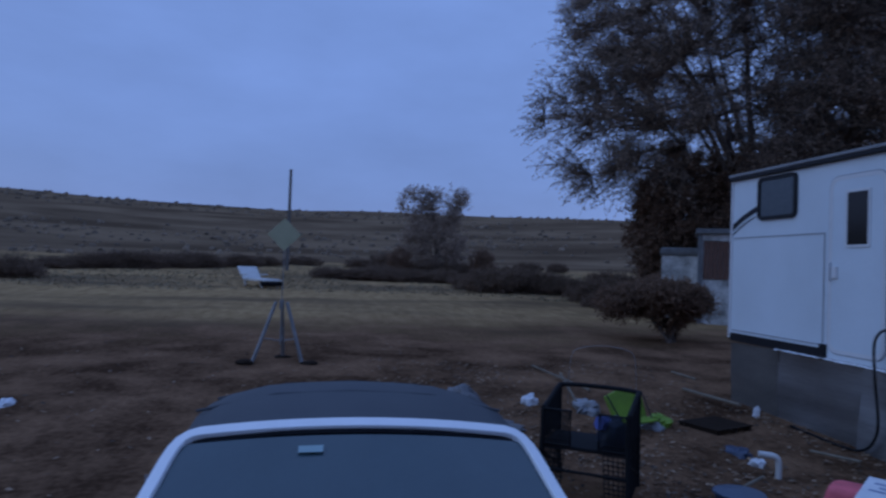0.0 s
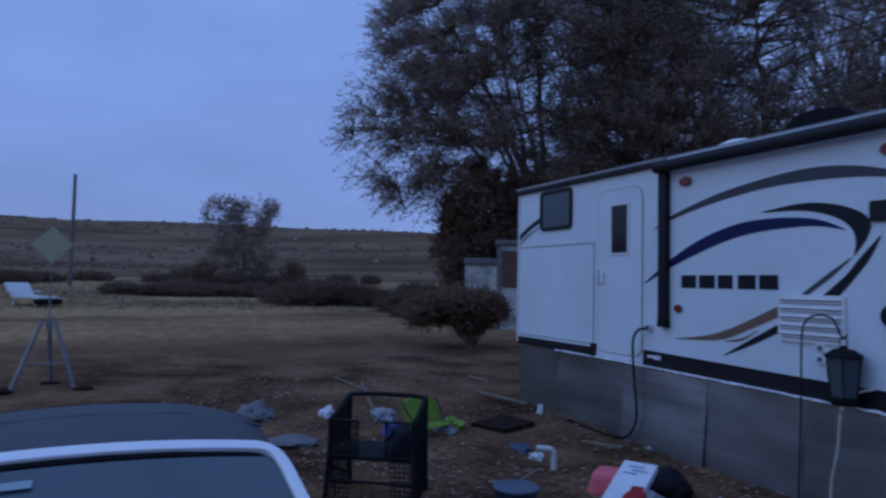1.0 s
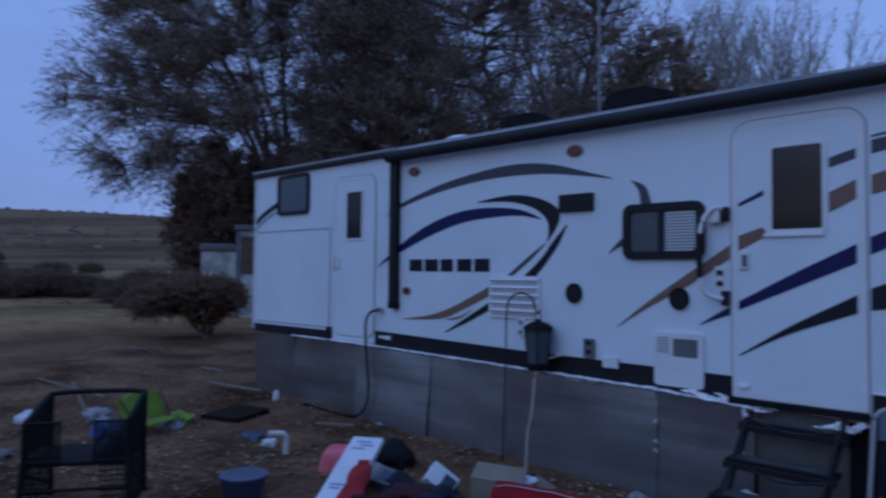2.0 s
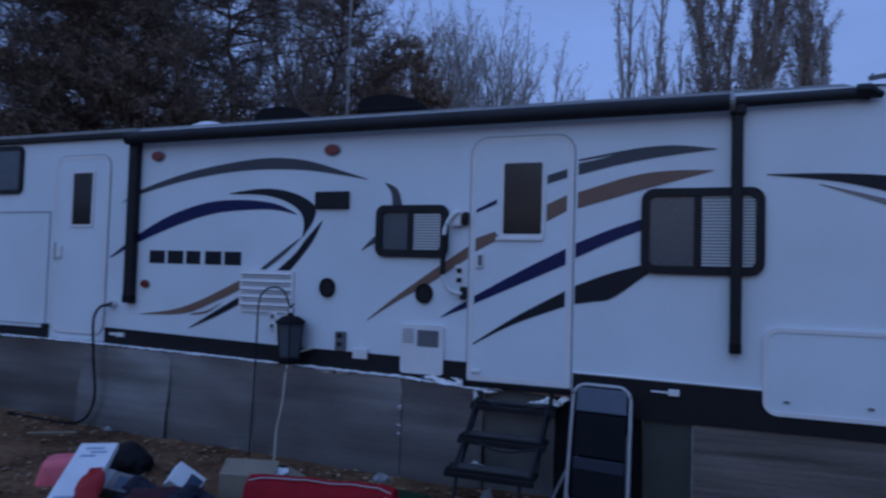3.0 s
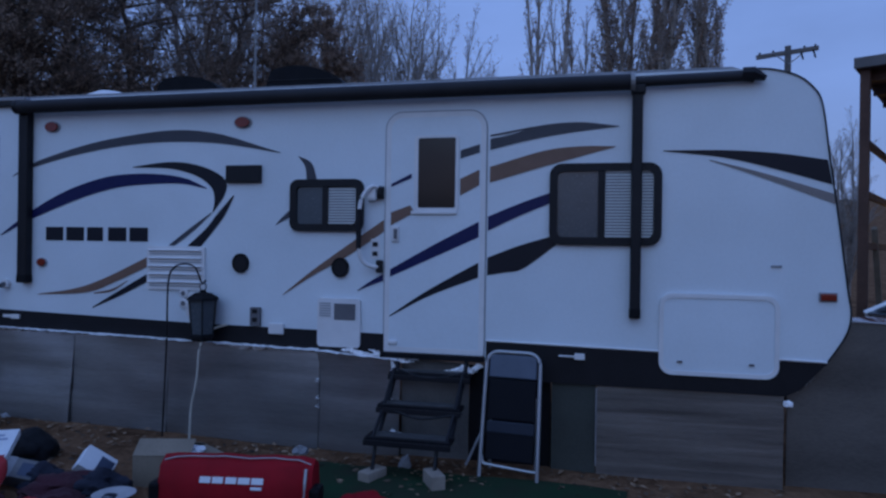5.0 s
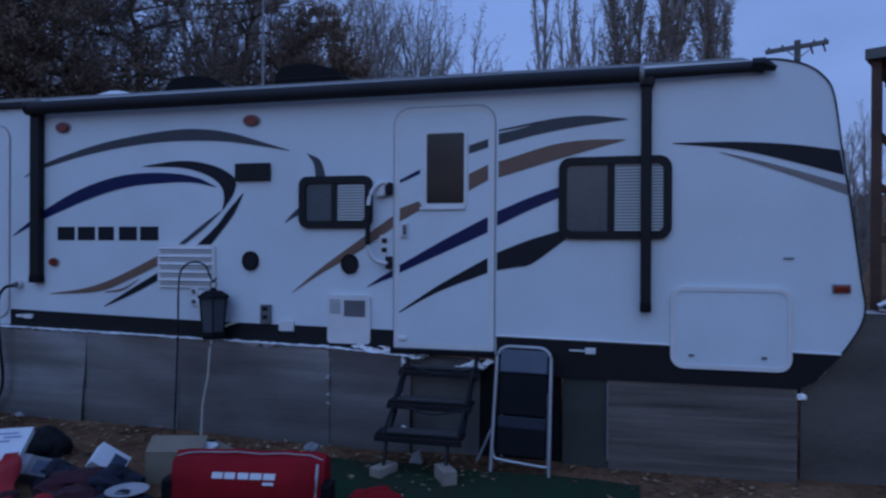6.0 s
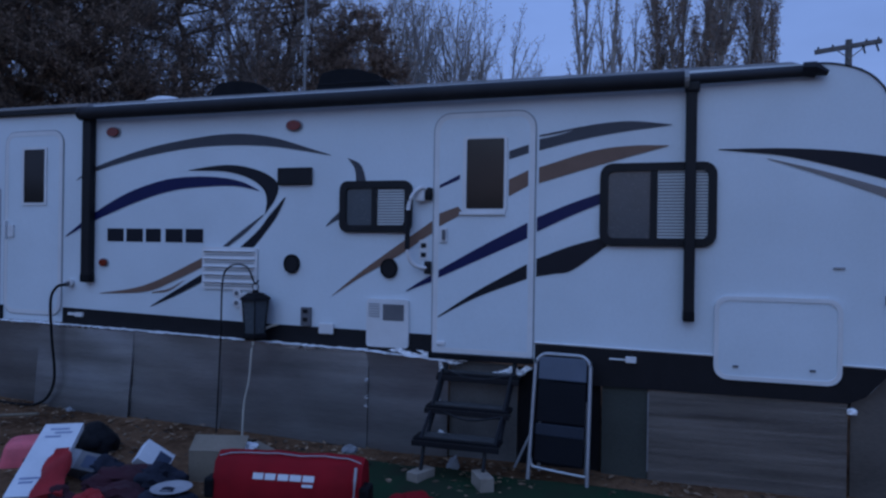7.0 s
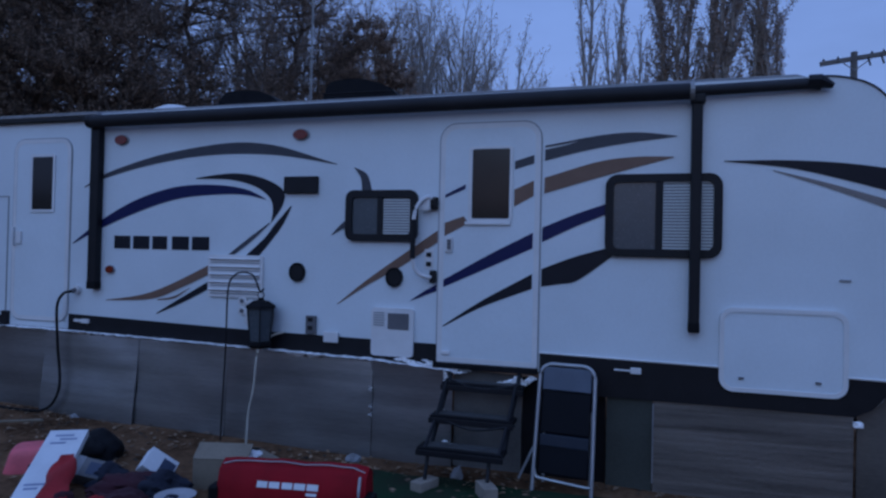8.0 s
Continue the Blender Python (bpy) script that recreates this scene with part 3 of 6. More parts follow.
    for x, z, r in ((-2.77, 1.502, 0.068), (-1.885, 1.485, 0.067)):
        p = part("speaker_port", slab(ellipse(x, z, r, r * 1.12), -0.022, -0.001), BLACK, t, "round black outdoor speaker")
        part("port_ring", ring(ellipse(x, z, r * 1.08, r * 1.2), ellipse(x, z, r * 0.86, r * 0.97), -0.027, -0.0008), BLACK_ROUGH, p)
    for z in (1.15, 1.235):
        f = part("cable_inlet", tube([(-3.295, -0.001, z), (-3.295, -0.022, z), (-3.295, -0.026, z)], [0.045, 0.043, 0.034], 16), WHITE_TRIM, t, "round white cable inlet")
        part("inlet_cap", tube([(-3.295, -0.026, z), (-3.295, -0.032, z)], 0.02, 12), GREY_PLASTIC, f)
    o = part("outlet_box", box((-2.668, -0.035, 0.985), (-2.578, -0.001, 1.14), 0.006), GREY_PLASTIC, t, "grey outdoor power outlet")
    for z in (1.02, 1.09):
        part("socket", box((-2.645, -0.040, z), (-2.60, -0.034, z + 0.035), 0.004), BLACK, o)
    part("cable_port", box((-2.50, -0.035, 0.925), (-2.365, -0.013, 1.015), 0.01), WHITE_TRIM, t)
    k = part("hot_water_tap", slab(ellipse(-3.20, 1.135, 0.055, 0.06), -0.03, -0.001), WHITE_TRIM, t, "round white filler cap")
    part("cap", slab(ellipse(-3.20, 1.135, 0.025, 0.028, 12), -0.045, -0.03), SEAM, k)
    part("filler_plate", box((-3.27, -0.02, 1.04), (-3.15, -0.001, 1.24), 0.008), WHITE_TRIM, t)
    inlet = part("water_inlet", slab(ellipse(-5.12, 1.27, 0.036, 0.04), -0.04, -0.001), WHITE_TRIM, t, "white water inlet")
    part("plug", tube([(-5.12, -0.03, 1.27), (-5.13, -0.07, 1.255)], 0.022, 8), GREY_PLASTIC, inlet)
    c = part("cable_tie", box((-5.14, -0.03, 0.965), (-5.01, -0.013, 0.99), 0.003), WHITE_TRIM, t)
    part("tie_head", box((-5.05, -0.036, 0.955), (-4.96, -0.014, 0.995), 0.004), WHITE_TRIM, c)
    c = part("step_bracket", tube([(-0.14, -0.03, 0.864), (-0.02, -0.03, 0.862)], 0.007, 6), WHITE_TRIM, t, "small white lever on the black band")
    part("lever_head", box((-0.025, -0.040, 0.842), (0.05, -0.010, 0.886), 0.005), WHITE_TRIM, c)
    # marker lights
    for x, z, rx, rz in ((-4.652, 2.688, 0.065, 0.042), (-2.768, 2.677, 0.065, 0.042), (-4.743, 1.473, 0.042, 0.034)):
        m = part("marker_light", slab(ellipse(x, z, rx, rz), -0.03, -0.001), AMBER, t, "red marker light")
        part("light_base", ring(ellipse(x, z, rx * 1.25, rz * 1.2), ellipse(x, z, rx * 0.98, rz * 0.98), -0.012, -0.0005), SEAM, m)
    m = part("marker_light", box((1.628, -0.03, 1.328), (1.730, -0.001, 1.380), 0.012), AMBER, t, "rectangular red marker light")
    part("light_base", box((1.620, -0.01, 1.321), (1.738, -0.0005, 1.387), 0.004), SEAM, m)
    # porch lamp and assist handle
    lamp = part("porch_lamp", box((-1.66, -0.07, 2.02), (-1.575, -0.001, 2.135), 0.02), WHITE_TRIM, t, "white porch lamp, unlit")
    part("lamp_lens", box((-1.568, -0.06, 2.055), (-1.525, -0.006, 2.125), 0.012), BLACK, lamp)
    curve = glide([(-1.545, -0.02, 2.10), (-1.60, -0.07, 2.13), (-1.665, -0.10, 2.06), (-1.695, -0.11, 1.93), (-1.695, -0.11, 1.65), (-1.665, -0.09, 1.54), (-1.60, -0.06, 1.50), (-1.535, -0.02, 1.50)], 5)
    grab = part("assist_handle", tube(curve, 0.017, 8), WHITE_TRIM, t, "white folding assist handle", True)
    part("grip", tube([(-1.697, -0.11, 1.64), (-1.697, -0.11, 1.95)], 0.022, 8), BLACK, grab)
    for z in (2.085, 1.50):
        part("mount", box((-1.575, -0.05, z - 0.05), (-1.525, -0.002, z + 0.05), 0.01), BLACK, grab)
    part("key_plate", box((-1.63, -0.007, 1.56), (-1.555, -0.001, 1.72), 0.002), WHITE_TRIM, t)
    for z in (1.675, 1.60):
        part("switch", box((-1.615, -0.016, z - 0.018), (-1.572, -0.007, z + 0.018), 0.004), BLACK, t)

    # vinyl graphics, rear to front
    g = lambda upper, lower, m, lab="", y=-0.004: part("graphic", swoosh(upper, lower, y), m, t, lab)
    g([(-5.08, 2.25), (-4.87, 2.365), (-4.31, 2.52), (-3.80, 2.60), (-3.38, 2.63), (-3.00, 2.59), (-2.62, 2.48), (-2.425, 2.42)],
      [(-5.08, 2.245), (-4.87, 2.325), (-4.43, 2.43), (-3.93, 2.505), (-3.50, 2.53), (-3.06, 2.515), (-2.73, 2.47), (-2.425, 2.415)], SLATE, "slate grey arched stripe")
    g([(-5.20, 1.72), (-4.87, 1.935), (-4.49, 2.12), (-4.11, 2.23), (-3.81, 2.26), (-3.51, 2.25), (-3.28, 2.21), (-3.10, 2.13)],
      [(-5.20, 1.71), (-4.87, 1.86), (-4.36, 2.045), (-3.98, 2.14), (-3.62, 2.17), (-3.33, 2.17), (-3.10, 2.125)], NAVY, "navy blue arched stripe")
    g([(-3.82, 2.32), (-3.51, 2.355), (-3.28, 2.345), (-3.06, 2.285), (-2.92, 2.19), (-2.935, 2.07), (-3.035, 1.93)],
      [(-3.82, 2.315), (-3.45, 2.30), (-3.20, 2.235), (-3.06, 2.14), (-3.025, 2.04), (-3.04, 1.925)], INK, "black hooked stripe")
    g([(-3.28, 1.635), (-3.10, 1.79), (-3.00, 1.91), (-2.85, 2.07)], [(-3.15, 1.635), (-3.05, 1.75), (-2.93, 1.90), (-2.845, 2.06)], INK)
    g([(-3.46, 1.64), (-3.24, 1.80), (-3.06, 1.92)], [(-3.40, 1.64), (-3.22, 1.77), (-3.055, 1.915)], SLATE)
    g([(-4.79, 1.185), (-4.40, 1.245), (-4.09, 1.345), (-3.66, 1.54)], [(-4.79, 1.18), (-4.27, 1.215), (-3.96, 1.325), (-3.66, 1.455)], TAUPE, "taupe sweeping stripe")
    g([(-4.20, 1.215), (-4.02, 1.25), (-3.86, 1.33)], [(-4.20, 1.205), (-4.02, 1.23), (-3.86, 1.325)], TAUPE)
    g([(-4.21, 1.088), (-3.96, 1.23), (-3.66, 1.395)], [(-4.21, 1.08), (-3.92, 1.20), (-3.66, 1.325)], INK)
    g([(-2.265, 2.39), (-2.15, 2.33), (-2.10, 2.195)], [(-2.265, 2.385), (-2.205, 2.30), (-2.19, 2.195)], SLATE, "slate grey claw-shaped graphic")
    g([(-2.46, 1.825), (-2.40, 1.89), (-2.32, 1.96)], [(-2.46, 1.82), (-2.39, 1.86), (-2.32, 1.89)], SLATE)
    g([(-2.39, 1.25), (-2.15, 1.44), (-1.88, 1.63), (-1.525, 1.87)], [(-2.39, 1.245), (-2.13, 1.41), (-1.83, 1.575), (-1.525, 1.775)], TAUPE, "taupe rising stripe")
    g([(-1.74, 1.305), (-1.63, 1.38), (-1.525, 1.44)], [(-1.74, 1.30), (-1.62, 1.35), (-1.525, 1.385)], NAVY)
    # on the door
    e = -0.012
    g([(-1.465, 2.155), (-1.30, 2.235)], [(-1.465, 2.13), (-1.30, 2.20)], NAVY, "", e)
    g([(-1.465, 1.93), (-1.31, 1.985)], [(-1.465, 1.825), (-1.27, 1.93)], TAUPE, "", e)
    g([(-1.465, 1.48), (-1.1, 1.685), (-0.76, 1.86)], [(-1.465, 1.42), (-1.1, 1.585), (-0.76, 1.74)], NAVY, "navy stripe across the door", e)
    g([(-1.465, 1.115), (-1.15, 1.325), (-0.76, 1.545)], [(-1.465, 1.105), (-1.15, 1.275), (-0.76, 1.43)], INK, "black stripe across the door", e)
    g([(-0.91, 2.41), (-0.76, 2.455)], [(-0.91, 2.345), (-0.76, 2.39)], SLATE, "", e)
    g([(-0.91, 2.19), (-0.76, 2.26)], [(-0.91, 2.06), (-0.76, 2.14)], TAUPE, "", e)
    # ahead of the door
    g([(-0.68, 2.495), (-0.50, 2.53), (-0.32, 2.585), (-0.02, 2.605), (0.27, 2.57)], [(-0.68, 2.41), (-0.40, 2.475), (-0.10, 2.525), (0.27, 2.565)], SLATE, "slate grey tapering stripe")
    g([(-0.68, 2.525), (-0.52, 2.552), (-0.36, 2.58)], [(-0.68, 2.512), (-0.52, 2.536), (-0.36, 2.57)], SLATE)
    g([(-0.68, 2.28), (-0.28, 2.395), (0.00, 2.425), (0.25, 2.42)], [(-0.68, 2.16), (-0.30, 2.27), (-0.02, 2.345), (0.25, 2.415)], TAUPE, "taupe tapering stripe")
    g([(-0.69, 1.90), (-0.45, 2.00), (-0.222, 2.08)], [(-0.69, 1.79), (-0.45, 1.905), (-0.222, 2.00)], NAVY)
    g([(-0.69, 1.585), (-0.45, 1.68), (-0.20, 1.755)], [(-0.69, 1.45), (-0.55, 1.475), (-0.42, 1.505), (-0.17, 1.69)], INK)
    g([(0.585, 2.383), (1.00, 2.378), (1.35, 2.350), (1.665, 2.300)], [(0.585, 2.378), (1.00, 2.325), (1.35, 2.235), (1.695, 2.130)], INK, "black tapering stripe on the nose")
    g([(0.90, 2.312), (1.25, 2.215), (1.705, 2.066)], [(0.90, 2.306), (1.25, 2.180), (1.718, 1.995)], PALE, "pale grey stripe on the nose")
    g([(-7.61, 2.335), (-7.40, 2.44), (-7.09, 2.555)], [(-7.61, 2.255), (-7.40, 2.37), (-7.09, 2.485)], INK)
    g([(-7.61, 2.215), (-7.40, 2.33), (-7.15, 2.42)], [(-7.61, 2.195), (-7.40, 2.31), (-7.15, 2.405)], SLATE)
    # maker's mark, as plain blocks
    for k in range(5):
        x = -4.71 + 0.216 * k
        part("name_block", box((x, -0.0055, 1.672), (x + 0.182 - 0.02 * (k == 2), -0.002, 1.792)), INK, t)

    # on the roof
    dome = part("roof_vent", turned([(0.27, 0), (0.27, 0.05), (0.22, 0.15), (0.12, 0.20), (0.02, 0.215)], 20, None, (-4.72, 0.8, 2.985)), WHITE_TRIM, t, "white domed roof vent", True)
    part("vent_base", box((-5.0, 0.52, 2.984), (-4.44, 1.08, 3.03), 0.01), WHITE_TRIM, dome)
    for x0, x1, y0, zt in ((-4.20, -3.30, 0.78, 3.315), (-3.20, -2.24, 1.20, 3.485)):
        edge = glide([(x0, 0, 2.985), (x0 + 0.005, 0, zt - 0.10), (x0 + 0.10, 0, zt - 0.02), (x0 + 0.34, 0, zt), (x0 + 0.58, 0, zt - 0.045), (x1 - 0.16, 0, zt - 0.16), (x1, 0, 2.985)], 4)
        bm = slab([(p.x, p.z) for p in edge], y0, y0 + 0.75)
        bmesh.ops.bevel(bm, geom=[e for e in bm.edges if abs(e.verts[0].co.y - e.verts[1].co.y) < 0.01], offset=0.03, segments=2, affect="EDGES")
        ac = part("air_conditioner", bm, BLACK_ROUGH, t, "black rounded rooftop air conditioner", True)
        part("shroud_seam", box((x0 - 0.008, y0 - 0.008, zt - 0.150), (x1 - 0.20, y0 + 0.012, zt - 0.140), 0.003), BLACK, ac)
        for k in range(5):
            part("grille_slat", box((x0 + 0.10, y0 - 0.01, 3.03 + 0.035 * k), (x0 + 0.55, y0 - 0.001, 3.045 + 0.035 * k)), BLACK, ac)
    # running gear behind the skirting
    for x in (-3.6, -2.6):
        for y in (0.35, 2.1):
            wh = part("wheel", tube([(x, y - 0.11, 0.36), (x, y + 0.11, 0.36)], 0.34, 20), TYRE, t)
            part("rim", tube([(x, y - 0.115, 0.36), (x, y - 0.10, 0.36)], 0.19, 16), RIM, wh)
    part("tongue", tube([(1.3, 0.5, 0.55), (2.6, 1.22, 0.5)], 0.05, 6), BLACK, t)
    part("tongue", tube([(1.3, 1.95, 0.55), (2.6, 1.24, 0.5)], 0.05, 6), BLACK, t)
    part("jack_post", tube([(2.45, 1.23, 0.03), (2.45, 1.23, 0.9)], 0.04, 8), BLACK, t)


build_trailer()


# ---- skirting round the trailer ----
def skirt_panel(name, x0, x1, top0, top1, y, material, label, sag=0.012, seed=0, foot=-0.06, lean=0.0):
    """One sheet of skirting, slightly buckled, with thickness."""
    bm = bmesh.new()
    nx, nz = max(4, int((x1 - x0) / 0.07)), 9
    grid = [[], []]
    for s in (0, 1):
        for i in range(nx + 1):
            col = []
            for j in range(nz + 1):
                u, w = i / nx, j / nz
                x, zt = x0 + (x1 - x0) * u, top0 + (top1 - top0) * u
                z = foot + land_height(x, y) * 0.9 + (zt - foot - land_height(x, y) * 0.9) * w
                b = sag * noise.noise((x * 2.0, z * 3.0, seed)) + 0.4 * sag * noise.noise((x * 7, z * 9, seed + 3))
                col.append(bm.verts.new((x, y + b + lean * (1 - w) + s * 0.012, z)))
            grid[s].append(col)
    for s in (0, 1):
        for i in range(nx):
            for j in range(nz):
                bm.faces.new((grid[s][i][j], grid[s][i + 1][j], grid[s][i + 1][j + 1], grid[s][i][j + 1]))
    for i in range(nx):
        for j in (0, nz):
            bm.faces.new((grid[0][i][j], grid[0][i + 1][j], grid[1][i + 1][j], grid[1][i][j]))
    for j in range(nz):
        for i in (0, nx):
            bm.faces.new((grid[0][i][j], grid[0][i][j + 1], grid[1][i][j + 1], grid[1][i][j]))
    return tagged(part(name, bm, material, None, "", True), label, "skirting", "skirting sheets under the trailer")


def foil_lip(x0, x1, z0, z1, seed, tall=0.02):
    """A crumpled foil edge along the top of the skirting."""
    rnd = random.Random(seed)
    bm = bmesh.new()
    n = max(6, int((x1 - x0) / 0.035))
    rows = []
    for i in range(n + 1):
        u = i / n
        x, z = x0 + (x1 - x0) * u, z0 + (z1 - z0) * u
        k = rnd.uniform(0.2, 1.0) * (0.45 + 1.6 * abs(noise.noise((x * 1.7, seed, 0.5))))
        rows.append([bm.verts.new((x, -0.012 - rnd.uniform(0, 0.015), z - tall * k)), bm.verts.new((x + rnd.uniform(-.01, .01), -0.050 - rnd.uniform(0, 0.03), z - rnd.uniform(0, 0.008))), bm.verts.new((x, -0.012 - rnd.uniform(0, .01), z + 0.3 * tall * rnd.random())), bm.verts.new((x, -0.004, z - 0.5 * tall))])
    for a, b in zip(rows, rows[1:]):
        for k in range(4):
            bm.faces.new((a[k], b[k], b[(k + 1) % 4], a[(k + 1) % 4]))
    bm.faces.new(rows[0])
    bm.faces.new(rows[-1][::-1])
    return bm


def foil_scrap(w, h, seed):
    """A thin crumpled strip of torn foil, pointed at its ends."""
    rnd = random.Random(seed)
    bm = bmesh.new()
    nx, nz = max(8, int(w / 0.016)), 4
    sides = []
    for back in (0.0, 0.003):
        rnd.seed(seed)
        sides.append([[bm.verts.new((w * (i / nx - 0.5) + rnd.uniform(-0.004, 0.004), back + rnd.uniform(-0.016, 0.016), h * (j / nz - 0.5) * (1 - abs(2 * i / nx - 1) ** 3) * rnd.uniform(0.6, 1.3) + 0.012 * math.sin(7 * i / nx + seed))) for j in range(nz + 1)] for i in range(nx + 1)])
    for g in sides:
        for i in range(nx):
            for j in range(nz):
                bm.faces.new((g[i][j], g[i + 1][j], g[i + 1][j + 1], g[i][j + 1]))
    return bm


def build_skirting():
    lab = "dull grey foil insulation sheet skirting the trailer"
    cuts = [(-7.60, -6.70, 0.86, 0.88), (-6.715, -5.48, 0.89, 0.885), (-5.495, -4.40, 0.885, 0.865), (-4.415, -3.45, 0.865, 0.845), (-3.465, -2.06, 0.845, 0.815), (-2.075, -1.38, 0.815, 0.775)]
    for k, (x0, x1, a, b) in enumerate(cuts):
        p = skirt_panel("skirting_sheet", x0, x1, a, b, 0.008 + 0.006 * (k % 2), FOIL_DIRTY if k == 0 else FOIL, lab, 0.016, 2 + 7 * k, lean=(0.012, 0.0, -0.085, -0.052, -0.024, -0.010)[k])
        if k:
            part("foil_edge", foil_lip(x0, x1, a, b, k, 0.024 if k < 4 else 0.034), FOIL_GLINT, p, "crumpled foil edge, glint painted white")
    # black sheet stands in for the shade between steps and chair
    skirt_panel("skirting_sheet", -0.825, -0.20, 0.745, 0.735, 0.055, BLACK_ROUGH, "black sheet added for the shaded gap under the trailer", 0.02, 10)
    # same sheeting as its neighbours, coloured darker for the shade behind the steps
    p = skirt_panel("skirting_sheet", -1.375, -0.83, 0.775, 0.75, 0.05, SKIRT_SHADED, "skirting sheet behind the entry steps, greyed for shade", 0.02, 9)
    # torn foil; the last two strips are added for glints by the steps
    scraps = [(-1.42, 0.800, 0.42, 0.045, 8, 21), (-1.36, 0.775, 0.22, 0.03, 14, 26), (-1.43, 0.70, 0.20, 0.035, 84, 24), (-1.70, 0.812, 0.34, 0.04, 5, 25),
              (-0.90, 0.715, 0.26, 0.05, -7, 22), (-0.80, 0.722, 0.20, 0.06, -12, 27), (-1.44, 0.46, 0.16, 0.02, 86, 28), (-1.40, 0.17, 0.12, 0.09, 70, 29)]
    for x, z, w, h, tilt, seed in scraps:
        f = part("torn_foil_glint", foil_scrap(w, h, seed), FOIL_GLINT, p, "torn crumpled foil, glint painted white")
        f.matrix_basis = pose(x, -0.035, z, 0, tilt, 0)
    # white slivers added for the glints down this joint
    for z, w, seed in ((0.57, 0.03, 31), (0.43, 0.025, 32), (0.36, 0.03, 33)):
        f = part("torn_foil_glint", foil_scrap(w, 0.010, seed), FOIL_GLINT, p, "torn crumpled foil, glint painted white")
        f.matrix_basis = pose(-2.06, -0.03, z, 0, 80, 0)
    skirt_panel("skirting_sheet", -0.19, 0.135, 0.66, 0.655, 0.02, BOARD_GREEN, "narrow weathered grey-green board under the trailer", 0.004, 11)
    skirt_panel("skirting_sheet", 0.14, 1.415, 0.665, 0.655, 0.012, FOIL_BOARD, "grey foil board with horizontal creases", 0.005, 12)
    p = skirt_panel("skirting_sheet", 1.46, 2.29, 1.19, 1.165, 0.11, FOIL_DIRTY, "dusty grey sheet screening the trailer's nose", 0.015, 14)
    part("sheet_edge", tube([(1.46, 0.105, 1.195), (1.9, 0.10, 1.182), (2.29, 0.105, 1.17)], 0.008, 5), WHITE_PIPING, p)
    part("corner_foil", heap((0.03, 0.02, 0.035), 4, 0.6, 3.0, 2), FOIL_GLINT, p, "crumpled foil at the corner").location = (1.44, 0.0, 0.585)
    # pale tape down a joint
    solid("seam_tape", box((0.133, -0.010, 0.06), (0.141, 0.008, 0.63), 0.001), GREY_JUNK, "thin strip of pale tape over a skirting joint", "tape")


build_skirting()


# ---- in front of the trailer ----
def build_steps():
    s = thing("entry_steps", (0, 0, 0), "black folding metal entry steps standing on cement bricks", "steps")
    rows = [(-0.04, -0.17, 0.70), (-0.20, -0.36, 0.49), (-0.38, -0.55, 0.30)]
    for k, (y0, y1, z) in enumerate(rows):
        x0, x1 = -1.415 - 0.03 * k, -0.785 - 0.032 * k
        tr = part("tread", box((x0, y1, z - 0.030), (x1, y0, z), 0.006), BLACK_ROUGH, s, "black tread with dusty grip")
        part("tread_lip", box((x0 - 0.005, y1 - 0.012, z - 0.058), (x1 + 0.005, y1 + 0.006, z - 0.018), 0.004), BLACK, tr)
        part("tread_grip", box((x0 + 0.04, y1 + 0.03, z + 0.001), (x1 - 0.04, y0 - 0.01, z + 0.006)), TREAD, tr)
    for x in (-1.38, -0.84):
        part("side_arm", tube([(x, 0.0, 0.82), (x, -0.05, 0.72), (x - 0.02, -0.24, 0.47), (x - 0.03, -0.42, 0.27)], 0.017, 6), BLACK, s)
        part("side_arm", tube([(x, 0.0, 0.62), (x, -0.14, 0.72), (x - 0.02, -0.34, 0.47), (x - 0.04, -0.54, 0.28)], 0.014, 6), BLACK, s)
    for x in (-1.40, -0.95):
        part("leg", tube([(x, -0.50, 0.28), (x, -0.58, 0.08)], 0.014, 6), BLACK, s)
    for (y0, z0), (y1, z1) in (((-0.15, 0.72), (-0.2, 0.49)), ((-0.36, 0.465), (-0.4, 0.28))):
        part("riser_strap", tube(glide([(-1.35, y0, z0), (-1.1, y0 - 0.03, z0 - 0.05), (-0.8, y0, z0)], 5), 0.008, 5), BLACK, s)
    for x, y, a, h in ((-1.40, -0.57, 68, 0.085), (-0.945, -0.60, -58, 0.115)):
        bm = box((-0.10, -0.05, 0), (0.10, 0.05, h), 0.008)
        solid("brick", bm, CEMENT, "pale cement brick under a step leg", "brick", "bricks under the steps", at=(x, y, land_height(x, y) - 0.01), turn=a)


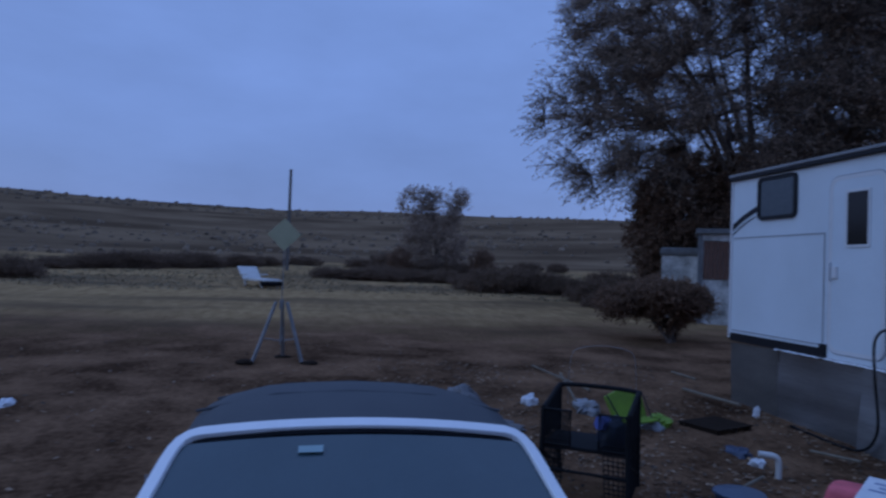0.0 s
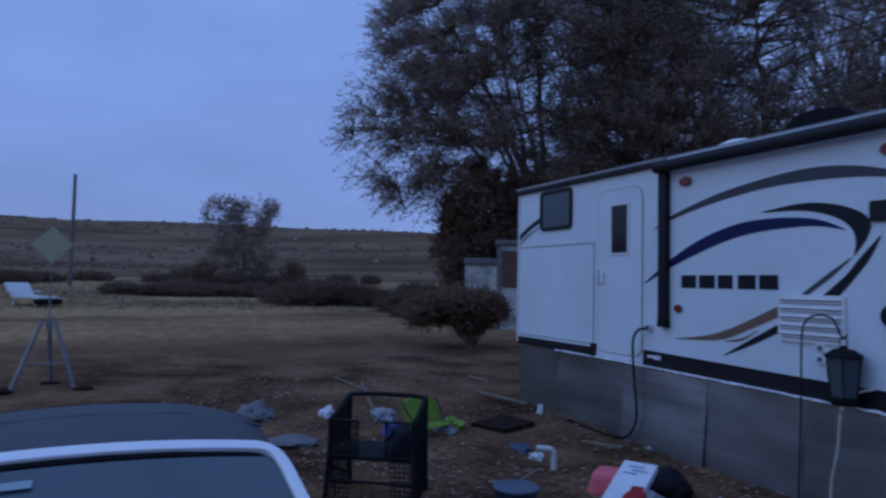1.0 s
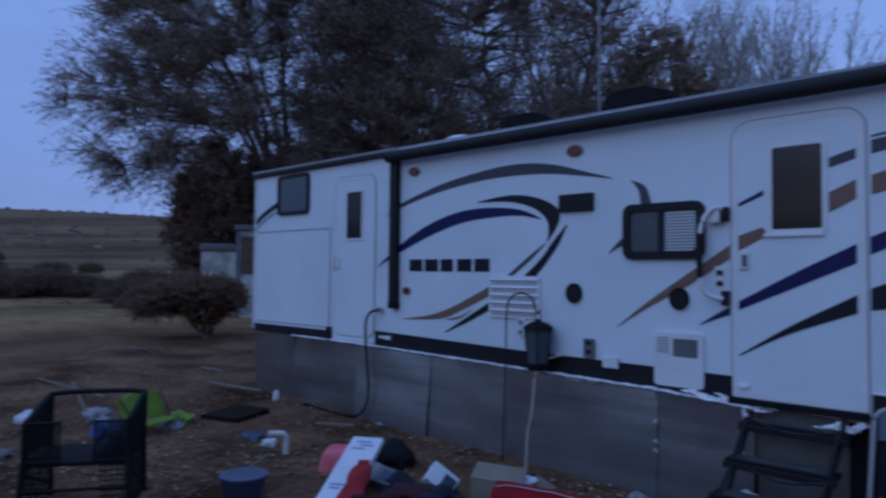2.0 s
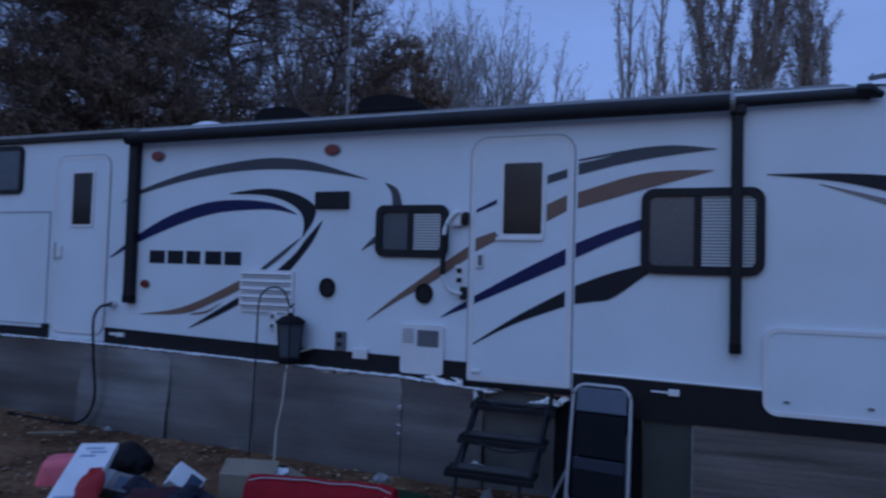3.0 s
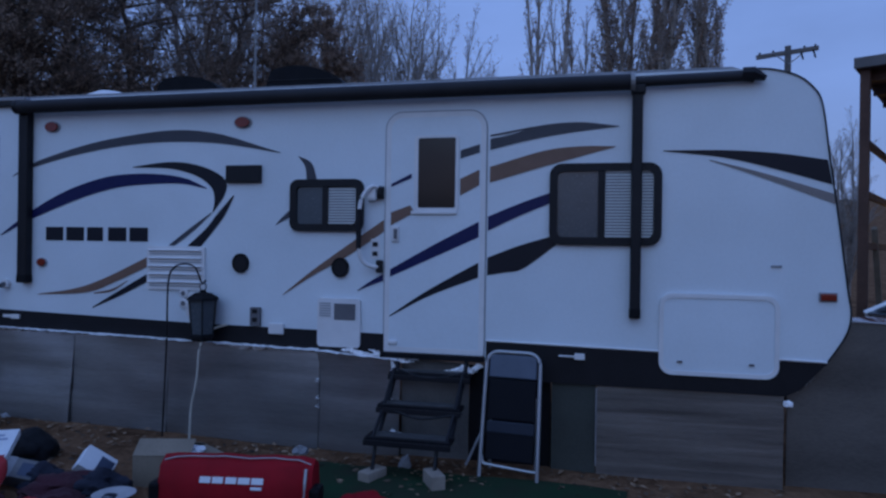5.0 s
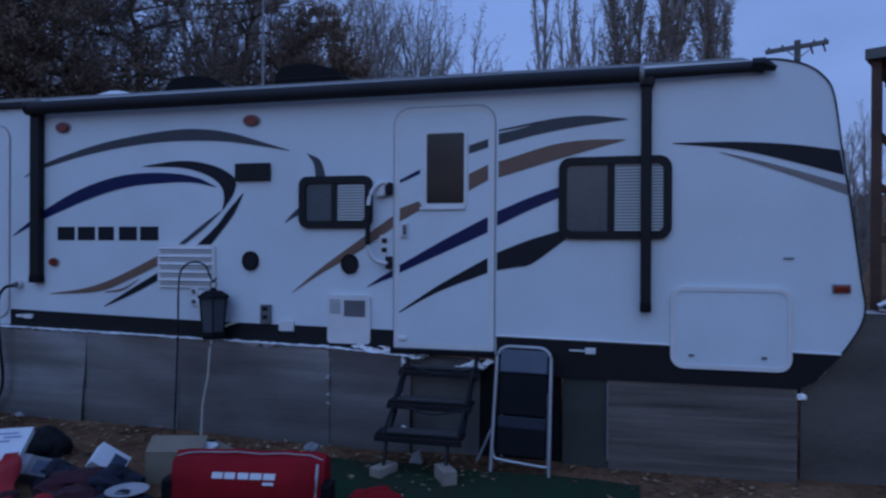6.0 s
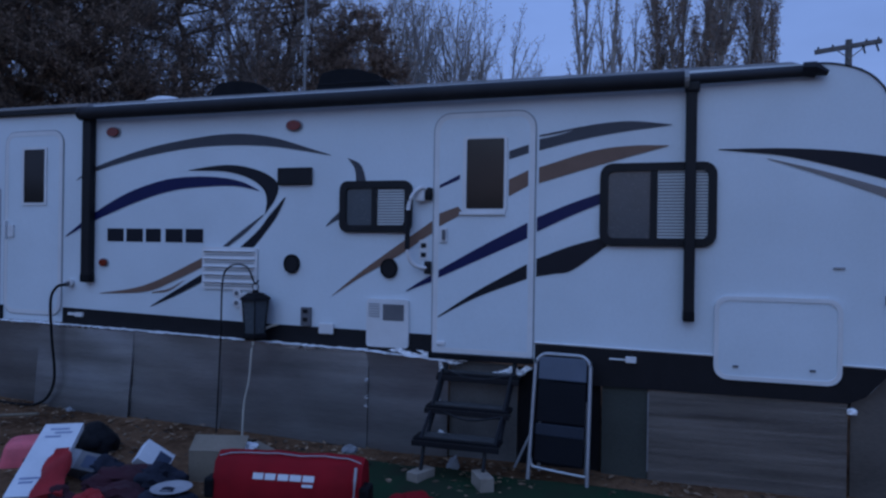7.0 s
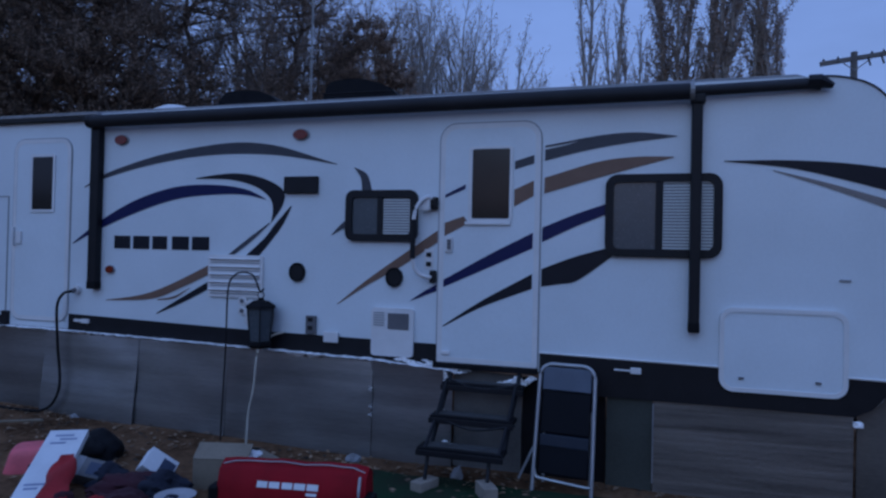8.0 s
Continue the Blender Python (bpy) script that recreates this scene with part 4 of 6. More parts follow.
def build_folding_chair():
    c = thing("folding_chair", (-0.455, -0.18, 0.01), "folded grey metal chair with dark blue padding leaning on trailer", "chair", turn=-6)
    lean = lambda z: -0.16 + 0.16 * z / 0.9
    hoop = [(-0.21, 0.0), (-0.205, 0.4), (-0.20, 0.76)] + [(0.09 * math.cos(radians(a)) - 0.11, 0.795 + 0.09 * math.sin(radians(a))) for a in range(170, 89, -16)]
    hoop += [(-x, z) for x, z in reversed(hoop)]
    part("frame", tube([(x, lean(z), z) for x, z in hoop], 0.014, 8), GALV, c, "light grey tube frame", True)
    part("cross_bar", tube(glide([(-0.205, lean(.16), 0.16), (-0.185, lean(.10), 0.105), (-0.14, lean(.09), 0.092), (0.14, lean(.07), 0.075), (0.205, lean(.07), 0.075)], 5), 0.010, 6), GALV, c, smooth=True)
    rear = [(-0.17, 0.00, 0.02), (-0.17, 0.01, 0.55), (0.17, 0.01, 0.55), (0.17, 0.00, 0.02)]
    part("rear_frame", tube(rear, 0.011, 6), GALV, c)
    part("back_leg", tube([(-0.215, lean(.3), 0.30), (-0.32, -0.12, 0.06)], 0.010, 6), GALV, c)

    def pad(z0, z1, y):
        m = Matrix.Translation((0, lean((z0 + z1) / 2) + y, (z0 + z1) / 2)) @ Matrix.Rotation(radians(-10), 4, "X")
        return box((-0.175, -0.012, (z0 - z1) / 2), (0.175, 0.012, (z1 - z0) / 2), 0.01, None, m)
    part("backrest", pad(0.70, 0.865, 0.004), CHAIR_BLUE, c, "blue-grey vinyl backrest")
    part("seat", pad(0.40, 0.69, 0.016), CHAIR_DARK, c, "dark navy folded seat")
    part("seat_edge", pad(0.31, 0.395, 0.010), CHAIR_MID, c)
    part("seat_underside", pad(0.12, 0.325, 0.018), CHAIR_DARK, c)


def build_lantern():
    h = thing("shepherd_hook", (0, 0, 0), "thin black garden hook pushed into the dirt", "hook")
    z0 = land_height(-3.37, -0.14) - 0.05
    part("stem", tube(glide([(-3.40, -0.14, z0), (-3.37, -0.14, 0.8), (-3.36, -0.14, 1.33), (-3.30, -0.14, 1.46), (-3.20, -0.14, 1.49), (-3.11, -0.14, 1.46), (-3.06, -0.14, 1.36), (-3.035, -0.14, 1.33), (-3.01, -0.14, 1.36)], 6), 0.008, 6), BLACK, h, smooth=True)
    n = thing("hanging_lantern", (-3.035, -0.14, 0.86), "dark pagoda-topped garden lantern hanging from a black hook", "lantern")
    part("base", turned([(0.085, 0), (0.105, 0.02), (0.105, 0.05), (0.095, 0.06)], 6), BLACK_ROUGH, n)
    part("glass", turned([(0.09, 0.06), (0.116, 0.345)], 6), GREY_GLASS, n, "smoky glass")
    part("roof", turned([(0.142, 0.338), (0.134, 0.356), (0.075, 0.392), (0.035, 0.398), (0.022, 0.42)], 6), BLACK_ROUGH, n, "pagoda-shaped lid")
    for k in range(6):
        a = math.pi * k / 3
        part("corner_bar", tube([(0.094 * math.cos(a), 0.094 * math.sin(a), 0.055), (0.122 * math.cos(a), 0.122 * math.sin(a), 0.345)], 0.006, 5), BLACK, n)
    part("loop", tube(glide([(0.02, 0, 0.42), (0.03, 0, 0.45), (0.0, 0, 0.478), (-0.03, 0, 0.45), (-0.02, 0, 0.42)], 4), 0.004, 5), BLACK, n)
    cord = glide([(-2.86, -0.06, 0.99), (-2.94, -0.09, 0.965), (-3.0, -0.16, 0.91), (-3.01, -0.22, 0.80), (-3.02, -0.24, 0.55), (-3.05, -0.26, 0.35), (-3.05, -0.28, 0.12), (-3.03, -0.32, 0.02), (-2.95, -0.55, 0.015)], 6)
    solid("extension_cable", tube(cord, 0.010, 6), CORD, "cream extension cable hanging from the trailer to the dirt", "cable", smooth=True)
    z = land_height(-5.3, -0.1)
    hose = glide([(-5.13, -0.07, 1.255), (-5.20, -0.10, 1.23), (-5.27, -0.10, 1.10), (-5.27, -0.08, 0.75), (-5.22, -0.09, 0.42), (-5.24, -0.11, z + 0.16), (-5.34, -0.13, z + 0.05), (-5.55, -0.16, z + 0.025), (-6.3, -0.14, z + 0.04)], 6)
    solid("water_hose", tube(hose, 0.013, 7), BLACK_ROUGH, "black water hose drooping from trailer inlet to ground", "hose", smooth=True)


def build_green_carpet():
    verts, faces = [], []
    nx, ny = 26, 12
    for i in range(nx + 1):
        for j in range(ny + 1):
            x, y = -2.05 + 2.40 * i / nx, -1.30 + 0.98 * j / ny
            x += 0.03 * noise.noise((x * 3, y * 3, 7))
            y += 0.04 * noise.noise((x * 2, y * 3, 9))
            verts.append((x, y, land_height(x, y) + 0.014 + 0.012 * noise.noise((x * 4, y * 4, 3))))
    for i in range(nx):
        for j in range(ny):
            a = i * (ny + 1) + j
            faces.append((a, a + ny + 1, a + ny + 2, a + 1))
    m = mesh_from("carpet", verts, faces, MAT_GREEN)
    s = m.modifiers.new("thickness", "SOLIDIFY")
    s.thickness = 0.012
    tagged(m, "worn dark green outdoor carpet on the dirt before steps", "carpet")


build_steps()
build_folding_chair()
build_lantern()
build_green_carpet()
# ---- trees ----
def grow(rnd, height, radius, stems, lean, kids, ratio, angle, wiggle, lift, clear, leaf_at, per_twig, leaf, droop=0.0):
    """Limbs as tapered tubes and leaves as small folded quads; kids: how many branches each order bears."""
    lv, lf, qv, qf = [], [], [], []

    def bar(pts, rads, sides):
        base = len(lv)
        for i, p in enumerate(pts):
            d = (pts[min(i + 1, len(pts) - 1)] - pts[max(i - 1, 0)]).normalized()
            s = d.cross(Vector((0.3, 0.1, 1)) if abs(d.z) < 0.9 else Vector((0, 1, 0.1))).normalized()
            u = s.cross(d)
            for k in range(sides):
                a = 2 * math.pi * k / sides
                lv.append(p + rads[i] * (math.cos(a) * s + math.sin(a) * u))
        for i in range(len(pts) - 1):
            for k in range(sides):
                j = (k + 1) % sides
                lf.append((base + i * sides + k, base + i * sides + j, base + (i + 1) * sides + j, base + (i + 1) * sides + k))

    def leaves(pts, n):
        for _ in range(n):
            i = rnd.randrange(len(pts) - 1)
            p = pts[i].lerp(pts[i + 1], rnd.random()) + Vector((rnd.gauss(0, 1), rnd.gauss(0, 1), rnd.gauss(0, 1))) * leaf * 0.9
            a = Vector((rnd.gauss(0, 1), rnd.gauss(0, 1), rnd.gauss(0, 1) - droop)).normalized()
            b = a.cross(Vector((rnd.gauss(0, 1), rnd.gauss(0, 1), rnd.gauss(0, 1)))).normalized()
            s = leaf * rnd.uniform(0.6, 1.4)
            k = len(qv)
            qv.extend((p, p + a * s * 0.5 + b * s * 0.24, p + a * s, p + a * s * 0.5 - b * s * 0.24))
            qf.append((k, k + 1, k + 2, k + 3))

    def limb(p, d, length, r, order):
        n = (7, 5, 4, 3, 2)[min(order, 4)]
        pts, rads = [p.copy()], [r]
        for i in range(n):
            d = (d + Vector((rnd.gauss(0, wiggle), rnd.gauss(0, wiggle), rnd.gauss(0, wiggle) + lift - (droop * 0.35 * i / n if order >= 2 else 0)))).normalized()
            p = p + d * length / n
            pts.append(p.copy())
            rads.append(max(0.004, r * (1 - 0.82 * (i + 1) / n)))
        bar(pts, rads, (8, 5, 4, 3, 3)[min(order, 4)])
        if order >= leaf_at:
            leaves(pts, per_twig)
        if order < len(kids):
            c = kids[order]
            for k in range(c):
                f = (clear if order == 0 else 0.15) + (1 - (clear if order == 0 else 0.15)) * (k + rnd.random()) / c
                i = min(int(f * n), n - 1)
                q = pts[i].lerp(pts[i + 1], f * n - i)
                along = (pts[i + 1] - pts[i]).normalized()
                az = 2.4 * k + rnd.uniform(-0.5, 0.5)
                side = along.cross(Vector((math.cos(az), math.sin(az), 0.2))).normalized()
                th = radians(angle + rnd.uniform(-12, 12))
                limb(q, along * math.cos(th) + side * math.sin(th), length * ratio * (1.15 - 0.6 * f) * rnd.uniform(0.8, 1.2), max(0.005, rads[i] * 0.55), order + 1)

    for k in range(stems):
        a = 2 * math.pi * k / stems + rnd.uniform(-0.4, 0.4)
        tip = lean * (rnd.uniform(0.6, 1.2) if stems > 1 else 0.3)
        d = Vector((math.cos(a) * math.sin(tip), math.sin(a) * math.sin(tip), math.cos(tip)))
        limb(Vector((math.cos(a), math.sin(a), 0)) * (radius * 0.9 if stems > 1 else 0) + Vector((0, 0, -0.15)), d, height * rnd.uniform(0.85, 1.05), radius, 0)
    return lv, lf, qv, qf


def fill(seed, lobes, low, limbs, boughs, sprays, twigs, thick, per_twig, leaf, twig=0.7, droop=0.3, rise=0.6, fork=0.0):
    """A tree whose limbs fork towards places spread through its lobes (x, y, z, radius, height radius); twigs in sprays at their ends bear the leaves."""
    rnd = random.Random(seed)
    lv, lf, qv, qf = [], [], [], []
    weights = [r * r * h for _, _, _, r, h in lobes]

    def spot(inner, outer):
        while True:
            x, y, z, r, h = rnd.choices(lobes, weights)[0]
            d = Vector((rnd.gauss(0, 1), rnd.gauss(0, 1), rnd.gauss(0, 1))).normalized() * rnd.uniform(inner ** 3, outer ** 3) ** (1 / 3)
            p = Vector((x + r * d.x, y + r * d.y, z + h * d.z))
            if p.z > low:
                return p

    def bar(pts, r0, r1, sides):
        base = len(lv)
        n = len(pts) - 1
        for i, p in enumerate(pts):
            d = (pts[min(i + 1, n)] - pts[max(i - 1, 0)]).normalized()
            a = d.cross(Vector((0.3, 0.1, 1)) if abs(d.z) < 0.9 else Vector((0, 1, 0.1))).normalized()
            b = a.cross(d)
            r = r0 + (r1 - r0) * i / n
            for k in range(sides):
                w = 2 * math.pi * k / sides
                lv.append(p + r * (math.cos(w) * a + math.sin(w) * b))
        for i in range(n):
            for k in range(sides):
                j = (k + 1) % sides
                lf.append((base + i * sides + k, base + i * sides + j, base + (i + 1) * sides + j, base + (i + 1) * sides + k))

    def bow(a, b, n, lift, shake):
        m = a.lerp(b, 0.5) + Vector((0, 0, lift)) + Vector((rnd.gauss(0, shake), rnd.gauss(0, shake), rnd.gauss(0, shake)))
        return [a * (1 - u) ** 2 + m * 2 * u * (1 - u) + b * u * u for u in (i / n for i in range(n + 1))]

    joints, where = [], []

    def order(count, inner, outer, r0, r1, n, sides, lift):
        grown = []
        pos = np.array([tuple(q) for q in joints])
        for _ in range(count):
            t = spot(inner, outer)
            gap = np.linalg.norm(pos - np.array(tuple(t)), axis=1) + 0.8 * np.maximum(0, pos[:, 2] - t.z)
            a = joints[int(gap.argmin())]
            w = (t - a).length
            pts = bow(a, t, n, lift * w, 0.10 * w)
            bar(pts, r0, r1, sides)
            grown.extend(pts[1:])
        joints.extend(grown)
        return grown
    for k in range(limbs):
        t = spot(0.3, 0.8)
        a = Vector((rnd.gauss(0, thick), rnd.gauss(0, thick), -0.15))
        up = Vector((t.x * 0.16 + a.x, t.y * 0.16 + a.y, fork + (t.z - fork) * rise))
        pts = [a * (1 - u) ** 2 + up * 2 * u * (1 - u) + t * u * u for u in (i / 14 for i in range(15))]
        pts = [p + Vector((rnd.gauss(0, 0.3 * thick), rnd.gauss(0, 0.3 * thick), 0)) for p in pts]
        bar(pts, thick, thick * 0.18, 7)
        joints.extend(p for p in pts if p.z > low * 0.6)
    g1 = order(boughs, 0.35, 0.92, thick * 0.34, thick * 0.09, 6, 5, 0.10)
    g2 = order(sprays, 0.45, 1.0, thick * 0.12, thick * 0.04, 4, 3, 0.06)
    heart = Vector((0, 0, lobes[0][2] * 0.7))
    for k in range(twigs):
        p = rnd.choice(g2) if rnd.random() < 0.8 else rnd.choice(g1)
        d = ((p - heart).normalized() * 0.8 + Vector((rnd.gauss(0, 0.6), rnd.gauss(0, 0.6), rnd.gauss(0, 0.5)))).normalized()
        w = twig * rnd.uniform(0.5, 1.3)
        q = p + d * w
        r = q + (d + Vector((rnd.gauss(0, 0.3), rnd.gauss(0, 0.3), -droop))).normalized() * w * 0.7
        bar([p, q, r], thick * 0.035, thick * 0.012, 3)
        for _ in range(per_twig):
            u = rnd.random()
            c = p.lerp(q, u * 2) if u < 0.5 else q.lerp(r, u * 2 - 1)
            a = (d * 0.6 + Vector((rnd.gauss(0, 0.7), rnd.gauss(0, 0.7), rnd.gauss(0, 0.7) - droop))).normalized()
            b = a.cross(Vector((rnd.gauss(0, 1), rnd.gauss(0, 1), rnd.gauss(0, 1)))).normalized()
            e = leaf * rnd.uniform(0.6, 1.4)
            i = len(qv)
            qv.extend((c, c + a * e * 0.5 + b * e * 0.22, c + a * e, c + a * e * 0.5 - b * e * 0.22))
            qf.append((i, i + 1, i + 2, i + 3))
    return lv, lf, qv, qf


def plant(name, at, seed, label, category, bark, leafmat, crown_label="", group="", turn=0, **how):
    lv, lf, qv, qf = fill(seed, **how) if "lobes" in how else grow(random.Random(seed), **how)
    t = thing(name, (at[0], at[1], land_height(*at)), label, category, group, turn=turn)
    tr = mesh_from("trunk", lv, lf, bark, t)
    for p in tr.data.polygons:
        p.use_smooth = True
    if qv:
        mesh_from("crown", qv, qf, leafmat, t, crown_label)
    return t


def again(t, x, y, turn, scale, flat=1.0):
    c = copy_thing(t, pose(x, y, land_height(x, y), 0, 0, turn))
    c.scale = (scale, scale, scale * flat)
    return c


def build_trees():
    elm = dict(lobes=[(-0.7, -1.0, 8.6, 5.6, 5.8), (-2.2, -4.2, 6.3, 3.2, 2.9), (-1.6, -3.2, 9.8, 3.4, 3.2), (2.2, 2.6, 7.0, 4.2, 4.0), (0.8, 0.6, 11.5, 3.6, 3.4)], low=2.6, limbs=12, boughs=150, sprays=2600, twigs=33000, thick=0.19, per_twig=9, leaf=0.080, twig=0.46, droop=0.55, rise=0.5)
    a = plant("elm_tree", (-19.4, 8.8), 3, "large many-limbed elm with thin olive-brown autumn leaves", "tree", BARK, LEAF_OLIVE, group="old elms behind the trailer", **elm)
    rust = dict(elm, lobes=[(0, 0, 8.2, 3.7, 6.4), (0.6, -0.8, 5.4, 3.0, 3.2)], low=3.4, limbs=9, boughs=90, sprays=640, twigs=6200, per_twig=9, droop=0.1, rise=0.75)
    b = plant("elm_tree", (-16.4, 10.8), 8, "tall elm with rusty brown leaves and dark limbs", "tree", BARK, LEAF_RUST, group="old elms behind the trailer", **rust)
    again(b, -13.0, 16.0, 75, 1.0)
    again(b, -13.6, 12.6, 160, 0.95)
    again(b, -21.5, 14.5, 200, 1.1)
    # dense dark evergreens
    ever = dict(lobes=[(0, 0, 2.7, 2.15, 2.5), (0.3, 0.2, 1.5, 2.2, 1.6)], low=0.15, limbs=9, boughs=110, sprays=1700, twigs=20000, thick=0.10, per_twig=14, leaf=0.090, twig=0.20, droop=0.0, rise=0.7)
    c = plant("juniper", (-20.3, 6.9), 12, "dense dark brown dome-shaped juniper", "tree", BARK, LEAF_DARK, group="junipers behind the trailer", **ever)
    again(c, -18.6, 8.6, 140, 1.05)
    plant("juniper", (-10.25, 17.2), 15, "dense rusty brown bushy cedar", "tree", BARK, LEAF_RUST, group="junipers behind the trailer", **dict(ever, lobes=[(0.3, 0, 7.3, 1.9, 3.0), (-0.2, 0.2, 4.4, 2.3, 3.6), (0, 0, 2.0, 2.4, 2.2)], twigs=11000, leaf=0.11))
    # bare grey cottonwoods
    bare = dict(height=13.5, radius=0.17, stems=5, lean=0.17, kids=[16, 8, 6], ratio=0.33, angle=25, wiggle=0.055, lift=0.06, clear=0.10, leaf_at=3, per_twig=1, leaf=0.09)
    e = plant("cottonwood", (-13.2, 23.0), 21, "bare grey cottonwood with upswept branches", "tree", BARK_GREY, LEAF_RUST, group="bare cottonwoods", **bare)
    for x, y, r, k in ((-15.8, 21.0, 200, 1.05), (-10.6, 24.0, 80, 1.0), (-8.2, 24.6, 300, 0.92), (-6.6, 25.2, 20, 0.84), (-5.3, 26.4, 110, 0.74), (-12.0, 27.0, 150, 1.1), (-9.4, 27.0, 50, 1.0), (-19.0, 24.0, 240, 1.1)):
        again(e, x, y, r, k)
    again(e, 6.45, 14.0, 70, 0.36)
    # Lombardy poplars
    pop = dict(height=18.5, radius=0.19, stems=4, lean=0.05, kids=[44, 9, 4], ratio=0.17, angle=21, wiggle=0.035, lift=0.075, clear=0.05, leaf_at=2, per_twig=4, leaf=0.11)
    f = plant("poplar", (2.35, 26.9), 31, "tall narrow poplar still holding brown leaves", "tree", BARK_GREY, LEAF_RUST, group="row of poplars", **pop)
    again(f, 5.50, 26.8, 140, 0.80)
    again(f, 1.5, 27.6, 250, 0.93)
    thin = dict(pop, height=16.5, kids=[34, 8, 4], leaf_at=3, per_twig=1, stems=3)
    h = plant("poplar", (-2.3, 26.9), 35, "tall narrow poplar, almost bare", "tree", BARK_GREY, LEAF_RUST, group="row of poplars", **thin)
    again(h, -0.55, 28.0, 100, 0.80)
    again(h, 3.9, 28.2, 190, 0.80)
    again(h, -1.2, 28.4, 300, 0.70)
    # small tree far out in the field
    plant("small_tree", (-41.6, 1.55), 41, "small grey-brown roundish tree in the dry field", "tree", BARK, LEAF_OLIVE, lobes=[(0, 0, 2.0, 2.1, 1.9), (0, -1.35, 4.4, 1.0, 1.1), (0.3, 1.1, 4.6, 1.15, 1.1), (0, 0.1, 4.2, 1.2, 1.2)], low=0.3, limbs=9, boughs=50, sprays=380, twigs=3300, thick=0.08, per_twig=9, leaf=0.11, twig=0.34, droop=0.1)


def build_bushes():
    plant("bush", (-12.6, 1.9), 51, "russet brown bush of dense twigs narrowing to its stem", "bush", BARK, LEAF_RUSSET, lobes=[(-0.1, -0.15, 0.90, 0.82, 0.34), (-0.35, -0.85, 0.74, 0.52, 0.28), (0.1, 0.25, 0.82, 0.52, 0.36), (0, 0, 0.52, 0.26, 0.20), (0, 0, 0.30, 0.12, 0.18)], low=0.12, limbs=6, boughs=80, sprays=700, twigs=8000, thick=0.055, per_twig=10, leaf=0.050, twig=0.13, droop=0.1, rise=0.25, fork=0.30)
    low = dict(lobes=[(0, 0, 0.30, 1.05, 0.42), (0.6, 0.4, 0.25, 0.8, 0.34), (-0.5, -0.6, 0.26, 0.8, 0.40)], low=0.0, limbs=12, boughs=60, sprays=320, twigs=2600, thick=0.03, per_twig=7, leaf=0.062, twig=0.17, droop=-0.3, rise=0.5)
    b = plant("bush", (-27.9, 1.6), 52, "low brown scrubby bush at the edge of the field", "bush", BARK, LEAF_SCRUB, group="scrub bushes along the field", **low)
    d = plant("bush", (-39.2, 4.1), 53, "round dark brown bush standing above the scrub", "bush", BARK, LEAF_DARK, group="dark bushes in the field", **dict(low, lobes=[(0, 0, 0.95, 0.72, 0.85), (0, 0.2, 0.5, 0.7, 0.5)]))
    again(d, -39.4, -0.85, 120, 0.95)
    rnd = random.Random(5)

    def row(p, q, n, low, high):
        for k in range(n):
            u = (k + rnd.uniform(-0.4, 0.4)) / max(1, n - 1)
            x, y = p[0] + (q[0] - p[0]) * u + rnd.uniform(-0.9, 0.9), p[1] + (q[1] - p[1]) * u
            again(b, x, y, rnd.uniform(0, 360), rnd.uniform(low, high), rnd.uniform(0.75, 1.25))
    row((-27.8, 1.9), (-25.2, 8.2), 10, 0.9, 1.2)
    row((-34.2, -4.9), (-33.6, 0.9), 8, 0.65, 0.95)
    row((-35.5, -18.6), (-42.0, -12.6), 13, 0.8, 1.2)
    row((-43.0, -12.4), (-48.0, -9.5), 7, 0.6, 0.95)
    row((-23.5, 5.2), (-18.5, 4.2), 5, 0.7, 1.0)
    row((-42.0, -2.0), (-40.5, 5.5), 6, 0.7, 1.1)
    row((-52.0, -6.0), (-55.0, 14.0), 8, 0.8, 1.3)
    again(b, -27.5, -17.2, 40, 1.1)


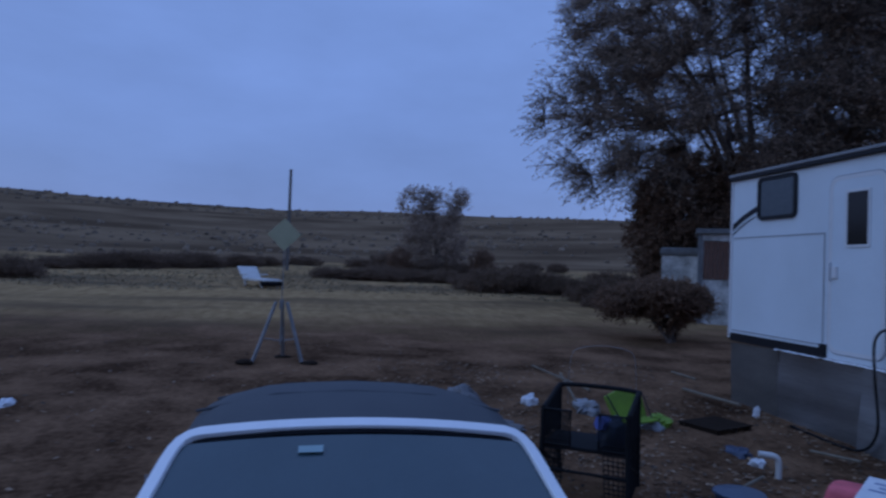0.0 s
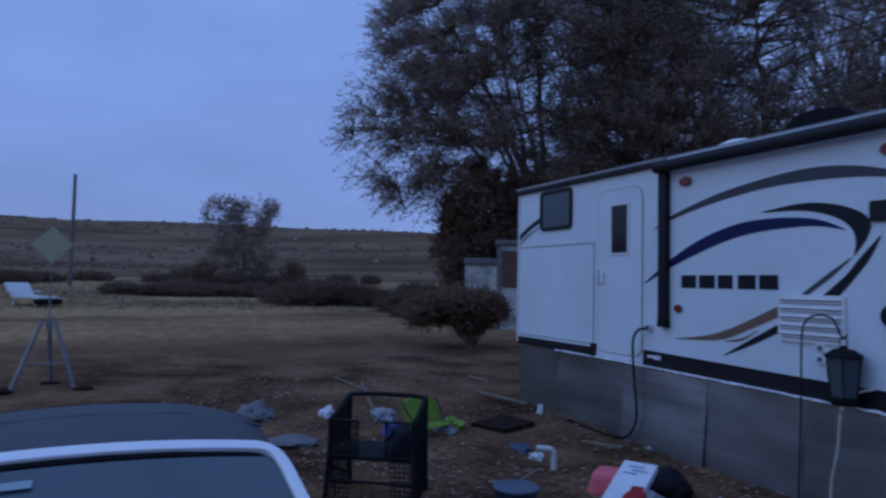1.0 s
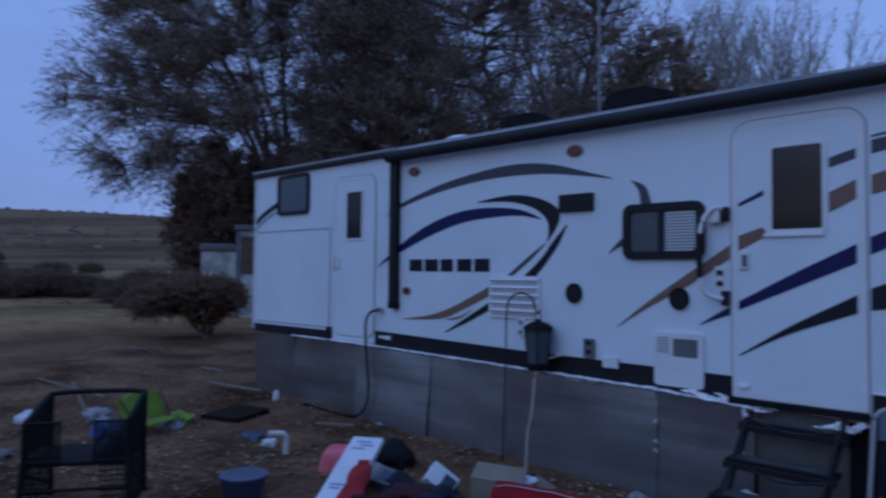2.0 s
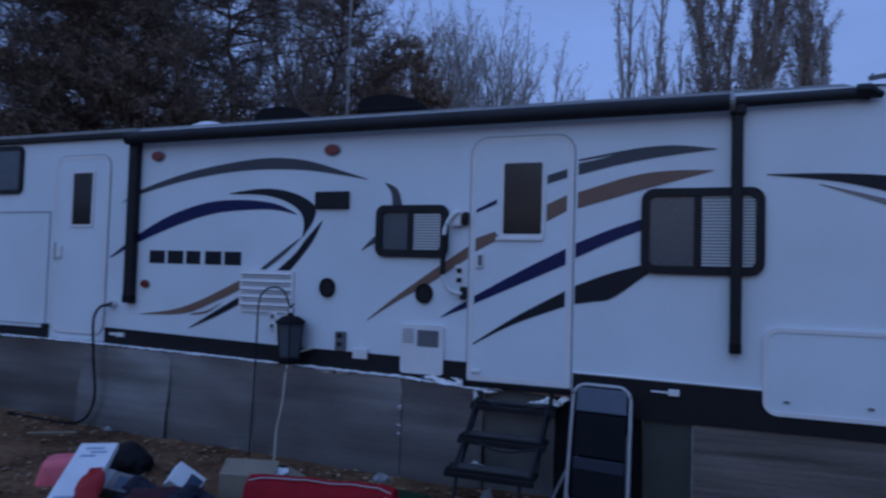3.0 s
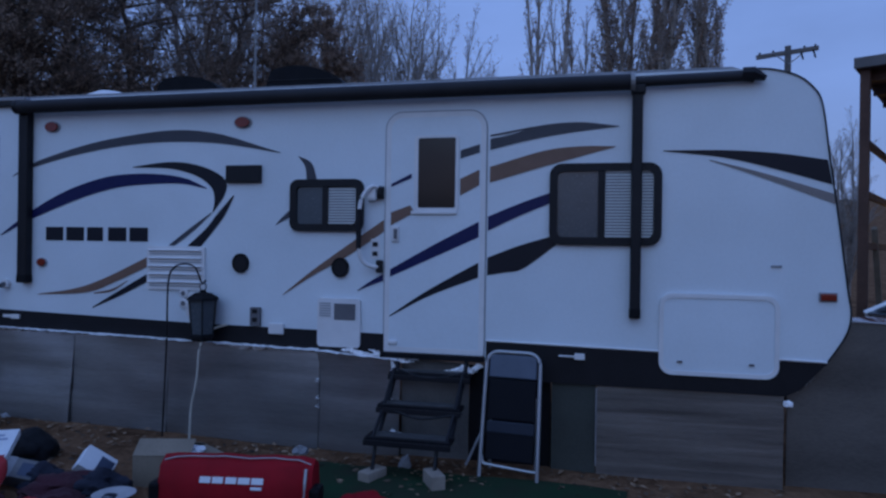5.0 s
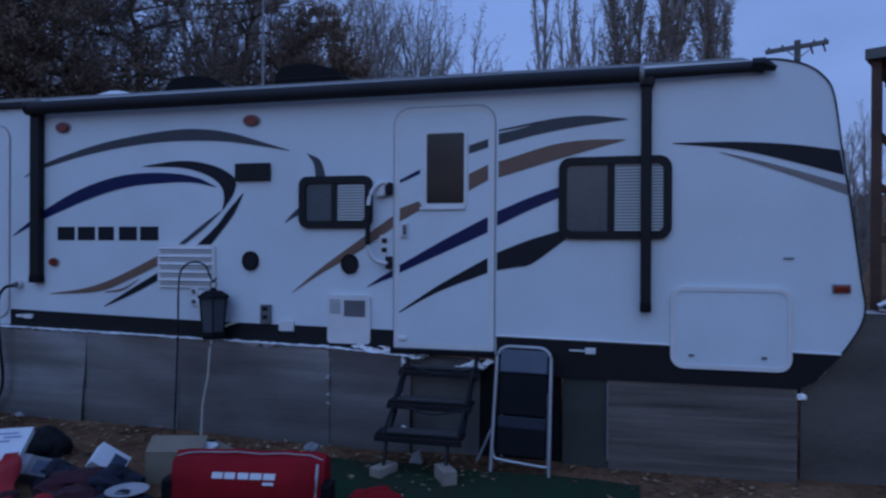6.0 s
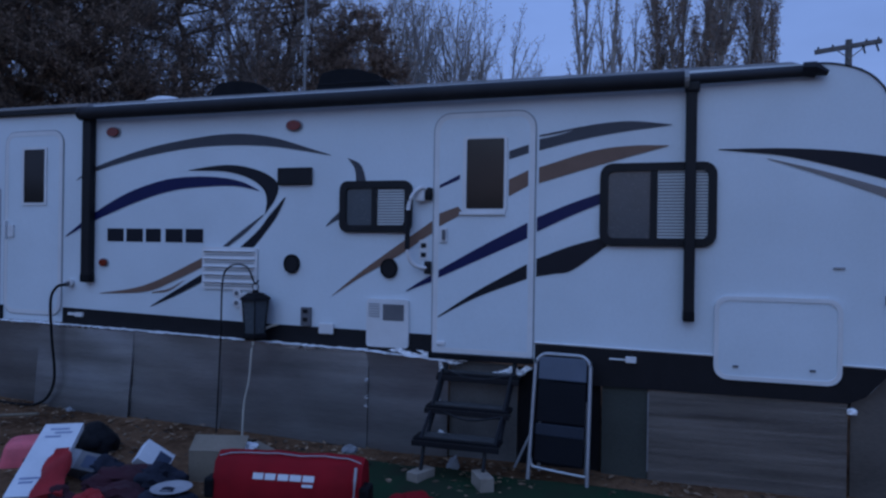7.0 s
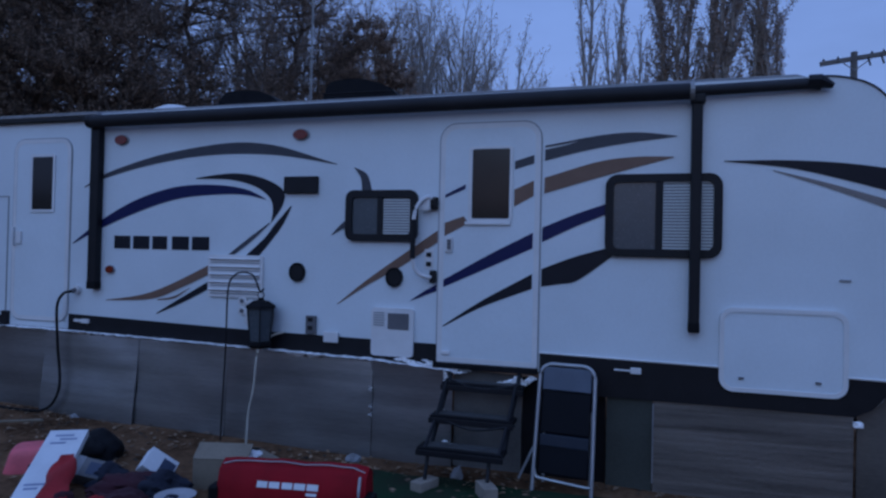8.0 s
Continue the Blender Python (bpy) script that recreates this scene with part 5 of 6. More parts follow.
def build_scrub():
    """Sage scrub over the hills, and dry tufts in the field: too many to count."""
    rnd = random.Random(77)
    v, f = [], []
    for _ in range(2400):
        x = -rnd.uniform(62, 250)
        y = rnd.uniform(-0.75, 0.6) * -x + rnd.uniform(-20, 20)
        if noise.noise((x * 0.02, y * 0.02, 5)) + rnd.uniform(-0.3, 0.3) < -0.05:
            continue
        s = rnd.uniform(0.2, 0.6) * (1 + (-x - 60) / 260)
        c, z = Vector((x, y, 0)), land_height(x, y)
        base = len(v)
        for i in range(5):
            a = i * 1.257 + rnd.random()
            v.append((x + s * math.cos(a), y + s * math.sin(a), z - 0.1))
        for i in range(5):
            a = i * 1.257 + rnd.random()
            v.append((x + 0.7 * s * math.cos(a), y + 0.7 * s * math.sin(a), z + s * rnd.uniform(0.35, 0.75)))
        v.append((x, y, z + s * rnd.uniform(0.6, 0.95)))
        for i in range(5):
            j = (i + 1) % 5
            f.append((base + i, base + j, base + 5 + j, base + 5 + i))
            f.append((base + 5 + i, base + 5 + j, base + 10))
    tagged(mesh_from("hill_scrub", v, f, HILL_SCRUB), "low dull sagebrush scattered over the hills", "scrub", kind="stuff")
    v, f = [], []
    for _ in range(9000):
        r = 24 + 34 * rnd.random()
        a = rnd.uniform(-0.42, 0.62)
        x, y = -r * math.cos(a), -5 + r * math.sin(a)
        if x > -13 and y > -1.5 or noise.noise((x * 0.2, y * 0.2, 8)) < -0.1 - 0.5 * (x + 9) / -40:
            continue
        z = land_height(x, y) - 0.02
        for _ in range(4):
            h, b = rnd.uniform(0.03, 0.09), rnd.uniform(0, 6.28)
            w, o = 0.02 + r * 0.0006, (rnd.gauss(0, 0.08), rnd.gauss(0, 0.08))
            k = len(v)
            v.extend(((x + o[0] - w * math.cos(b), y + o[1] - w * math.sin(b), z), (x + o[0] + w * math.cos(b), y + o[1] + w * math.sin(b), z), (x + o[0] + rnd.gauss(0, 0.06), y + o[1] + rnd.gauss(0, 0.06), z + h)))
            f.append((k, k + 1, k + 2))
    tagged(mesh_from("dry_grass", v, f, GRASS_BLADE), "short dry tan grass tufts in the field", "grass", kind="stuff")
    # fallen leaves and scraps on the dirt
    v, f = [], []
    for _ in range(9500):
        x, y = rnd.uniform(-10, 0.5), rnd.uniform(-4.4, -0.05)
        if rnd.random() < 0.12:
            x, y = rnd.uniform(-7.5, 1.4), rnd.uniform(-0.5, -0.03)
        if rnd.random() < 0.12:
            x, y = rnd.uniform(-13, -3), rnd.uniform(-9.5, -3)
        if rnd.random() < 0.14:
            x, y = rnd.gauss(-5.0, 0.8), rnd.gauss(-2.1, 0.6)
        if noise.noise((x * 0.8, y * 0.8, 3)) < rnd.uniform(-0.5, 0.25):
            continue
        z, s, a = land_height(x, y) + rnd.uniform(0.006, 0.02), rnd.uniform(0.007, 0.034), rnd.uniform(0, 6.28)
        k = len(v)
        c, q = math.cos(a), math.sin(a)
        for px, py, pz in ((-1, 0, 0), (0, -0.55, rnd.uniform(0, .5)), (1, 0, rnd.uniform(0, .6)), (0, 0.55, rnd.uniform(0, .5))):
            v.append((x + s * (px * c - py * q), y + s * (px * q + py * c), z + s * pz))
        f.append((k, k + 1, k + 2, k + 3))
    tagged(mesh_from("fallen_leaves", v, f, LEAF_FALLEN), "pale dry leaves and small scraps strewn over dirt", "leaves", kind="stuff")


build_trees()
build_bushes()
build_scrub()


# ---- cars ----
def loft(rows, bm=None):
    """A closed skin through cross-sections of the same count."""
    bm = bm or bmesh.new()
    rings = [[bm.verts.new(p) for p in r] for r in rows]
    n = len(rings[0])
    for a, b in zip(rings, rings[1:]):
        for k in range(n):
            bm.faces.new((a[k], a[(k + 1) % n], b[(k + 1) % n], b[k]))
    bm.faces.new(rings[0][::-1])
    bm.faces.new(rings[-1])
    return bm


def section(x, half, low, belt, crown):
    """Half-width, sill height, shoulder height and crown of a car body at one place along it."""
    pts = [(-half * 0.92, low), (-half, low + 0.12), (-half, (low + belt) / 2), (-half * 0.96, belt - 0.03), (-half * 0.86, belt), (-half * 0.4, crown)]
    return [(x, y, z) for y, z in pts + [(-y, z) for y, z in reversed(pts)]]


def wheel(parent, x, y, r=0.31):
    s = -1 if y < 0 else 1
    w = part("wheel", tube([(x, y - 0.10, r), (x, y - 0.08, r), (x, y + 0.08, r), (x, y + 0.10, r)], [r * 0.93, r, r, r * 0.93], 24), TYRE, parent)
    part("rim", tube([(x, y + s * 0.085, r), (x, y + s * 0.106, r)], [r * 0.68, r * 0.55], 18), RIM, w)


def build_convertible():
    """Its nose points at +x of its own, towards where one stands."""
    c = thing("convertible_car", (-2.21, -4.893, land_height(-2, -4.8) - 0.02), "small white convertible with its black soft top raised", "car")
    rows = [section(-2.05, 0.60, 0.34, 0.70, 0.74), section(-1.9, 0.74, 0.26, 0.80, 0.84), section(-1.2, 0.80, 0.20, 0.86, 0.90), section(-0.5, 0.81, 0.18, 0.84, 0.86), section(0.5, 0.81, 0.18, 0.82, 0.86), section(1.2, 0.78, 0.20, 0.76, 0.80), section(1.5, 0.70, 0.24, 0.66, 0.70), section(1.62, 0.55, 0.30, 0.55, 0.58)]
    part("body", loft(rows), CAR_WHITE, c, "white car body", True)
    for x in (-1.35, 0.98):
        for y in (-0.72, 0.72):
            wheel(c, x, y)
    # windscreen: a painted frame round dark glass
    top, low = (0.0, 1.10), (0.62, 0.80)

    def at(u, w):
        return Vector((low[0] + (top[0] - low[0]) * w + 0.05 * (1 - u * u), u * (0.685 + (0.580 - 0.685) * w), low[1] + (top[1] - low[1]) * w + 0.045 * (1 - u * u) * w))
    bm = bmesh.new()
    nu, nw = 16, 8
    g = [[bm.verts.new(at(-1 + 2 * i / nu, j / nw) * 1.0) for j in range(nw + 1)] for i in range(nu + 1)]
    for i in range(nu):
        for j in range(nw):
            bm.faces.new((g[i][j], g[i + 1][j], g[i + 1][j + 1], g[i][j + 1]))
    ext = bmesh.ops.extrude_face_region(bm, geom=list(bm.faces))["geom"]
    bmesh.ops.translate(bm, vec=(-0.006, 0, -0.006), verts=[q for q in ext if isinstance(q, bmesh.types.BMVert)])
    ws = part("windscreen", bm, WINDSCREEN, c, "dark windscreen reflecting the sky", True)
    lift = Vector((0.004, 0, 0.006))
    bm = bmesh.new()
    quad = [bm.verts.new(at(u, w) + lift) for u, w in ((-0.325, 0.885), (-0.195, 0.885), (-0.195, 0.925), (-0.325, 0.925))]
    bm.faces.new(quad)
    ext = bmesh.ops.extrude_face_region(bm, geom=list(bm.faces))["geom"]
    bmesh.ops.translate(bm, vec=(0.001, 0, 0.002), verts=[q for q in ext if isinstance(q, bmesh.types.BMVert)])
    part("sticker", bm, STICKER, ws, "small pale sticker at the top of the glass")
    line = [at(-1, 0), at(-1, 0.35), at(-1, 0.7), at(-1, 0.90), at(-0.994, 0.97), at(-0.975, 1.025), at(-0.94, 1.055)] + [at(-0.89 + 1.78 * k / 12, 1.068) for k in range(13)] + [at(0.94, 1.055), at(0.975, 1.025), at(0.994, 0.97), at(1, 0.90), at(1, 0.7), at(1, 0.35), at(1, 0)]
    bm = bmesh.new()
    rows = []
    for k, p in enumerate(line):
        d = (line[min(k + 1, len(line) - 1)] - line[max(k - 1, 0)]).normalized()
        n = Vector((0.42, 0.25 * p.y / 0.6, 0.88)).normalized()
        e = d.cross(n).normalized()
        n = e.cross(d)
        rows.append([p + e * a * 0.021 + n * b for a, b in ((-1, -0.012), (-1.0, 0.010), (-0.9, 0.013), (0.9, 0.013), (1.0, 0.010), (1, -0.012))])
    part("windscreen_frame", loft(rows, bm), CAR_WHITE, c, "white windscreen surround")
    seal = [p + Vector((0.016, -0.022 if p.y > 0.3 else (0.022 if p.y < -0.3 else 0), -0.020)) for p in line]
    part("seal", tube(seal, 0.013, 6), BLACK_ROUGH, c)
    # soft top: bows show faintly under the fabric
    rows = []
    for x, half, z, crown in ((-0.02, 0.575, 1.095, 1.140), (-0.20, 0.59, 1.115, 1.165), (-0.45, 0.595, 1.125, 1.178), (-0.70, 0.585, 1.118, 1.172), (-0.90, 0.56, 1.08, 1.13), (-1.10, 0.56, 1.0, 1.04), (-1.32, 0.62, 0.88, 0.90)):
        ring_ = [(-half - 0.03, z - 0.11), (-half, z - 0.03), (-half * 0.86, z + 0.01)] + [(half * u, z + 0.014 + (crown - z) * (1 - u * u)) for u in (-0.6, -0.3, 0, 0.3, 0.6)] + [(half * 0.86, z + 0.01), (half, z - 0.02), (half + 0.03, z - 0.11)]
        rows.append([(x, y, q) for y, q in ring_] + [(x, 0.3, z - 0.16), (x, -0.3, z - 0.16)])
    part("soft_top", loft(rows), CAR_TOP, c, "black fabric soft top", True)
    for x, half, z in ((-0.45, 0.60, 1.132), (-0.80, 0.575, 1.108)):
        part("top_seam", tube([(x, -half, z - 0.02), (x, -half * 0.5, z + 0.045), (x, 0, z + 0.058), (x, half * 0.5, z + 0.045), (x, half, z - 0.02)], 0.006, 5), CAR_TOP, c)
    for s in (-1, 1):
        part("side_window", box((-0.85, s * 0.64 - 0.004, 0.84), (0.20, s * 0.64 + 0.004, 1.0), 0.0), DARK_GLASS, c)
        m = part("wing_mirror", heap((0.075, 0.10, 0.07), 3, 0.05, 1.0, 2), CAR_WHITE, c, "white wing mirror", True)
        m.location = (0.58, s * 0.715, 0.93)
        part("door_line", box((-0.62, s * 0.812 - 0.002, 0.30), (-0.61, s * 0.812 + 0.002, 0.82)), SEAM, c)
        part("headlamp", box((1.50, s * 0.48 - 0.12, 0.60), (1.585, s * 0.48 + 0.12, 0.66), 0.015), GREY_GLASS, c)
        part("tail_lamp", box((-2.04, s * 0.5 - 0.1, 0.60), (-1.98, s * 0.5 + 0.1, 0.70), 0.01), AMBER, c)


def build_red_car():
    c = thing("parked_car", (3.68, 1.95, 0.0), "dark red car parked beyond the trailer's nose", "car", turn=180)
    rows = [section(-1.9, 0.74, 0.30, 0.96, 1.0), section(-1.5, 0.80, 0.24, 1.02, 1.06), section(0.3, 0.82, 0.22, 1.0, 1.04), section(0.9, 0.80, 0.24, 0.99, 1.045), section(1.25, 0.74, 0.28, 0.95, 1.01), section(1.36, 0.62, 0.34, 0.86, 0.90)]
    part("body", loft(rows), CAR_RED, c, "dark red paint", True)
    cab = [[(x, -h, z0), (x, -h * 0.9, z1), (x, h * 0.9, z1), (x, h, z0)] for x, h, z0, z1 in ((-1.5, 0.70, 1.02, 1.08), (-0.9, 0.72, 1.02, 1.48), (-0.1, 0.72, 1.02, 1.52), (0.80, 0.72, 1.02, 1.06))]
    part("cabin", loft(cab), WINDSCREEN, c, "dark windscreen and side glass")
    for s in (-1, 1):
        part("pillar", tube([(0.82, s * 0.71, 1.04), (-0.1, s * 0.655, 1.53)], 0.030, 6), CAR_WHITE, c, "pale windscreen pillar")
        wheel(c, 0.85, s * 0.74, 0.32)
        wheel(c, -1.15, s * 0.74, 0.32)
    part("roof", box((-1.0, -0.66, 1.50), (-0.08, 0.66, 1.55), 0.02), CAR_RED, c)
    part("wiper", tube([(0.80, -0.5, 1.075), (0.55, 0.1, 1.20)], 0.008, 5), BLACK, c)


build_convertible()
build_red_car()


# ---- yard: sign, lounger, patio chair, poles, sheds, carport ----
def build_sign():
    z = land_height(-9.8, -5.6)
    s = thing("tripod_sign", (-9.80, -5.66, z), "faded yellow diamond sign on a splayed tripod stand", "sign", turn=-3)
    m = Matrix.Rotation(radians(45), 4, "X")
    part("panel", box((-0.004, -0.168, -0.168), (0.004, 0.168, 0.168), 0.002, None, Matrix.Translation((0.03, 0, 1.83)) @ m), SIGN_YELLOW, s, "faded yellow diamond panel")
    part("mast", tube([(0, 0, 0.25), (0, 0, 2.0)], 0.008, 8), STEEL, s)
    part("hub", tube([(0, 0, 0.76), (0, 0, 0.88)], 0.035, 8), STEEL, s)
    for k, (x, y) in enumerate(((0.15, -0.36), (0.12, 0.33), (-0.40, 0.0))):
        leg = part("leg", tube([(0.1 * x, 0.22 * y, 0.86), (x, y, 0.0)], [0.024, 0.027], 8), STEEL, s, "weathered pale grey leg")
        bag = part("foot", heap((0.10, 0.13, 0.045), 40 + k, 0.3, 1.5, 3), WOOD_DARK, leg, "dark sandbag on the foot", True)
        bag.location = (x, y + (-0.10, 0.10, 0)[k], -0.015)
        part("stay", tube([(0, 0, 0.30), (x * 0.6, y * 0.6, 0.34)], 0.008, 5), STEEL, s)


def build_lounger():
    c = thing("sun_lounger", (-25.85, -7.65, land_height(-25.85, -7.65)), "white plastic sun lounger with its back raised", "lounger", turn=35)
    c.scale = (1.15, 1.15, 0.92)
    # long side along own x; the raised back at -x
    part("frame", box((-0.35, -0.32, 0.24), (0.98, 0.32, 0.31), 0.03), PVC, c)
    back = Matrix.Translation((-0.33, 0, 0.28)) @ Matrix.Rotation(radians(50), 4, "Y")
    part("backrest", box((-0.66, -0.34, -0.03), (0.0, 0.34, 0.03), 0.02, None, back), PVC, c, "raised white backrest")
    for k in range(8):
        part("slat", box((-0.28 + 0.15 * k, -0.30, 0.312), (-0.18 + 0.15 * k, 0.30, 0.335), 0.006), PVC, c)
    for x in (-0.30, 0.80):
        for y in (-0.27, 0.27):
            part("leg", box((x - 0.03, y - 0.03, -0.02), (x + 0.03, y + 0.03, 0.25), 0.01), PVC, c)
    for s in (-1, 1):
        part("armrest", box((-0.55, s * 0.35 - 0.03, 0.46), (-0.02, s * 0.35 + 0.03, 0.50), 0.01), PVC, c)
    part("wheel", tube([(0.93, -0.36, 0.15), (0.93, 0.36, 0.15)], 0.10, 12), BLACK_ROUGH, c)


def build_patio_chair():
    """An open-backed armchair of black bars and wire mesh; +x of its own is its front."""
    w, d, seat, arm, top = 0.30, 0.23, 0.40, 0.615, 0.715
    at = Vector((-4.61, -3.07, land_height(-4.61, -3.07)))
    c = thing("patio_chair", at, "black metal patio armchair with mesh sides and open back", "chair", turn=-34)

    def mesh_panel(p0, p1, p2, p3, n, m):
        """Wires between two opposite edges p0-p1 and p3-p2."""
        bm = bmesh.new()
        p0, p1, p2, p3 = map(Vector, (p0, p1, p2, p3))
        for i in range(n + 1):
            tube([p0.lerp(p1, i / n), p3.lerp(p2, i / n)], 0.0036, 4, bm, False)
        for j in range(m + 1):
            tube([p0.lerp(p3, j / m), p1.lerp(p2, j / m)], 0.0036, 4, bm, False)
        return bm
    for y in (-w, w):
        k = 1 if y > 0 else -1
        part("rear_leg", tube([(-d - 0.07, y, 0.0), (-d, y, seat), (-d - 0.01, y, top)], [0.019, 0.021, 0.019], 8), CAGE, c)
        part("front_leg", tube([(d + 0.05, y + 0.02 * k, 0.0), (d, y, seat), (d, y, arm)], [0.019, 0.021, 0.019], 8), CAGE, c)
        part("armrest", tube(glide([(-d - 0.01, y, top), (-d + 0.10, y, top - 0.02), (0.0, y, arm + 0.045), (d, y, arm)], 4), 0.019, 8), CAGE, c)
        part("side_panel", mesh_panel((-d, y, seat), (d, y, seat), (d, y, arm), (-d, y, top), 20, 14), CAGE, c, "black wire mesh side")
        tagged(part("lower_side_panel", mesh_panel((-d - 0.06, y, 0.03), (d + 0.04, y + 0.018 * k, 0.03), (d, y, seat), (-d, y, seat), 12, 8), CAGE, c, "black wire mesh lower side"), kind="stuff")
        tagged(part("lower_front_panel", mesh_panel((d + 0.045, y + 0.018 * k, 0.03), (d + 0.045, y - 0.14 * k, 0.03), (d + 0.006, y - 0.17 * k, seat), (d + 0.006, y, seat), 5, 12), CAGE, c, "black wire mesh lower front"), kind="stuff")
        a, b = (y, y - k * 0.20)
        fr = [(d + 0.006, a, seat - 0.03), (d + 0.006, a, arm), (d + 0.006, b, arm), (d + 0.006, b, seat - 0.03)]
        p = part("front_pocket", tube(fr + fr[:1], 0.012, 6), CAGE, c, "framed mesh pocket below the armrest")
        part("pocket_mesh", mesh_panel(fr[0], fr[3], fr[2], fr[1], 12, 14), CAGE, p)
        part("brace", tube([(-d - 0.05, y, 0.10), (d + 0.02, y, 0.30)], 0.011, 6), CAGE, c)
    part("back_rail", tube(glide([(-d - 0.01, -w, top), (-d - 0.03, -0.15, top + 0.008), (-d - 0.03, 0.15, top + 0.008), (-d - 0.01, w, top)], 4), 0.017, 8), CAGE, c)
    part("seat", box((-d, -w, seat - 0.06), (d + 0.01, w, seat - 0.03), 0.012), CAGE, c, "dark sagging seat")
    part("cross_bar", tube([(-d - 0.03, -w, 0.22), (-d - 0.03, w, 0.22)], 0.011, 6), CAGE, c)
    part("cross_bar", tube([(d + 0.03, -w, 0.20), (d + 0.03, w, 0.20)], 0.011, 6), CAGE, c)
    r = Matrix.Rotation(radians(-34), 3, "Z")
    p = at + r @ Vector((0.10, 0.17, seat - 0.035))
    solid("sack", heap((0.10, 0.11, 0.15), 62, 0.3), BLUE_TUB, "dark blue sack slumped on the patio chair", "sack", at=p, smooth=True)
    p = at + r @ Vector((0.12, 0.11, seat + 0.14))
    can = thing("tin_can", p, "blue tin can with a white end on the sack", "can", turn=30)
    part("side", tube([(0, -0.05, 0), (0.03, 0.09, -0.02)], 0.05, 16), BLUE_BRIGHT, can, "blue printed side")
    part("end", tube([(0.03, 0.09, -0.02), (0.033, 0.105, -0.022)], [0.05, 0.042], 16), PAPER, can, "white end")


def build_poles():
    z = land_height(-41.8, -7.9)
    p = thing("utility_pole", (-41.8, -7.55, z), "bare grey wooden pole standing in the field", "pole")
    part("shaft", tube([(0, 0, -0.2), (0, 0, 3.2), (0.02, 0, 6.2)], [0.11, 0.10, 0.085], 10), WOOD_POLE, p)
    part("cap", tube([(0.02, 0, 6.2), (0.02, 0, 6.24)], 0.09, 10), STEEL, p)
    z = land_height(7.6, 24.0)
    p = thing("power_pole", (7.6, 24.0, z - 0.12), "dark wooden power pole with a crossarm and insulators", "pole")
    part("shaft", tube([(0, 0, -0.2), (0, 0, 10.1)], [0.17, 0.12], 10), WOOD_POLE, p)
    arm = part("crossarm", box((-1.18, -0.07, 9.76), (1.12, 0.07, 9.93), 0.01, None, Matrix.Translation((0, 0, 9.84)) @ Matrix.Rotation(radians(-7), 4, "Y") @ Matrix.Translation((0, 0, -9.84))), WOOD_POLE, p)
    for x in (-1.05, -0.55, 0.6, 1.0):
        part("insulator", tube([(x, 0, 9.88 + 0.12 * x), (x, 0, 10.02 + 0.12 * x)], [0.05, 0.03], 8), BLACK_ROUGH, arm)
    for x in (0.45, 0.9):
        part("fuse", tube([(x, -0.08, 9.78 + 0.12 * x), (x + 0.08, -0.12, 9.46 + 0.12 * x)], 0.035, 6), BLACK_ROUGH, arm)
    for s in (-1, 1):
        part("brace", tube([(s * 0.55, -0.08, 9.80), (0, -0.12, 9.35)], 0.022, 5), STEEL, p)
    z = land_height(-6.62, 7.2)
    p = thing("antenna_mast", (-6.62, 7.18, z), "thin pale metal mast rising behind the trailer", "mast")
    part("shaft", tube([(0, 0, -0.1), (0, 0, 8.4)], 0.026, 8), STEEL, p)
    part("guy_ring", tube([(0, 0, 5.6), (0, 0, 5.66)], 0.05, 8), STEEL, p)


def build_sheds():
    z = land_height(-16.6, 5.0)
    s = thing("old_shed", (-16.55, 4.90, z), "old white-walled shed with peeling paint and brown boarding", "shed", turn=-30)
    part("wall", box((-2.2, 0.0, -0.1), (0.0, 2.2, 2.42), 0.01), SHED_WALL, s, "peeling white wall")
    part("roof", box((-2.35, -0.10, 2.42), (0.14, 2.35, 2.56), 0.02), SHED_ROOF, s, "grey flat roof")
    for k in range(9):
        part("board", box((0.0, 0.10 + 0.122 * k, 1.20), (0.028, 0.212 + 0.122 * k, 2.22), 0.004), SHED_BROWN, s)
    part("fascia", box((0.0, 0.0, 2.24), (0.035, 2.2, 2.42), 0.005), SHED_WALL, s)
    part("corner_post", box((-0.03, -0.05, -0.1), (0.05, 0.07, 2.42), 0.006), SHED_ROOF, s)
    z = land_height(-18.4, 4.6)
    s = thing("low_shed", (-18.1, 4.62, z), "low weathered white outbuilding with a grey roof", "shed", turn=-30)
    part("wall", box((-1.4, 0.0, -0.1), (0.0, 1.02, 1.82), 0.01), SHED_WALL, s, "mottled white wall")
    part("roof", box((-1.5, -0.05, 1.82), (0.06, 1.07, 2.05), 0.07), SHED_ROOF, s, "thick grey roof")


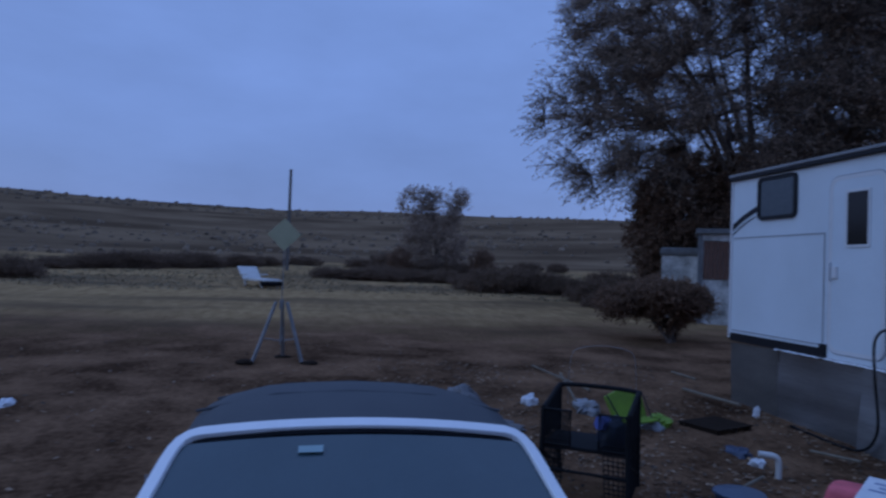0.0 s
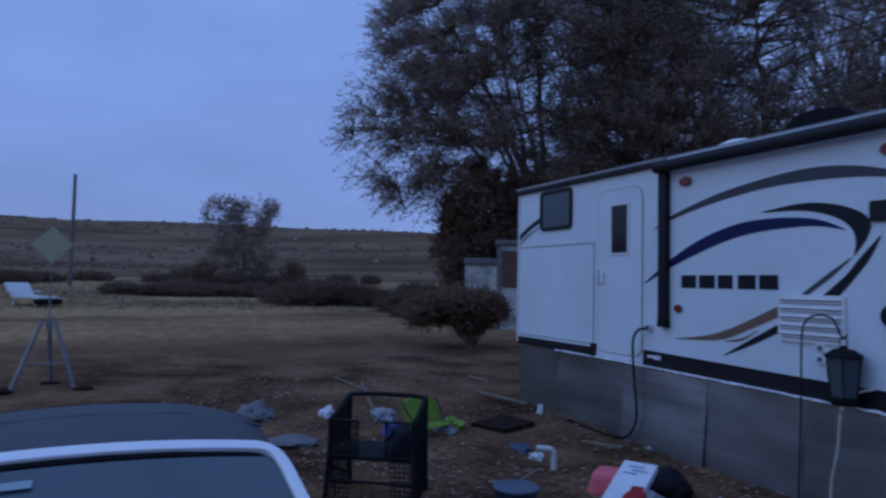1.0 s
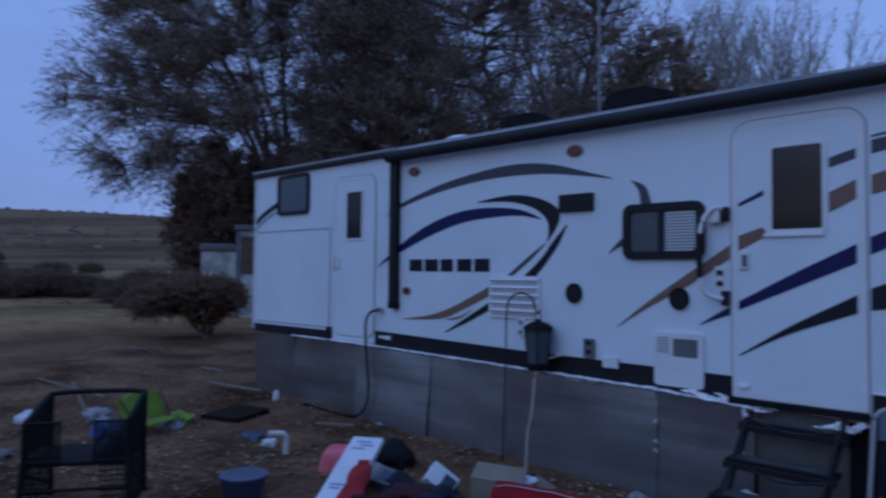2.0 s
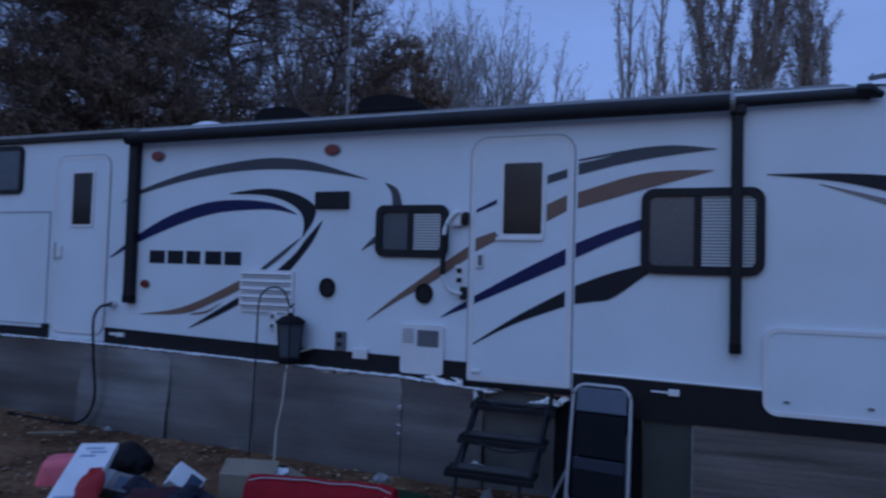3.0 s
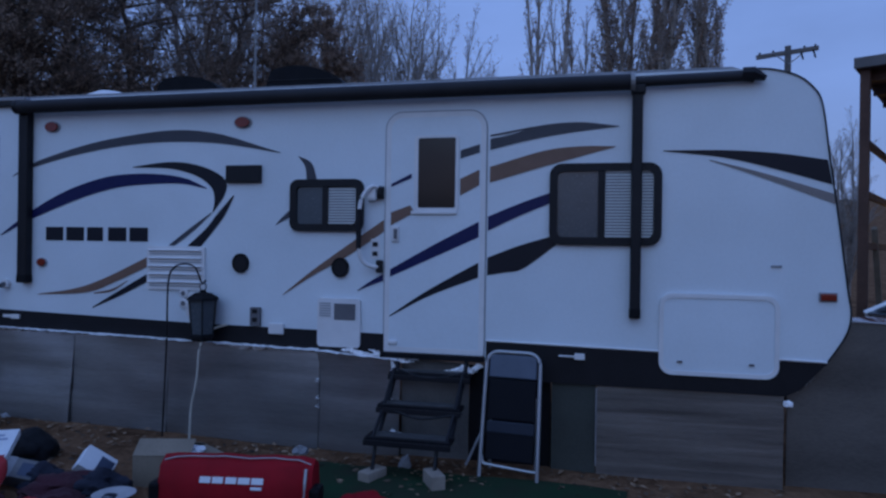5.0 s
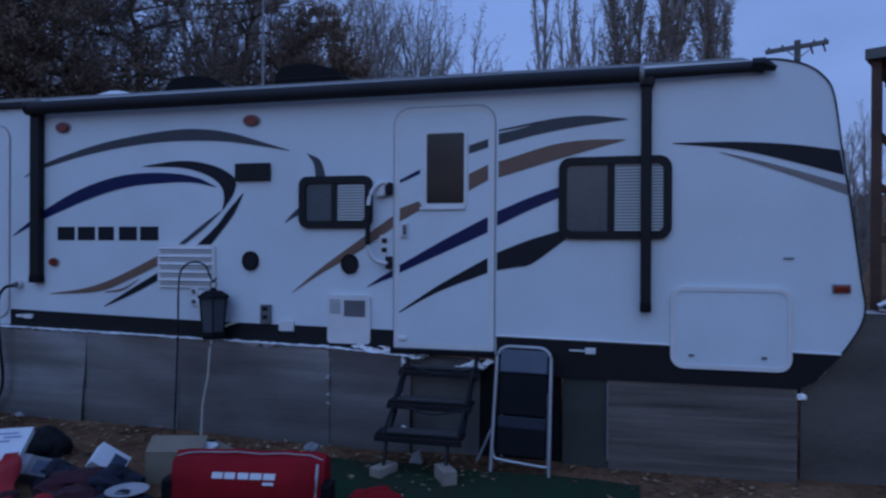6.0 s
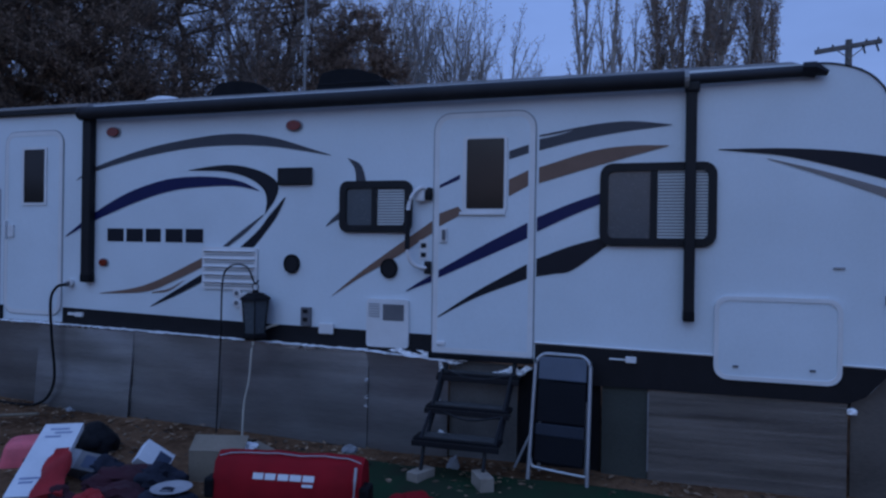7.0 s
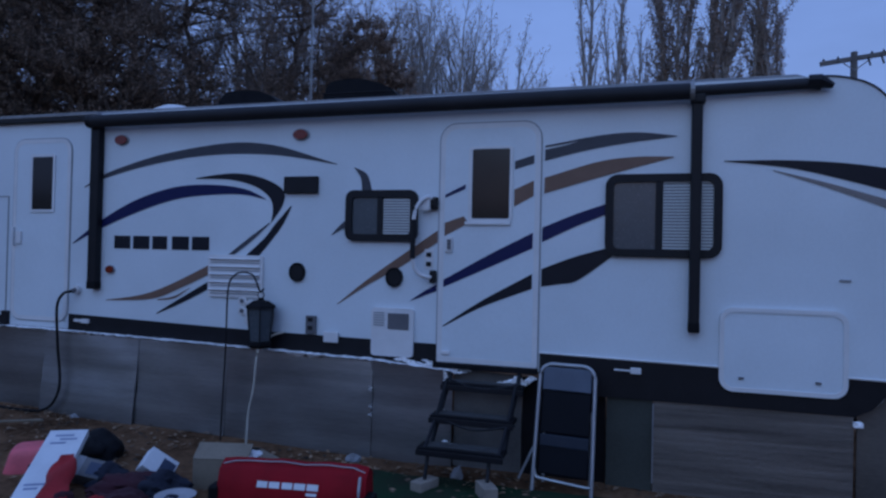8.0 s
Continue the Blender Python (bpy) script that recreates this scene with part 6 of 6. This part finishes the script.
def build_carport():
    c = thing("carport", (0, 0, 0), "open red-brown timber carport with side rails", "carport")
    a, b = Vector((3.12, 3.46, 0)), Vector((6.37, 9.69, 0))
    u = (b - a).normalized()
    side = Vector((u.y, -u.x, 0))
    ang = math.atan2(u.y, u.x)
    posts = [a, a + u * 3.62, a + u * 7.05]
    for k, p in enumerate(posts):
        m = Matrix.Translation(p) @ Matrix.Rotation(ang, 4, "Z")
        part("post", box((-0.05, -0.05, -0.1), (0.05, 0.05, 3.775), 0.008, None, m), WOOD_RED, c)
        m = Matrix.Translation(p + side * 4.2) @ Matrix.Rotation(ang, 4, "Z")
        part("post", box((-0.05, -0.05, -0.1), (0.05, 0.05, 3.775), 0.008, None, m), WOOD_RED, c)
    m = Matrix.Translation(a) @ Matrix.Rotation(ang, 4, "Z")
    part("roof", box((-0.08, -4.6, 3.78), (7.4, 0.10, 3.88), 0.01, None, m), WOOD_RED, c, "dark timber roof seen from below")
    for k in range(9):
        part("rafter", box((0.1 + 0.85 * k, -4.4, 3.66), (0.18 + 0.85 * k, 0.05, 3.776), 0.0, None, m), WOOD_RED, c)
    part("fascia", box((-0.13, -4.6, 3.775), (-0.082, 0.10, 3.895), 0.005, None, m), WOOD_POLE, c, "grey front fascia board")
    for z in (1.75, 2.35, 2.95):
        part("rail", box((0.0, -0.025, z - 0.042), (7.05, 0.025, z + 0.042), 0.006, None, m), WOOD_RED, c)
    part("brace", box((-0.04, -0.03, -1.0), (0.04, 0.03, 1.0), 0.004, None, Matrix.Translation(a + u * 1.3 + Vector((0, 0, 1.1))) @ Matrix.Rotation(ang, 4, "Z") @ Matrix.Rotation(radians(-28), 4, "Y")), WOOD_PALE, c, "pale leaning board")
    part("back_wall", box((7.15, -4.5, -0.1), (7.25, 0.1, 1.95), 0.0, None, m), WOOD_RED, c)
    lamp = thing("flood_lamp", (4.80, 6.42, 2.09), "small warm yellow floodlight, switched on", "lamp", turn=-28)
    part("housing", box((-0.18, -0.02, -0.09), (0.18, 0.10, 0.10), 0.01), BLACK_ROUGH, lamp)
    part("lens", box((-0.135, -0.035, -0.06), (0.135, -0.021, 0.07), 0.006), LAMP_GLOW, lamp, "glowing yellow lens")
    part("bracket", tube([(0, 0.10, 0.0), (0.0, 0.22, 0.02)], 0.02, 6), BLACK, lamp)
    li = bpy.data.lights.new("flood_lamp_light", "POINT")
    li.energy, li.color, li.shadow_soft_size = 12, (1.0, 0.62, 0.25), 0.08
    new("flood_lamp_light", li).location = (4.74, 6.28, 2.10)


build_sign()
build_lounger()
build_patio_chair()
build_poles()
build_sheds()
build_carport()


# ---- loose things on the dirt ----
def build_duffel():
    x, y = -1.97, -1.38
    d = thing("duffel_bag", (x, y, land_height(x, y)), "long red nylon bag with white piping and black handles", "bag", turn=9)
    rows = []
    for k in range(13):
        u = -1 + k / 6
        s = (1 - 0.35 * abs(u) ** 6)
        dip = 0.022 * noise.noise((u * 3, 1, 2))
        ring_ = [(-0.15, 0.01), (-0.17, 0.07), (-0.155, 0.19), (-0.11, 0.275 + dip), (0.0, 0.315 + dip), (0.11, 0.28 + dip), (0.15, 0.18), (0.155, 0.06), (0.13, 0.01)]
        rows.append([(0.465 * u, yy * s, 1.2 * zz * (0.9 + 0.1 * s)) for yy, zz in ring_])
    part("body", loft(rows), RED_BAG, d, "red nylon sides", True)
    part("piping", tube([(0.45 * (-1 + k / 6), -0.045, 0.373 + 0.022 * noise.noise(((-1 + k / 6) * 3, 1, 2)) - 0.03 * abs(-1 + k / 6) ** 6) for k in range(13)], 0.0045, 5), WHITE_PIPING, d, "white piping")
    for s in (-1, 1):
        part("end_handle", box((s * 0.485 - 0.035, -0.12, 0.10), (s * 0.485 + 0.035, 0.0, 0.225), 0.022), BLACK_BAG, d, "black end handle")
    part("end_trim", tube([(0.43, -0.165, 0.04), (0.435, -0.165, 0.13), (0.435, -0.135, 0.26), (0.43, -0.09, 0.33)], 0.009, 6), WHITE_PIPING, d, "white end trim")
    # lettering as plain bars on the sloping side
    def bar(x0, x1, z0, z1):
        bm = bmesh.new()
        for out in (0.0, 0.003):
            bm.faces.new([bm.verts.new((x, -0.158 + (z - 0.228) * 0.44 - out, z)) for x, z in ((x0, z0), (x1, z0), (x1, z1), (x0, z1))])
        return bm
    for a, b in ((-0.19, -0.125), (-0.115, -0.05), (-0.035, 0.03), (0.04, 0.11), (0.12, 0.19)):
        part("letter_block", bar(a, b, 0.25, 0.282), PAPER, d)
    part("letter_block", bar(0.12, 0.185, 0.222, 0.236), PAPER, d)


def crate_box(name, at, size, turn, material, label, category, flaps=True, tilt=0):
    b = thing(name, at, label, category, turn=turn)
    w, d, h = size
    t = 0.006
    for n, p, q in (("side", (-w, -d, 0), (w, -d + t, h)), ("side", (-w, d - t, 0), (w, d, h)), ("side", (-w, -d + t, 0), (-w + t, d - t, h)), ("side", (w - t, -d + t, 0), (w, d - t, h)), ("bottom", (-w, -d, -0.004), (w, d, 0.0))):
        part(n, box(p, q), material, b)
    if flaps:
        for s, a in ((-1, 35), (1, -18)):
            m = Matrix.Translation((0, s * d, h)) @ Matrix.Rotation(radians(a), 4, "X")
            part("flap", box((-w, 0 if s < 0 else -d * 0.95, 0), (w, d * 0.95 if s < 0 else 0, t), 0.0, None, m), material, b)
        m = Matrix.Translation((w, 0, h)) @ Matrix.Rotation(radians(25), 4, "Y")
        part("flap", box((0, -d, -t), (w * 0.8, d, 0), 0.0, None, m), material, b)
    return b


def build_clutter():
    g = land_height
    build_duffel()
    crate_box("cardboard_box", (-2.73, -0.985, g(-2.73, -0.985)), (0.19, 0.15, 0.205), 14, CARDBOARD, "open brown cardboard box with folded-out flaps", "box")
    solid("paper_wad", heap((0.11, 0.08, 0.05), 70, 0.5), PAPER, "crumpled white paper in the open box", "paper", at=(-2.61, -0.97, g(-2.7, -1.0) + 0.185))
    # white carton lying aslant over the pile
    w = thing("white_carton", (-3.53, -1.86, g(-3.53, -1.86)), "long white printed carton propped on a rubbish heap", "carton", turn=30)
    rake = Matrix.Rotation(radians(19), 4, "X")
    part("carton", box((-0.125, 0.0, 0.0), (0.125, 0.78, 0.05), 0.004, None, rake), PAPER, w)
    for a, b, q in ((-0.07, 0.05, 0.70), (-0.03, 0.08, 0.655), (-0.08, 0.02, 0.61), (-0.09, 0.05, 0.16), (-0.08, 0.0, 0.12)):
        part("print_bar", box((a, q, 0.0505), (b, q + 0.02, 0.052), 0.0, None, rake), PRINT, w)
    piles = [((-3.37, -1.78), (0.10, 0.09, 0.08), 72, WINE_CLOTH, "crumpled wine-red blanket on the dirt", "blanket"),
             ((-3.96, -0.90), (0.18, 0.17, 0.17), 74, BLACK_BAG, "full black bin liner slumped on the dirt", "bag"),
             ((-3.20, -1.42), (0.24, 0.19, 0.10), 76, WINE_CLOTH, "bunched wine-red blanket on the dirt", "blanket"),
             ((-2.98, -1.36), (0.17, 0.15, 0.12), 77, NAVY_CLOTH, "bunched navy blue blanket on the dirt", "blanket"),
             ((-3.02, -1.66), (0.22, 0.15, 0.10), 78, WINE_CLOTH, "dark red blanket spread on the dirt", "blanket"),
             ((-3.10, -1.80), (0.10, 0.10, 0.10), 79, RED_CLOTH, "small bright red blanket", "blanket"),
             ((-3.48, -1.30), (0.15, 0.13, 0.10), 80, NAVY_CLOTH, "dark blue blanket under the carton", "blanket"),
             ((-1.30, -1.02), (0.17, 0.11, 0.06), 81, RED_BAG, "red and white bundle on the green carpet", "bag"),
             ((-7.53, -3.45), (0.27, 0.20, 0.12), 82, GREY_DULL, "pale grey tarp heaped on the dirt", "tarp"),
             ((-7.3, -2.70), (0.08, 0.08, 0.10), 83, PAPER, "crumpled white plastic bag", "bag"),
             ((-6.3, -3.35), (0.22, 0.30, 0.045), 84, GREY_DULL, "flattened grey plastic sheeting on the dirt", "tarp"),
             ((-6.95, -2.15), (0.17, 0.13, 0.11), 85, GREY_JUNK, "crumpled pale plastic heap", "plastic"),
             ((-6.42, -1.55), (0.13, 0.10, 0.09), 86, LIME, "scrap of lime green plastic", "plastic"),
             ((-6.30, -1.72), (0.12, 0.10, 0.07), 87, GREY_JUNK, "scrap of white plastic", "plastic"),
             ((-5.45, -1.30), (0.14, 0.08, 0.06), 88, BLUE_TUB, "small blue rag on the dirt", "cloth"),
             ((-5.15, -1.33), (0.06, 0.06, 0.06), 89, PAPER, "small white plastic fitting", "plastic"),
             ((-2.15, -0.14), (0.06, 0.05, 0.05), 90, GREY_JUNK, "crumpled grey plastic scrap by the skirting", "plastic"),
             ((-6.72, -0.24), (0.032, 0.032, 0.10), 91, PAPER, "white plastic scrap by the skirting", "plastic"),
             ((-5.05, -0.08), (0.06, 0.03, 0.03), 92, GREY_JUNK, "crumpled foil scrap by the skirting", "foil"),
             ((-1.25, -0.25), (0.04, 0.04, 0.07), 93, GREY_JUNK, "crumpled grey plastic scrap behind the steps", "plastic"),
             ((-7.23, -8.12), (0.12, 0.07, 0.06), 94, PAPER, "white plastic scrap lying in the dirt", "plastic")]
    for (x, y), s, seed, m, lab, cat in piles:
        solid(cat.replace(" ", "_"), heap(s, seed, 0.25 if m in (PINK, BLACK_BAG) else 0.4 if m == RED_CLOTH else 0.6, 2.3), m, lab, cat, at=(x, y, g(x, y) - 0.02), smooth=True)
    # upturned pink basin with a dark hole broken in its side
    q = thing("plastic_basin", (-4.17, -1.22, g(-4.17, -1.22) - 0.01), "bright pink plastic basin lying upside down on dirt", "basin", turn=38)
    q.scale = (1.15, 1.15, 1.15)
    rows = []
    for z, k in ((0.0, 1.0), (0.012, 1.0), (0.05, 0.94), (0.11, 0.86), (0.138, 0.80), (0.148, 0.70)):
        rows.append([(x * k, y * k, z) for x, y in rounded(-0.19, 0.19, -0.135, 0.135, 0.06)])
    part("shell", loft(rows), PINK, q, "", True)
    part("hole", slab(rounded(-0.045, 0.03, 0.012, 0.065, 0.02), -0.134, -0.124), BLACK_BAG, q, "dark broken hole")
    # red cloth laid down the carton's edge
    bm = bmesh.new()
    made = []
    for i in range(15):
        u = i / 14
        half = 0.068 + 0.010 * math.sin(11 * u + 0.5) + 0.02 * (1 - u) - 0.02 * (u > 0.9)
        mid = 0.080 + 0.045 * (1 - u)
        made.append([(mid + half * math.cos(a), -0.04 + 0.48 * u + 0.03 * math.cos(a) * u, 0.056 + (0.030 + 0.012 * noise.noise((u * 4, a, 3))) * max(-0.3, math.sin(a)) + 0.012 * math.sin(9 * u + 2 * a)) for a in (2 * math.pi * k / 14 for k in range(14))])
    red = solid("shirt", loft(made, bm), RED_CLOTH, "bright red shirt draped down the white carton", "clothing", smooth=True)
    red.matrix_basis = w.matrix_basis @ rake
    # small grey printed box
    b = thing("grey_box", (-3.57, -1.36, g(-3.57, -1.36) + 0.07), "small grey cardboard box with dark print, tipped over", "box")
    b.matrix_basis = pose(-3.57, -1.36, g(-3.57, -1.36) + 0.075, 34, 16, 28)
    part("carton", box((-0.12, -0.075, -0.05), (0.12, 0.075, 0.05), 0.004), GREY_DULL, b)
    part("print_bar", box((-0.02, -0.055, 0.0505), (0.09, 0.045, 0.052)), BLUE_TUB, b)
    part("lid", box((-0.122, -0.077, 0.030), (-0.06, 0.077, 0.0515), 0.002), GREY_JUNK, b)
    # box with photographs printed on it
    p = thing("printed_packet", (-3.24, -1.12, g(-3.24, -1.12) + 0.06), "small blue and white printed packet", "packet", turn=52)
    p.matrix_basis = pose(-3.24, -1.12, g(-3.24, -1.12) + 0.07, 18, 38, 40)
    part("packet", box((-0.11, -0.08, 0), (0.11, 0.08, 0.10), 0.004, None, Matrix.Rotation(radians(30), 4, "X")), PAPER, p)
    part("print_bar", box((-0.02, -0.083, 0.03), (0.08, -0.0805, 0.09), 0.0, None, Matrix.Rotation(radians(30), 4, "X")), PRINT, p)
    part("print_bar", box((0.0, -0.06, 0.1005), (0.10, 0.05, 0.102), 0.0, None, Matrix.Rotation(radians(30), 4, "X")), BLUE_TUB, p)
    solid("blanket", heap((0.14, 0.12, 0.10), 95, 0.5), NAVY_CLOTH, "dark blue blanket under the printed packet", "blanket", at=(-3.24, -1.12, g(-3.24, -1.12) - 0.03))
    # plate
    solid("plate", turned([(0.07, 0), (0.115, 0.018), (0.125, 0.024), (0.112, 0.022), (0.07, 0.008)], 24), WHITE_PIPING, "grubby white plate on the clothes heap", "plate", at=(-2.70, -1.57, g(-2.7, -1.6) + 0.095))
    solid("blanket", heap((0.2, 0.16, 0.10), 96, 0.4), NAVY_CLOTH, "dark blue blanket under the plate", "blanket", at=(-2.72, -1.62, g(-2.7, -1.6) - 0.02))
    # blue tub with a stick
    t = thing("plastic_tub", (-4.08, -2.22, g(-4.1, -2.2)), "low dark blue plastic tub with a lid", "tub")
    part("bowl", turned([(0.12, 0.0), (0.16, 0.15), (0.172, 0.155), (0.172, 0.165), (0.15, 0.165), (0.115, 0.02), (0.02, 0.015)], 20), BLUE_TUB, t, "", True)
    part("lid", turned([(0.165, 0.158), (0.168, 0.172), (0.12, 0.186), (0.02, 0.190)], 20), CHAIR_BLUE, t, "blue-grey lid", True)
    solid("stick", tube([(-4.16, -2.16, g(-4.1, -2.1) + 0.17), (-4.42, -1.80, g(-4.4, -1.8) + 0.16)], 0.012, 6), WOOD_PALE, "pale broken stick on the dirt", "stick")
    z = g(-4.84, -1.36)
    pipe = [(-4.84, -1.36, z - 0.04), (-4.84, -1.36, z + 0.13)] + [(-4.84 - 0.02 * (1 - math.cos(radians(a))), -1.36 - 0.05 * (1 - math.cos(radians(a))), z + 0.13 + 0.05 * math.sin(radians(a))) for a in (30, 60, 90)] + [(-4.90, -1.50, z + 0.185)]
    solid("pipe_elbow", tube(pipe, 0.026, 10), PVC, "white plastic pipe elbow standing up from the dirt", "pipe", smooth=True)
    for x0, y0, x1, y1, r, lab in ((-9.6, -1.95, -7.6, -1.85, 0.022, "long pale stick on the dirt"), (-8.9, -1.75, -7.0, -2.25, 0.026, "broken pale lath behind the patio chair"), (-8.0, -0.4, -6.9, -0.32, 0.03, "pale stick by the skirting"), (-9.2, 0.1, -8.3, -0.05, 0.025, "pale stick on the ground"), (-5.4, -0.62, -4.9, -0.55, 0.02, "short pale stick near the skirting")):
        solid("stick", tube([(x0, y0, g(x0, y0) + 0.04), (x1, y1, g(x1, y1) + 0.10)], 0.65 * r, 6), WOOD_PALE, lab, "stick")
    # lime green sheet hung over a folded frame, and dark pallet boards
    l = thing("camp_chair", (-6.26, -1.93, g(-6.26, -1.93)), "lime green folding camp chair standing open", "chair", turn=24)
    rows = [[(-0.02 - 0.12 * w, u * (0.27 - 0.04 * (1 - w)), 0.10 + 0.24 * w + 0.04 * math.cos(u * 2.2)) for w in (0, 0.35, 0.7, 1)] for u in np.linspace(-1, 1, 9)]
    bm = bmesh.new()
    gr = [[bm.verts.new(q) for q in r] for r in rows]
    for a, b in zip(gr, gr[1:]):
        for k in range(3):
            bm.faces.new((a[k], a[k + 1], b[k + 1], b[k]))
    ext = bmesh.ops.extrude_face_region(bm, geom=list(bm.faces))["geom"]
    bmesh.ops.translate(bm, vec=(-0.02, 0, 0.0), verts=[q for q in ext if isinstance(q, bmesh.types.BMVert)])
    part("back_fabric", bm, LIME, l, "lime green fabric")
    part("seat_fabric", box((-0.02, -0.20, 0.09), (0.16, 0.20, 0.11), 0.01), LIME, l)
    for y in (-0.26, 0.26):
        part("leg", tube([(0.12, y * 0.8, 0.0), (-0.13, y, 0.34)], 0.007, 6), BLACK, l)
        part("leg", tube([(-0.15, y, 0.0), (0.16, y * 0.8, 0.11)], 0.007, 6), BLACK, l)
    pal = thing("pallet", (-6.35, -0.98, g(-6.35, -1.0)), "dark rotting wooden pallet lying on the dirt", "pallet", turn=22)
    pal.scale = (0.8, 0.7, 0.8)
    for k in range(6):
        part("board", box((-0.28 + 0.10 * k, -0.42, 0.040), (-0.190 + 0.10 * k, 0.42, 0.056), 0.003), WOOD_DARK, pal)
    for y in (-0.40, 0.0, 0.33):
        part("bearer", box((-0.28, y, -0.02), (0.30, y + 0.06, 0.040), 0.004), WOOD_DARK, pal)
    # yellow lid, coiled hose
    solid("yellow_tray", box((-0.12, -0.06, 0), (0.12, 0.06, 0.05), 0.015), YELLOW, "dull yellow plastic tray lying on the dirt", "tray", at=(-4.62, -3.62, g(-4.6, -3.6)), turn=60)
    hoop = glide([(-7.35, -2.22, g(-7.3, -2.2) - 0.03), (-7.33, -2.21, 0.62), (-7.30, -2.14, 0.78), (-7.22, -1.85, 0.83), (-7.12, -1.58, 0.78), (-7.10, -1.51, 0.62), (-7.10, -1.50, g(-7.1, -1.5) - 0.03)], 6)
    solid("wire_hoop", tube(hoop, 0.003, 6), STEEL, "thin grey wire hoop stuck upright in the dirt", "hoop", smooth=True)


build_clutter()
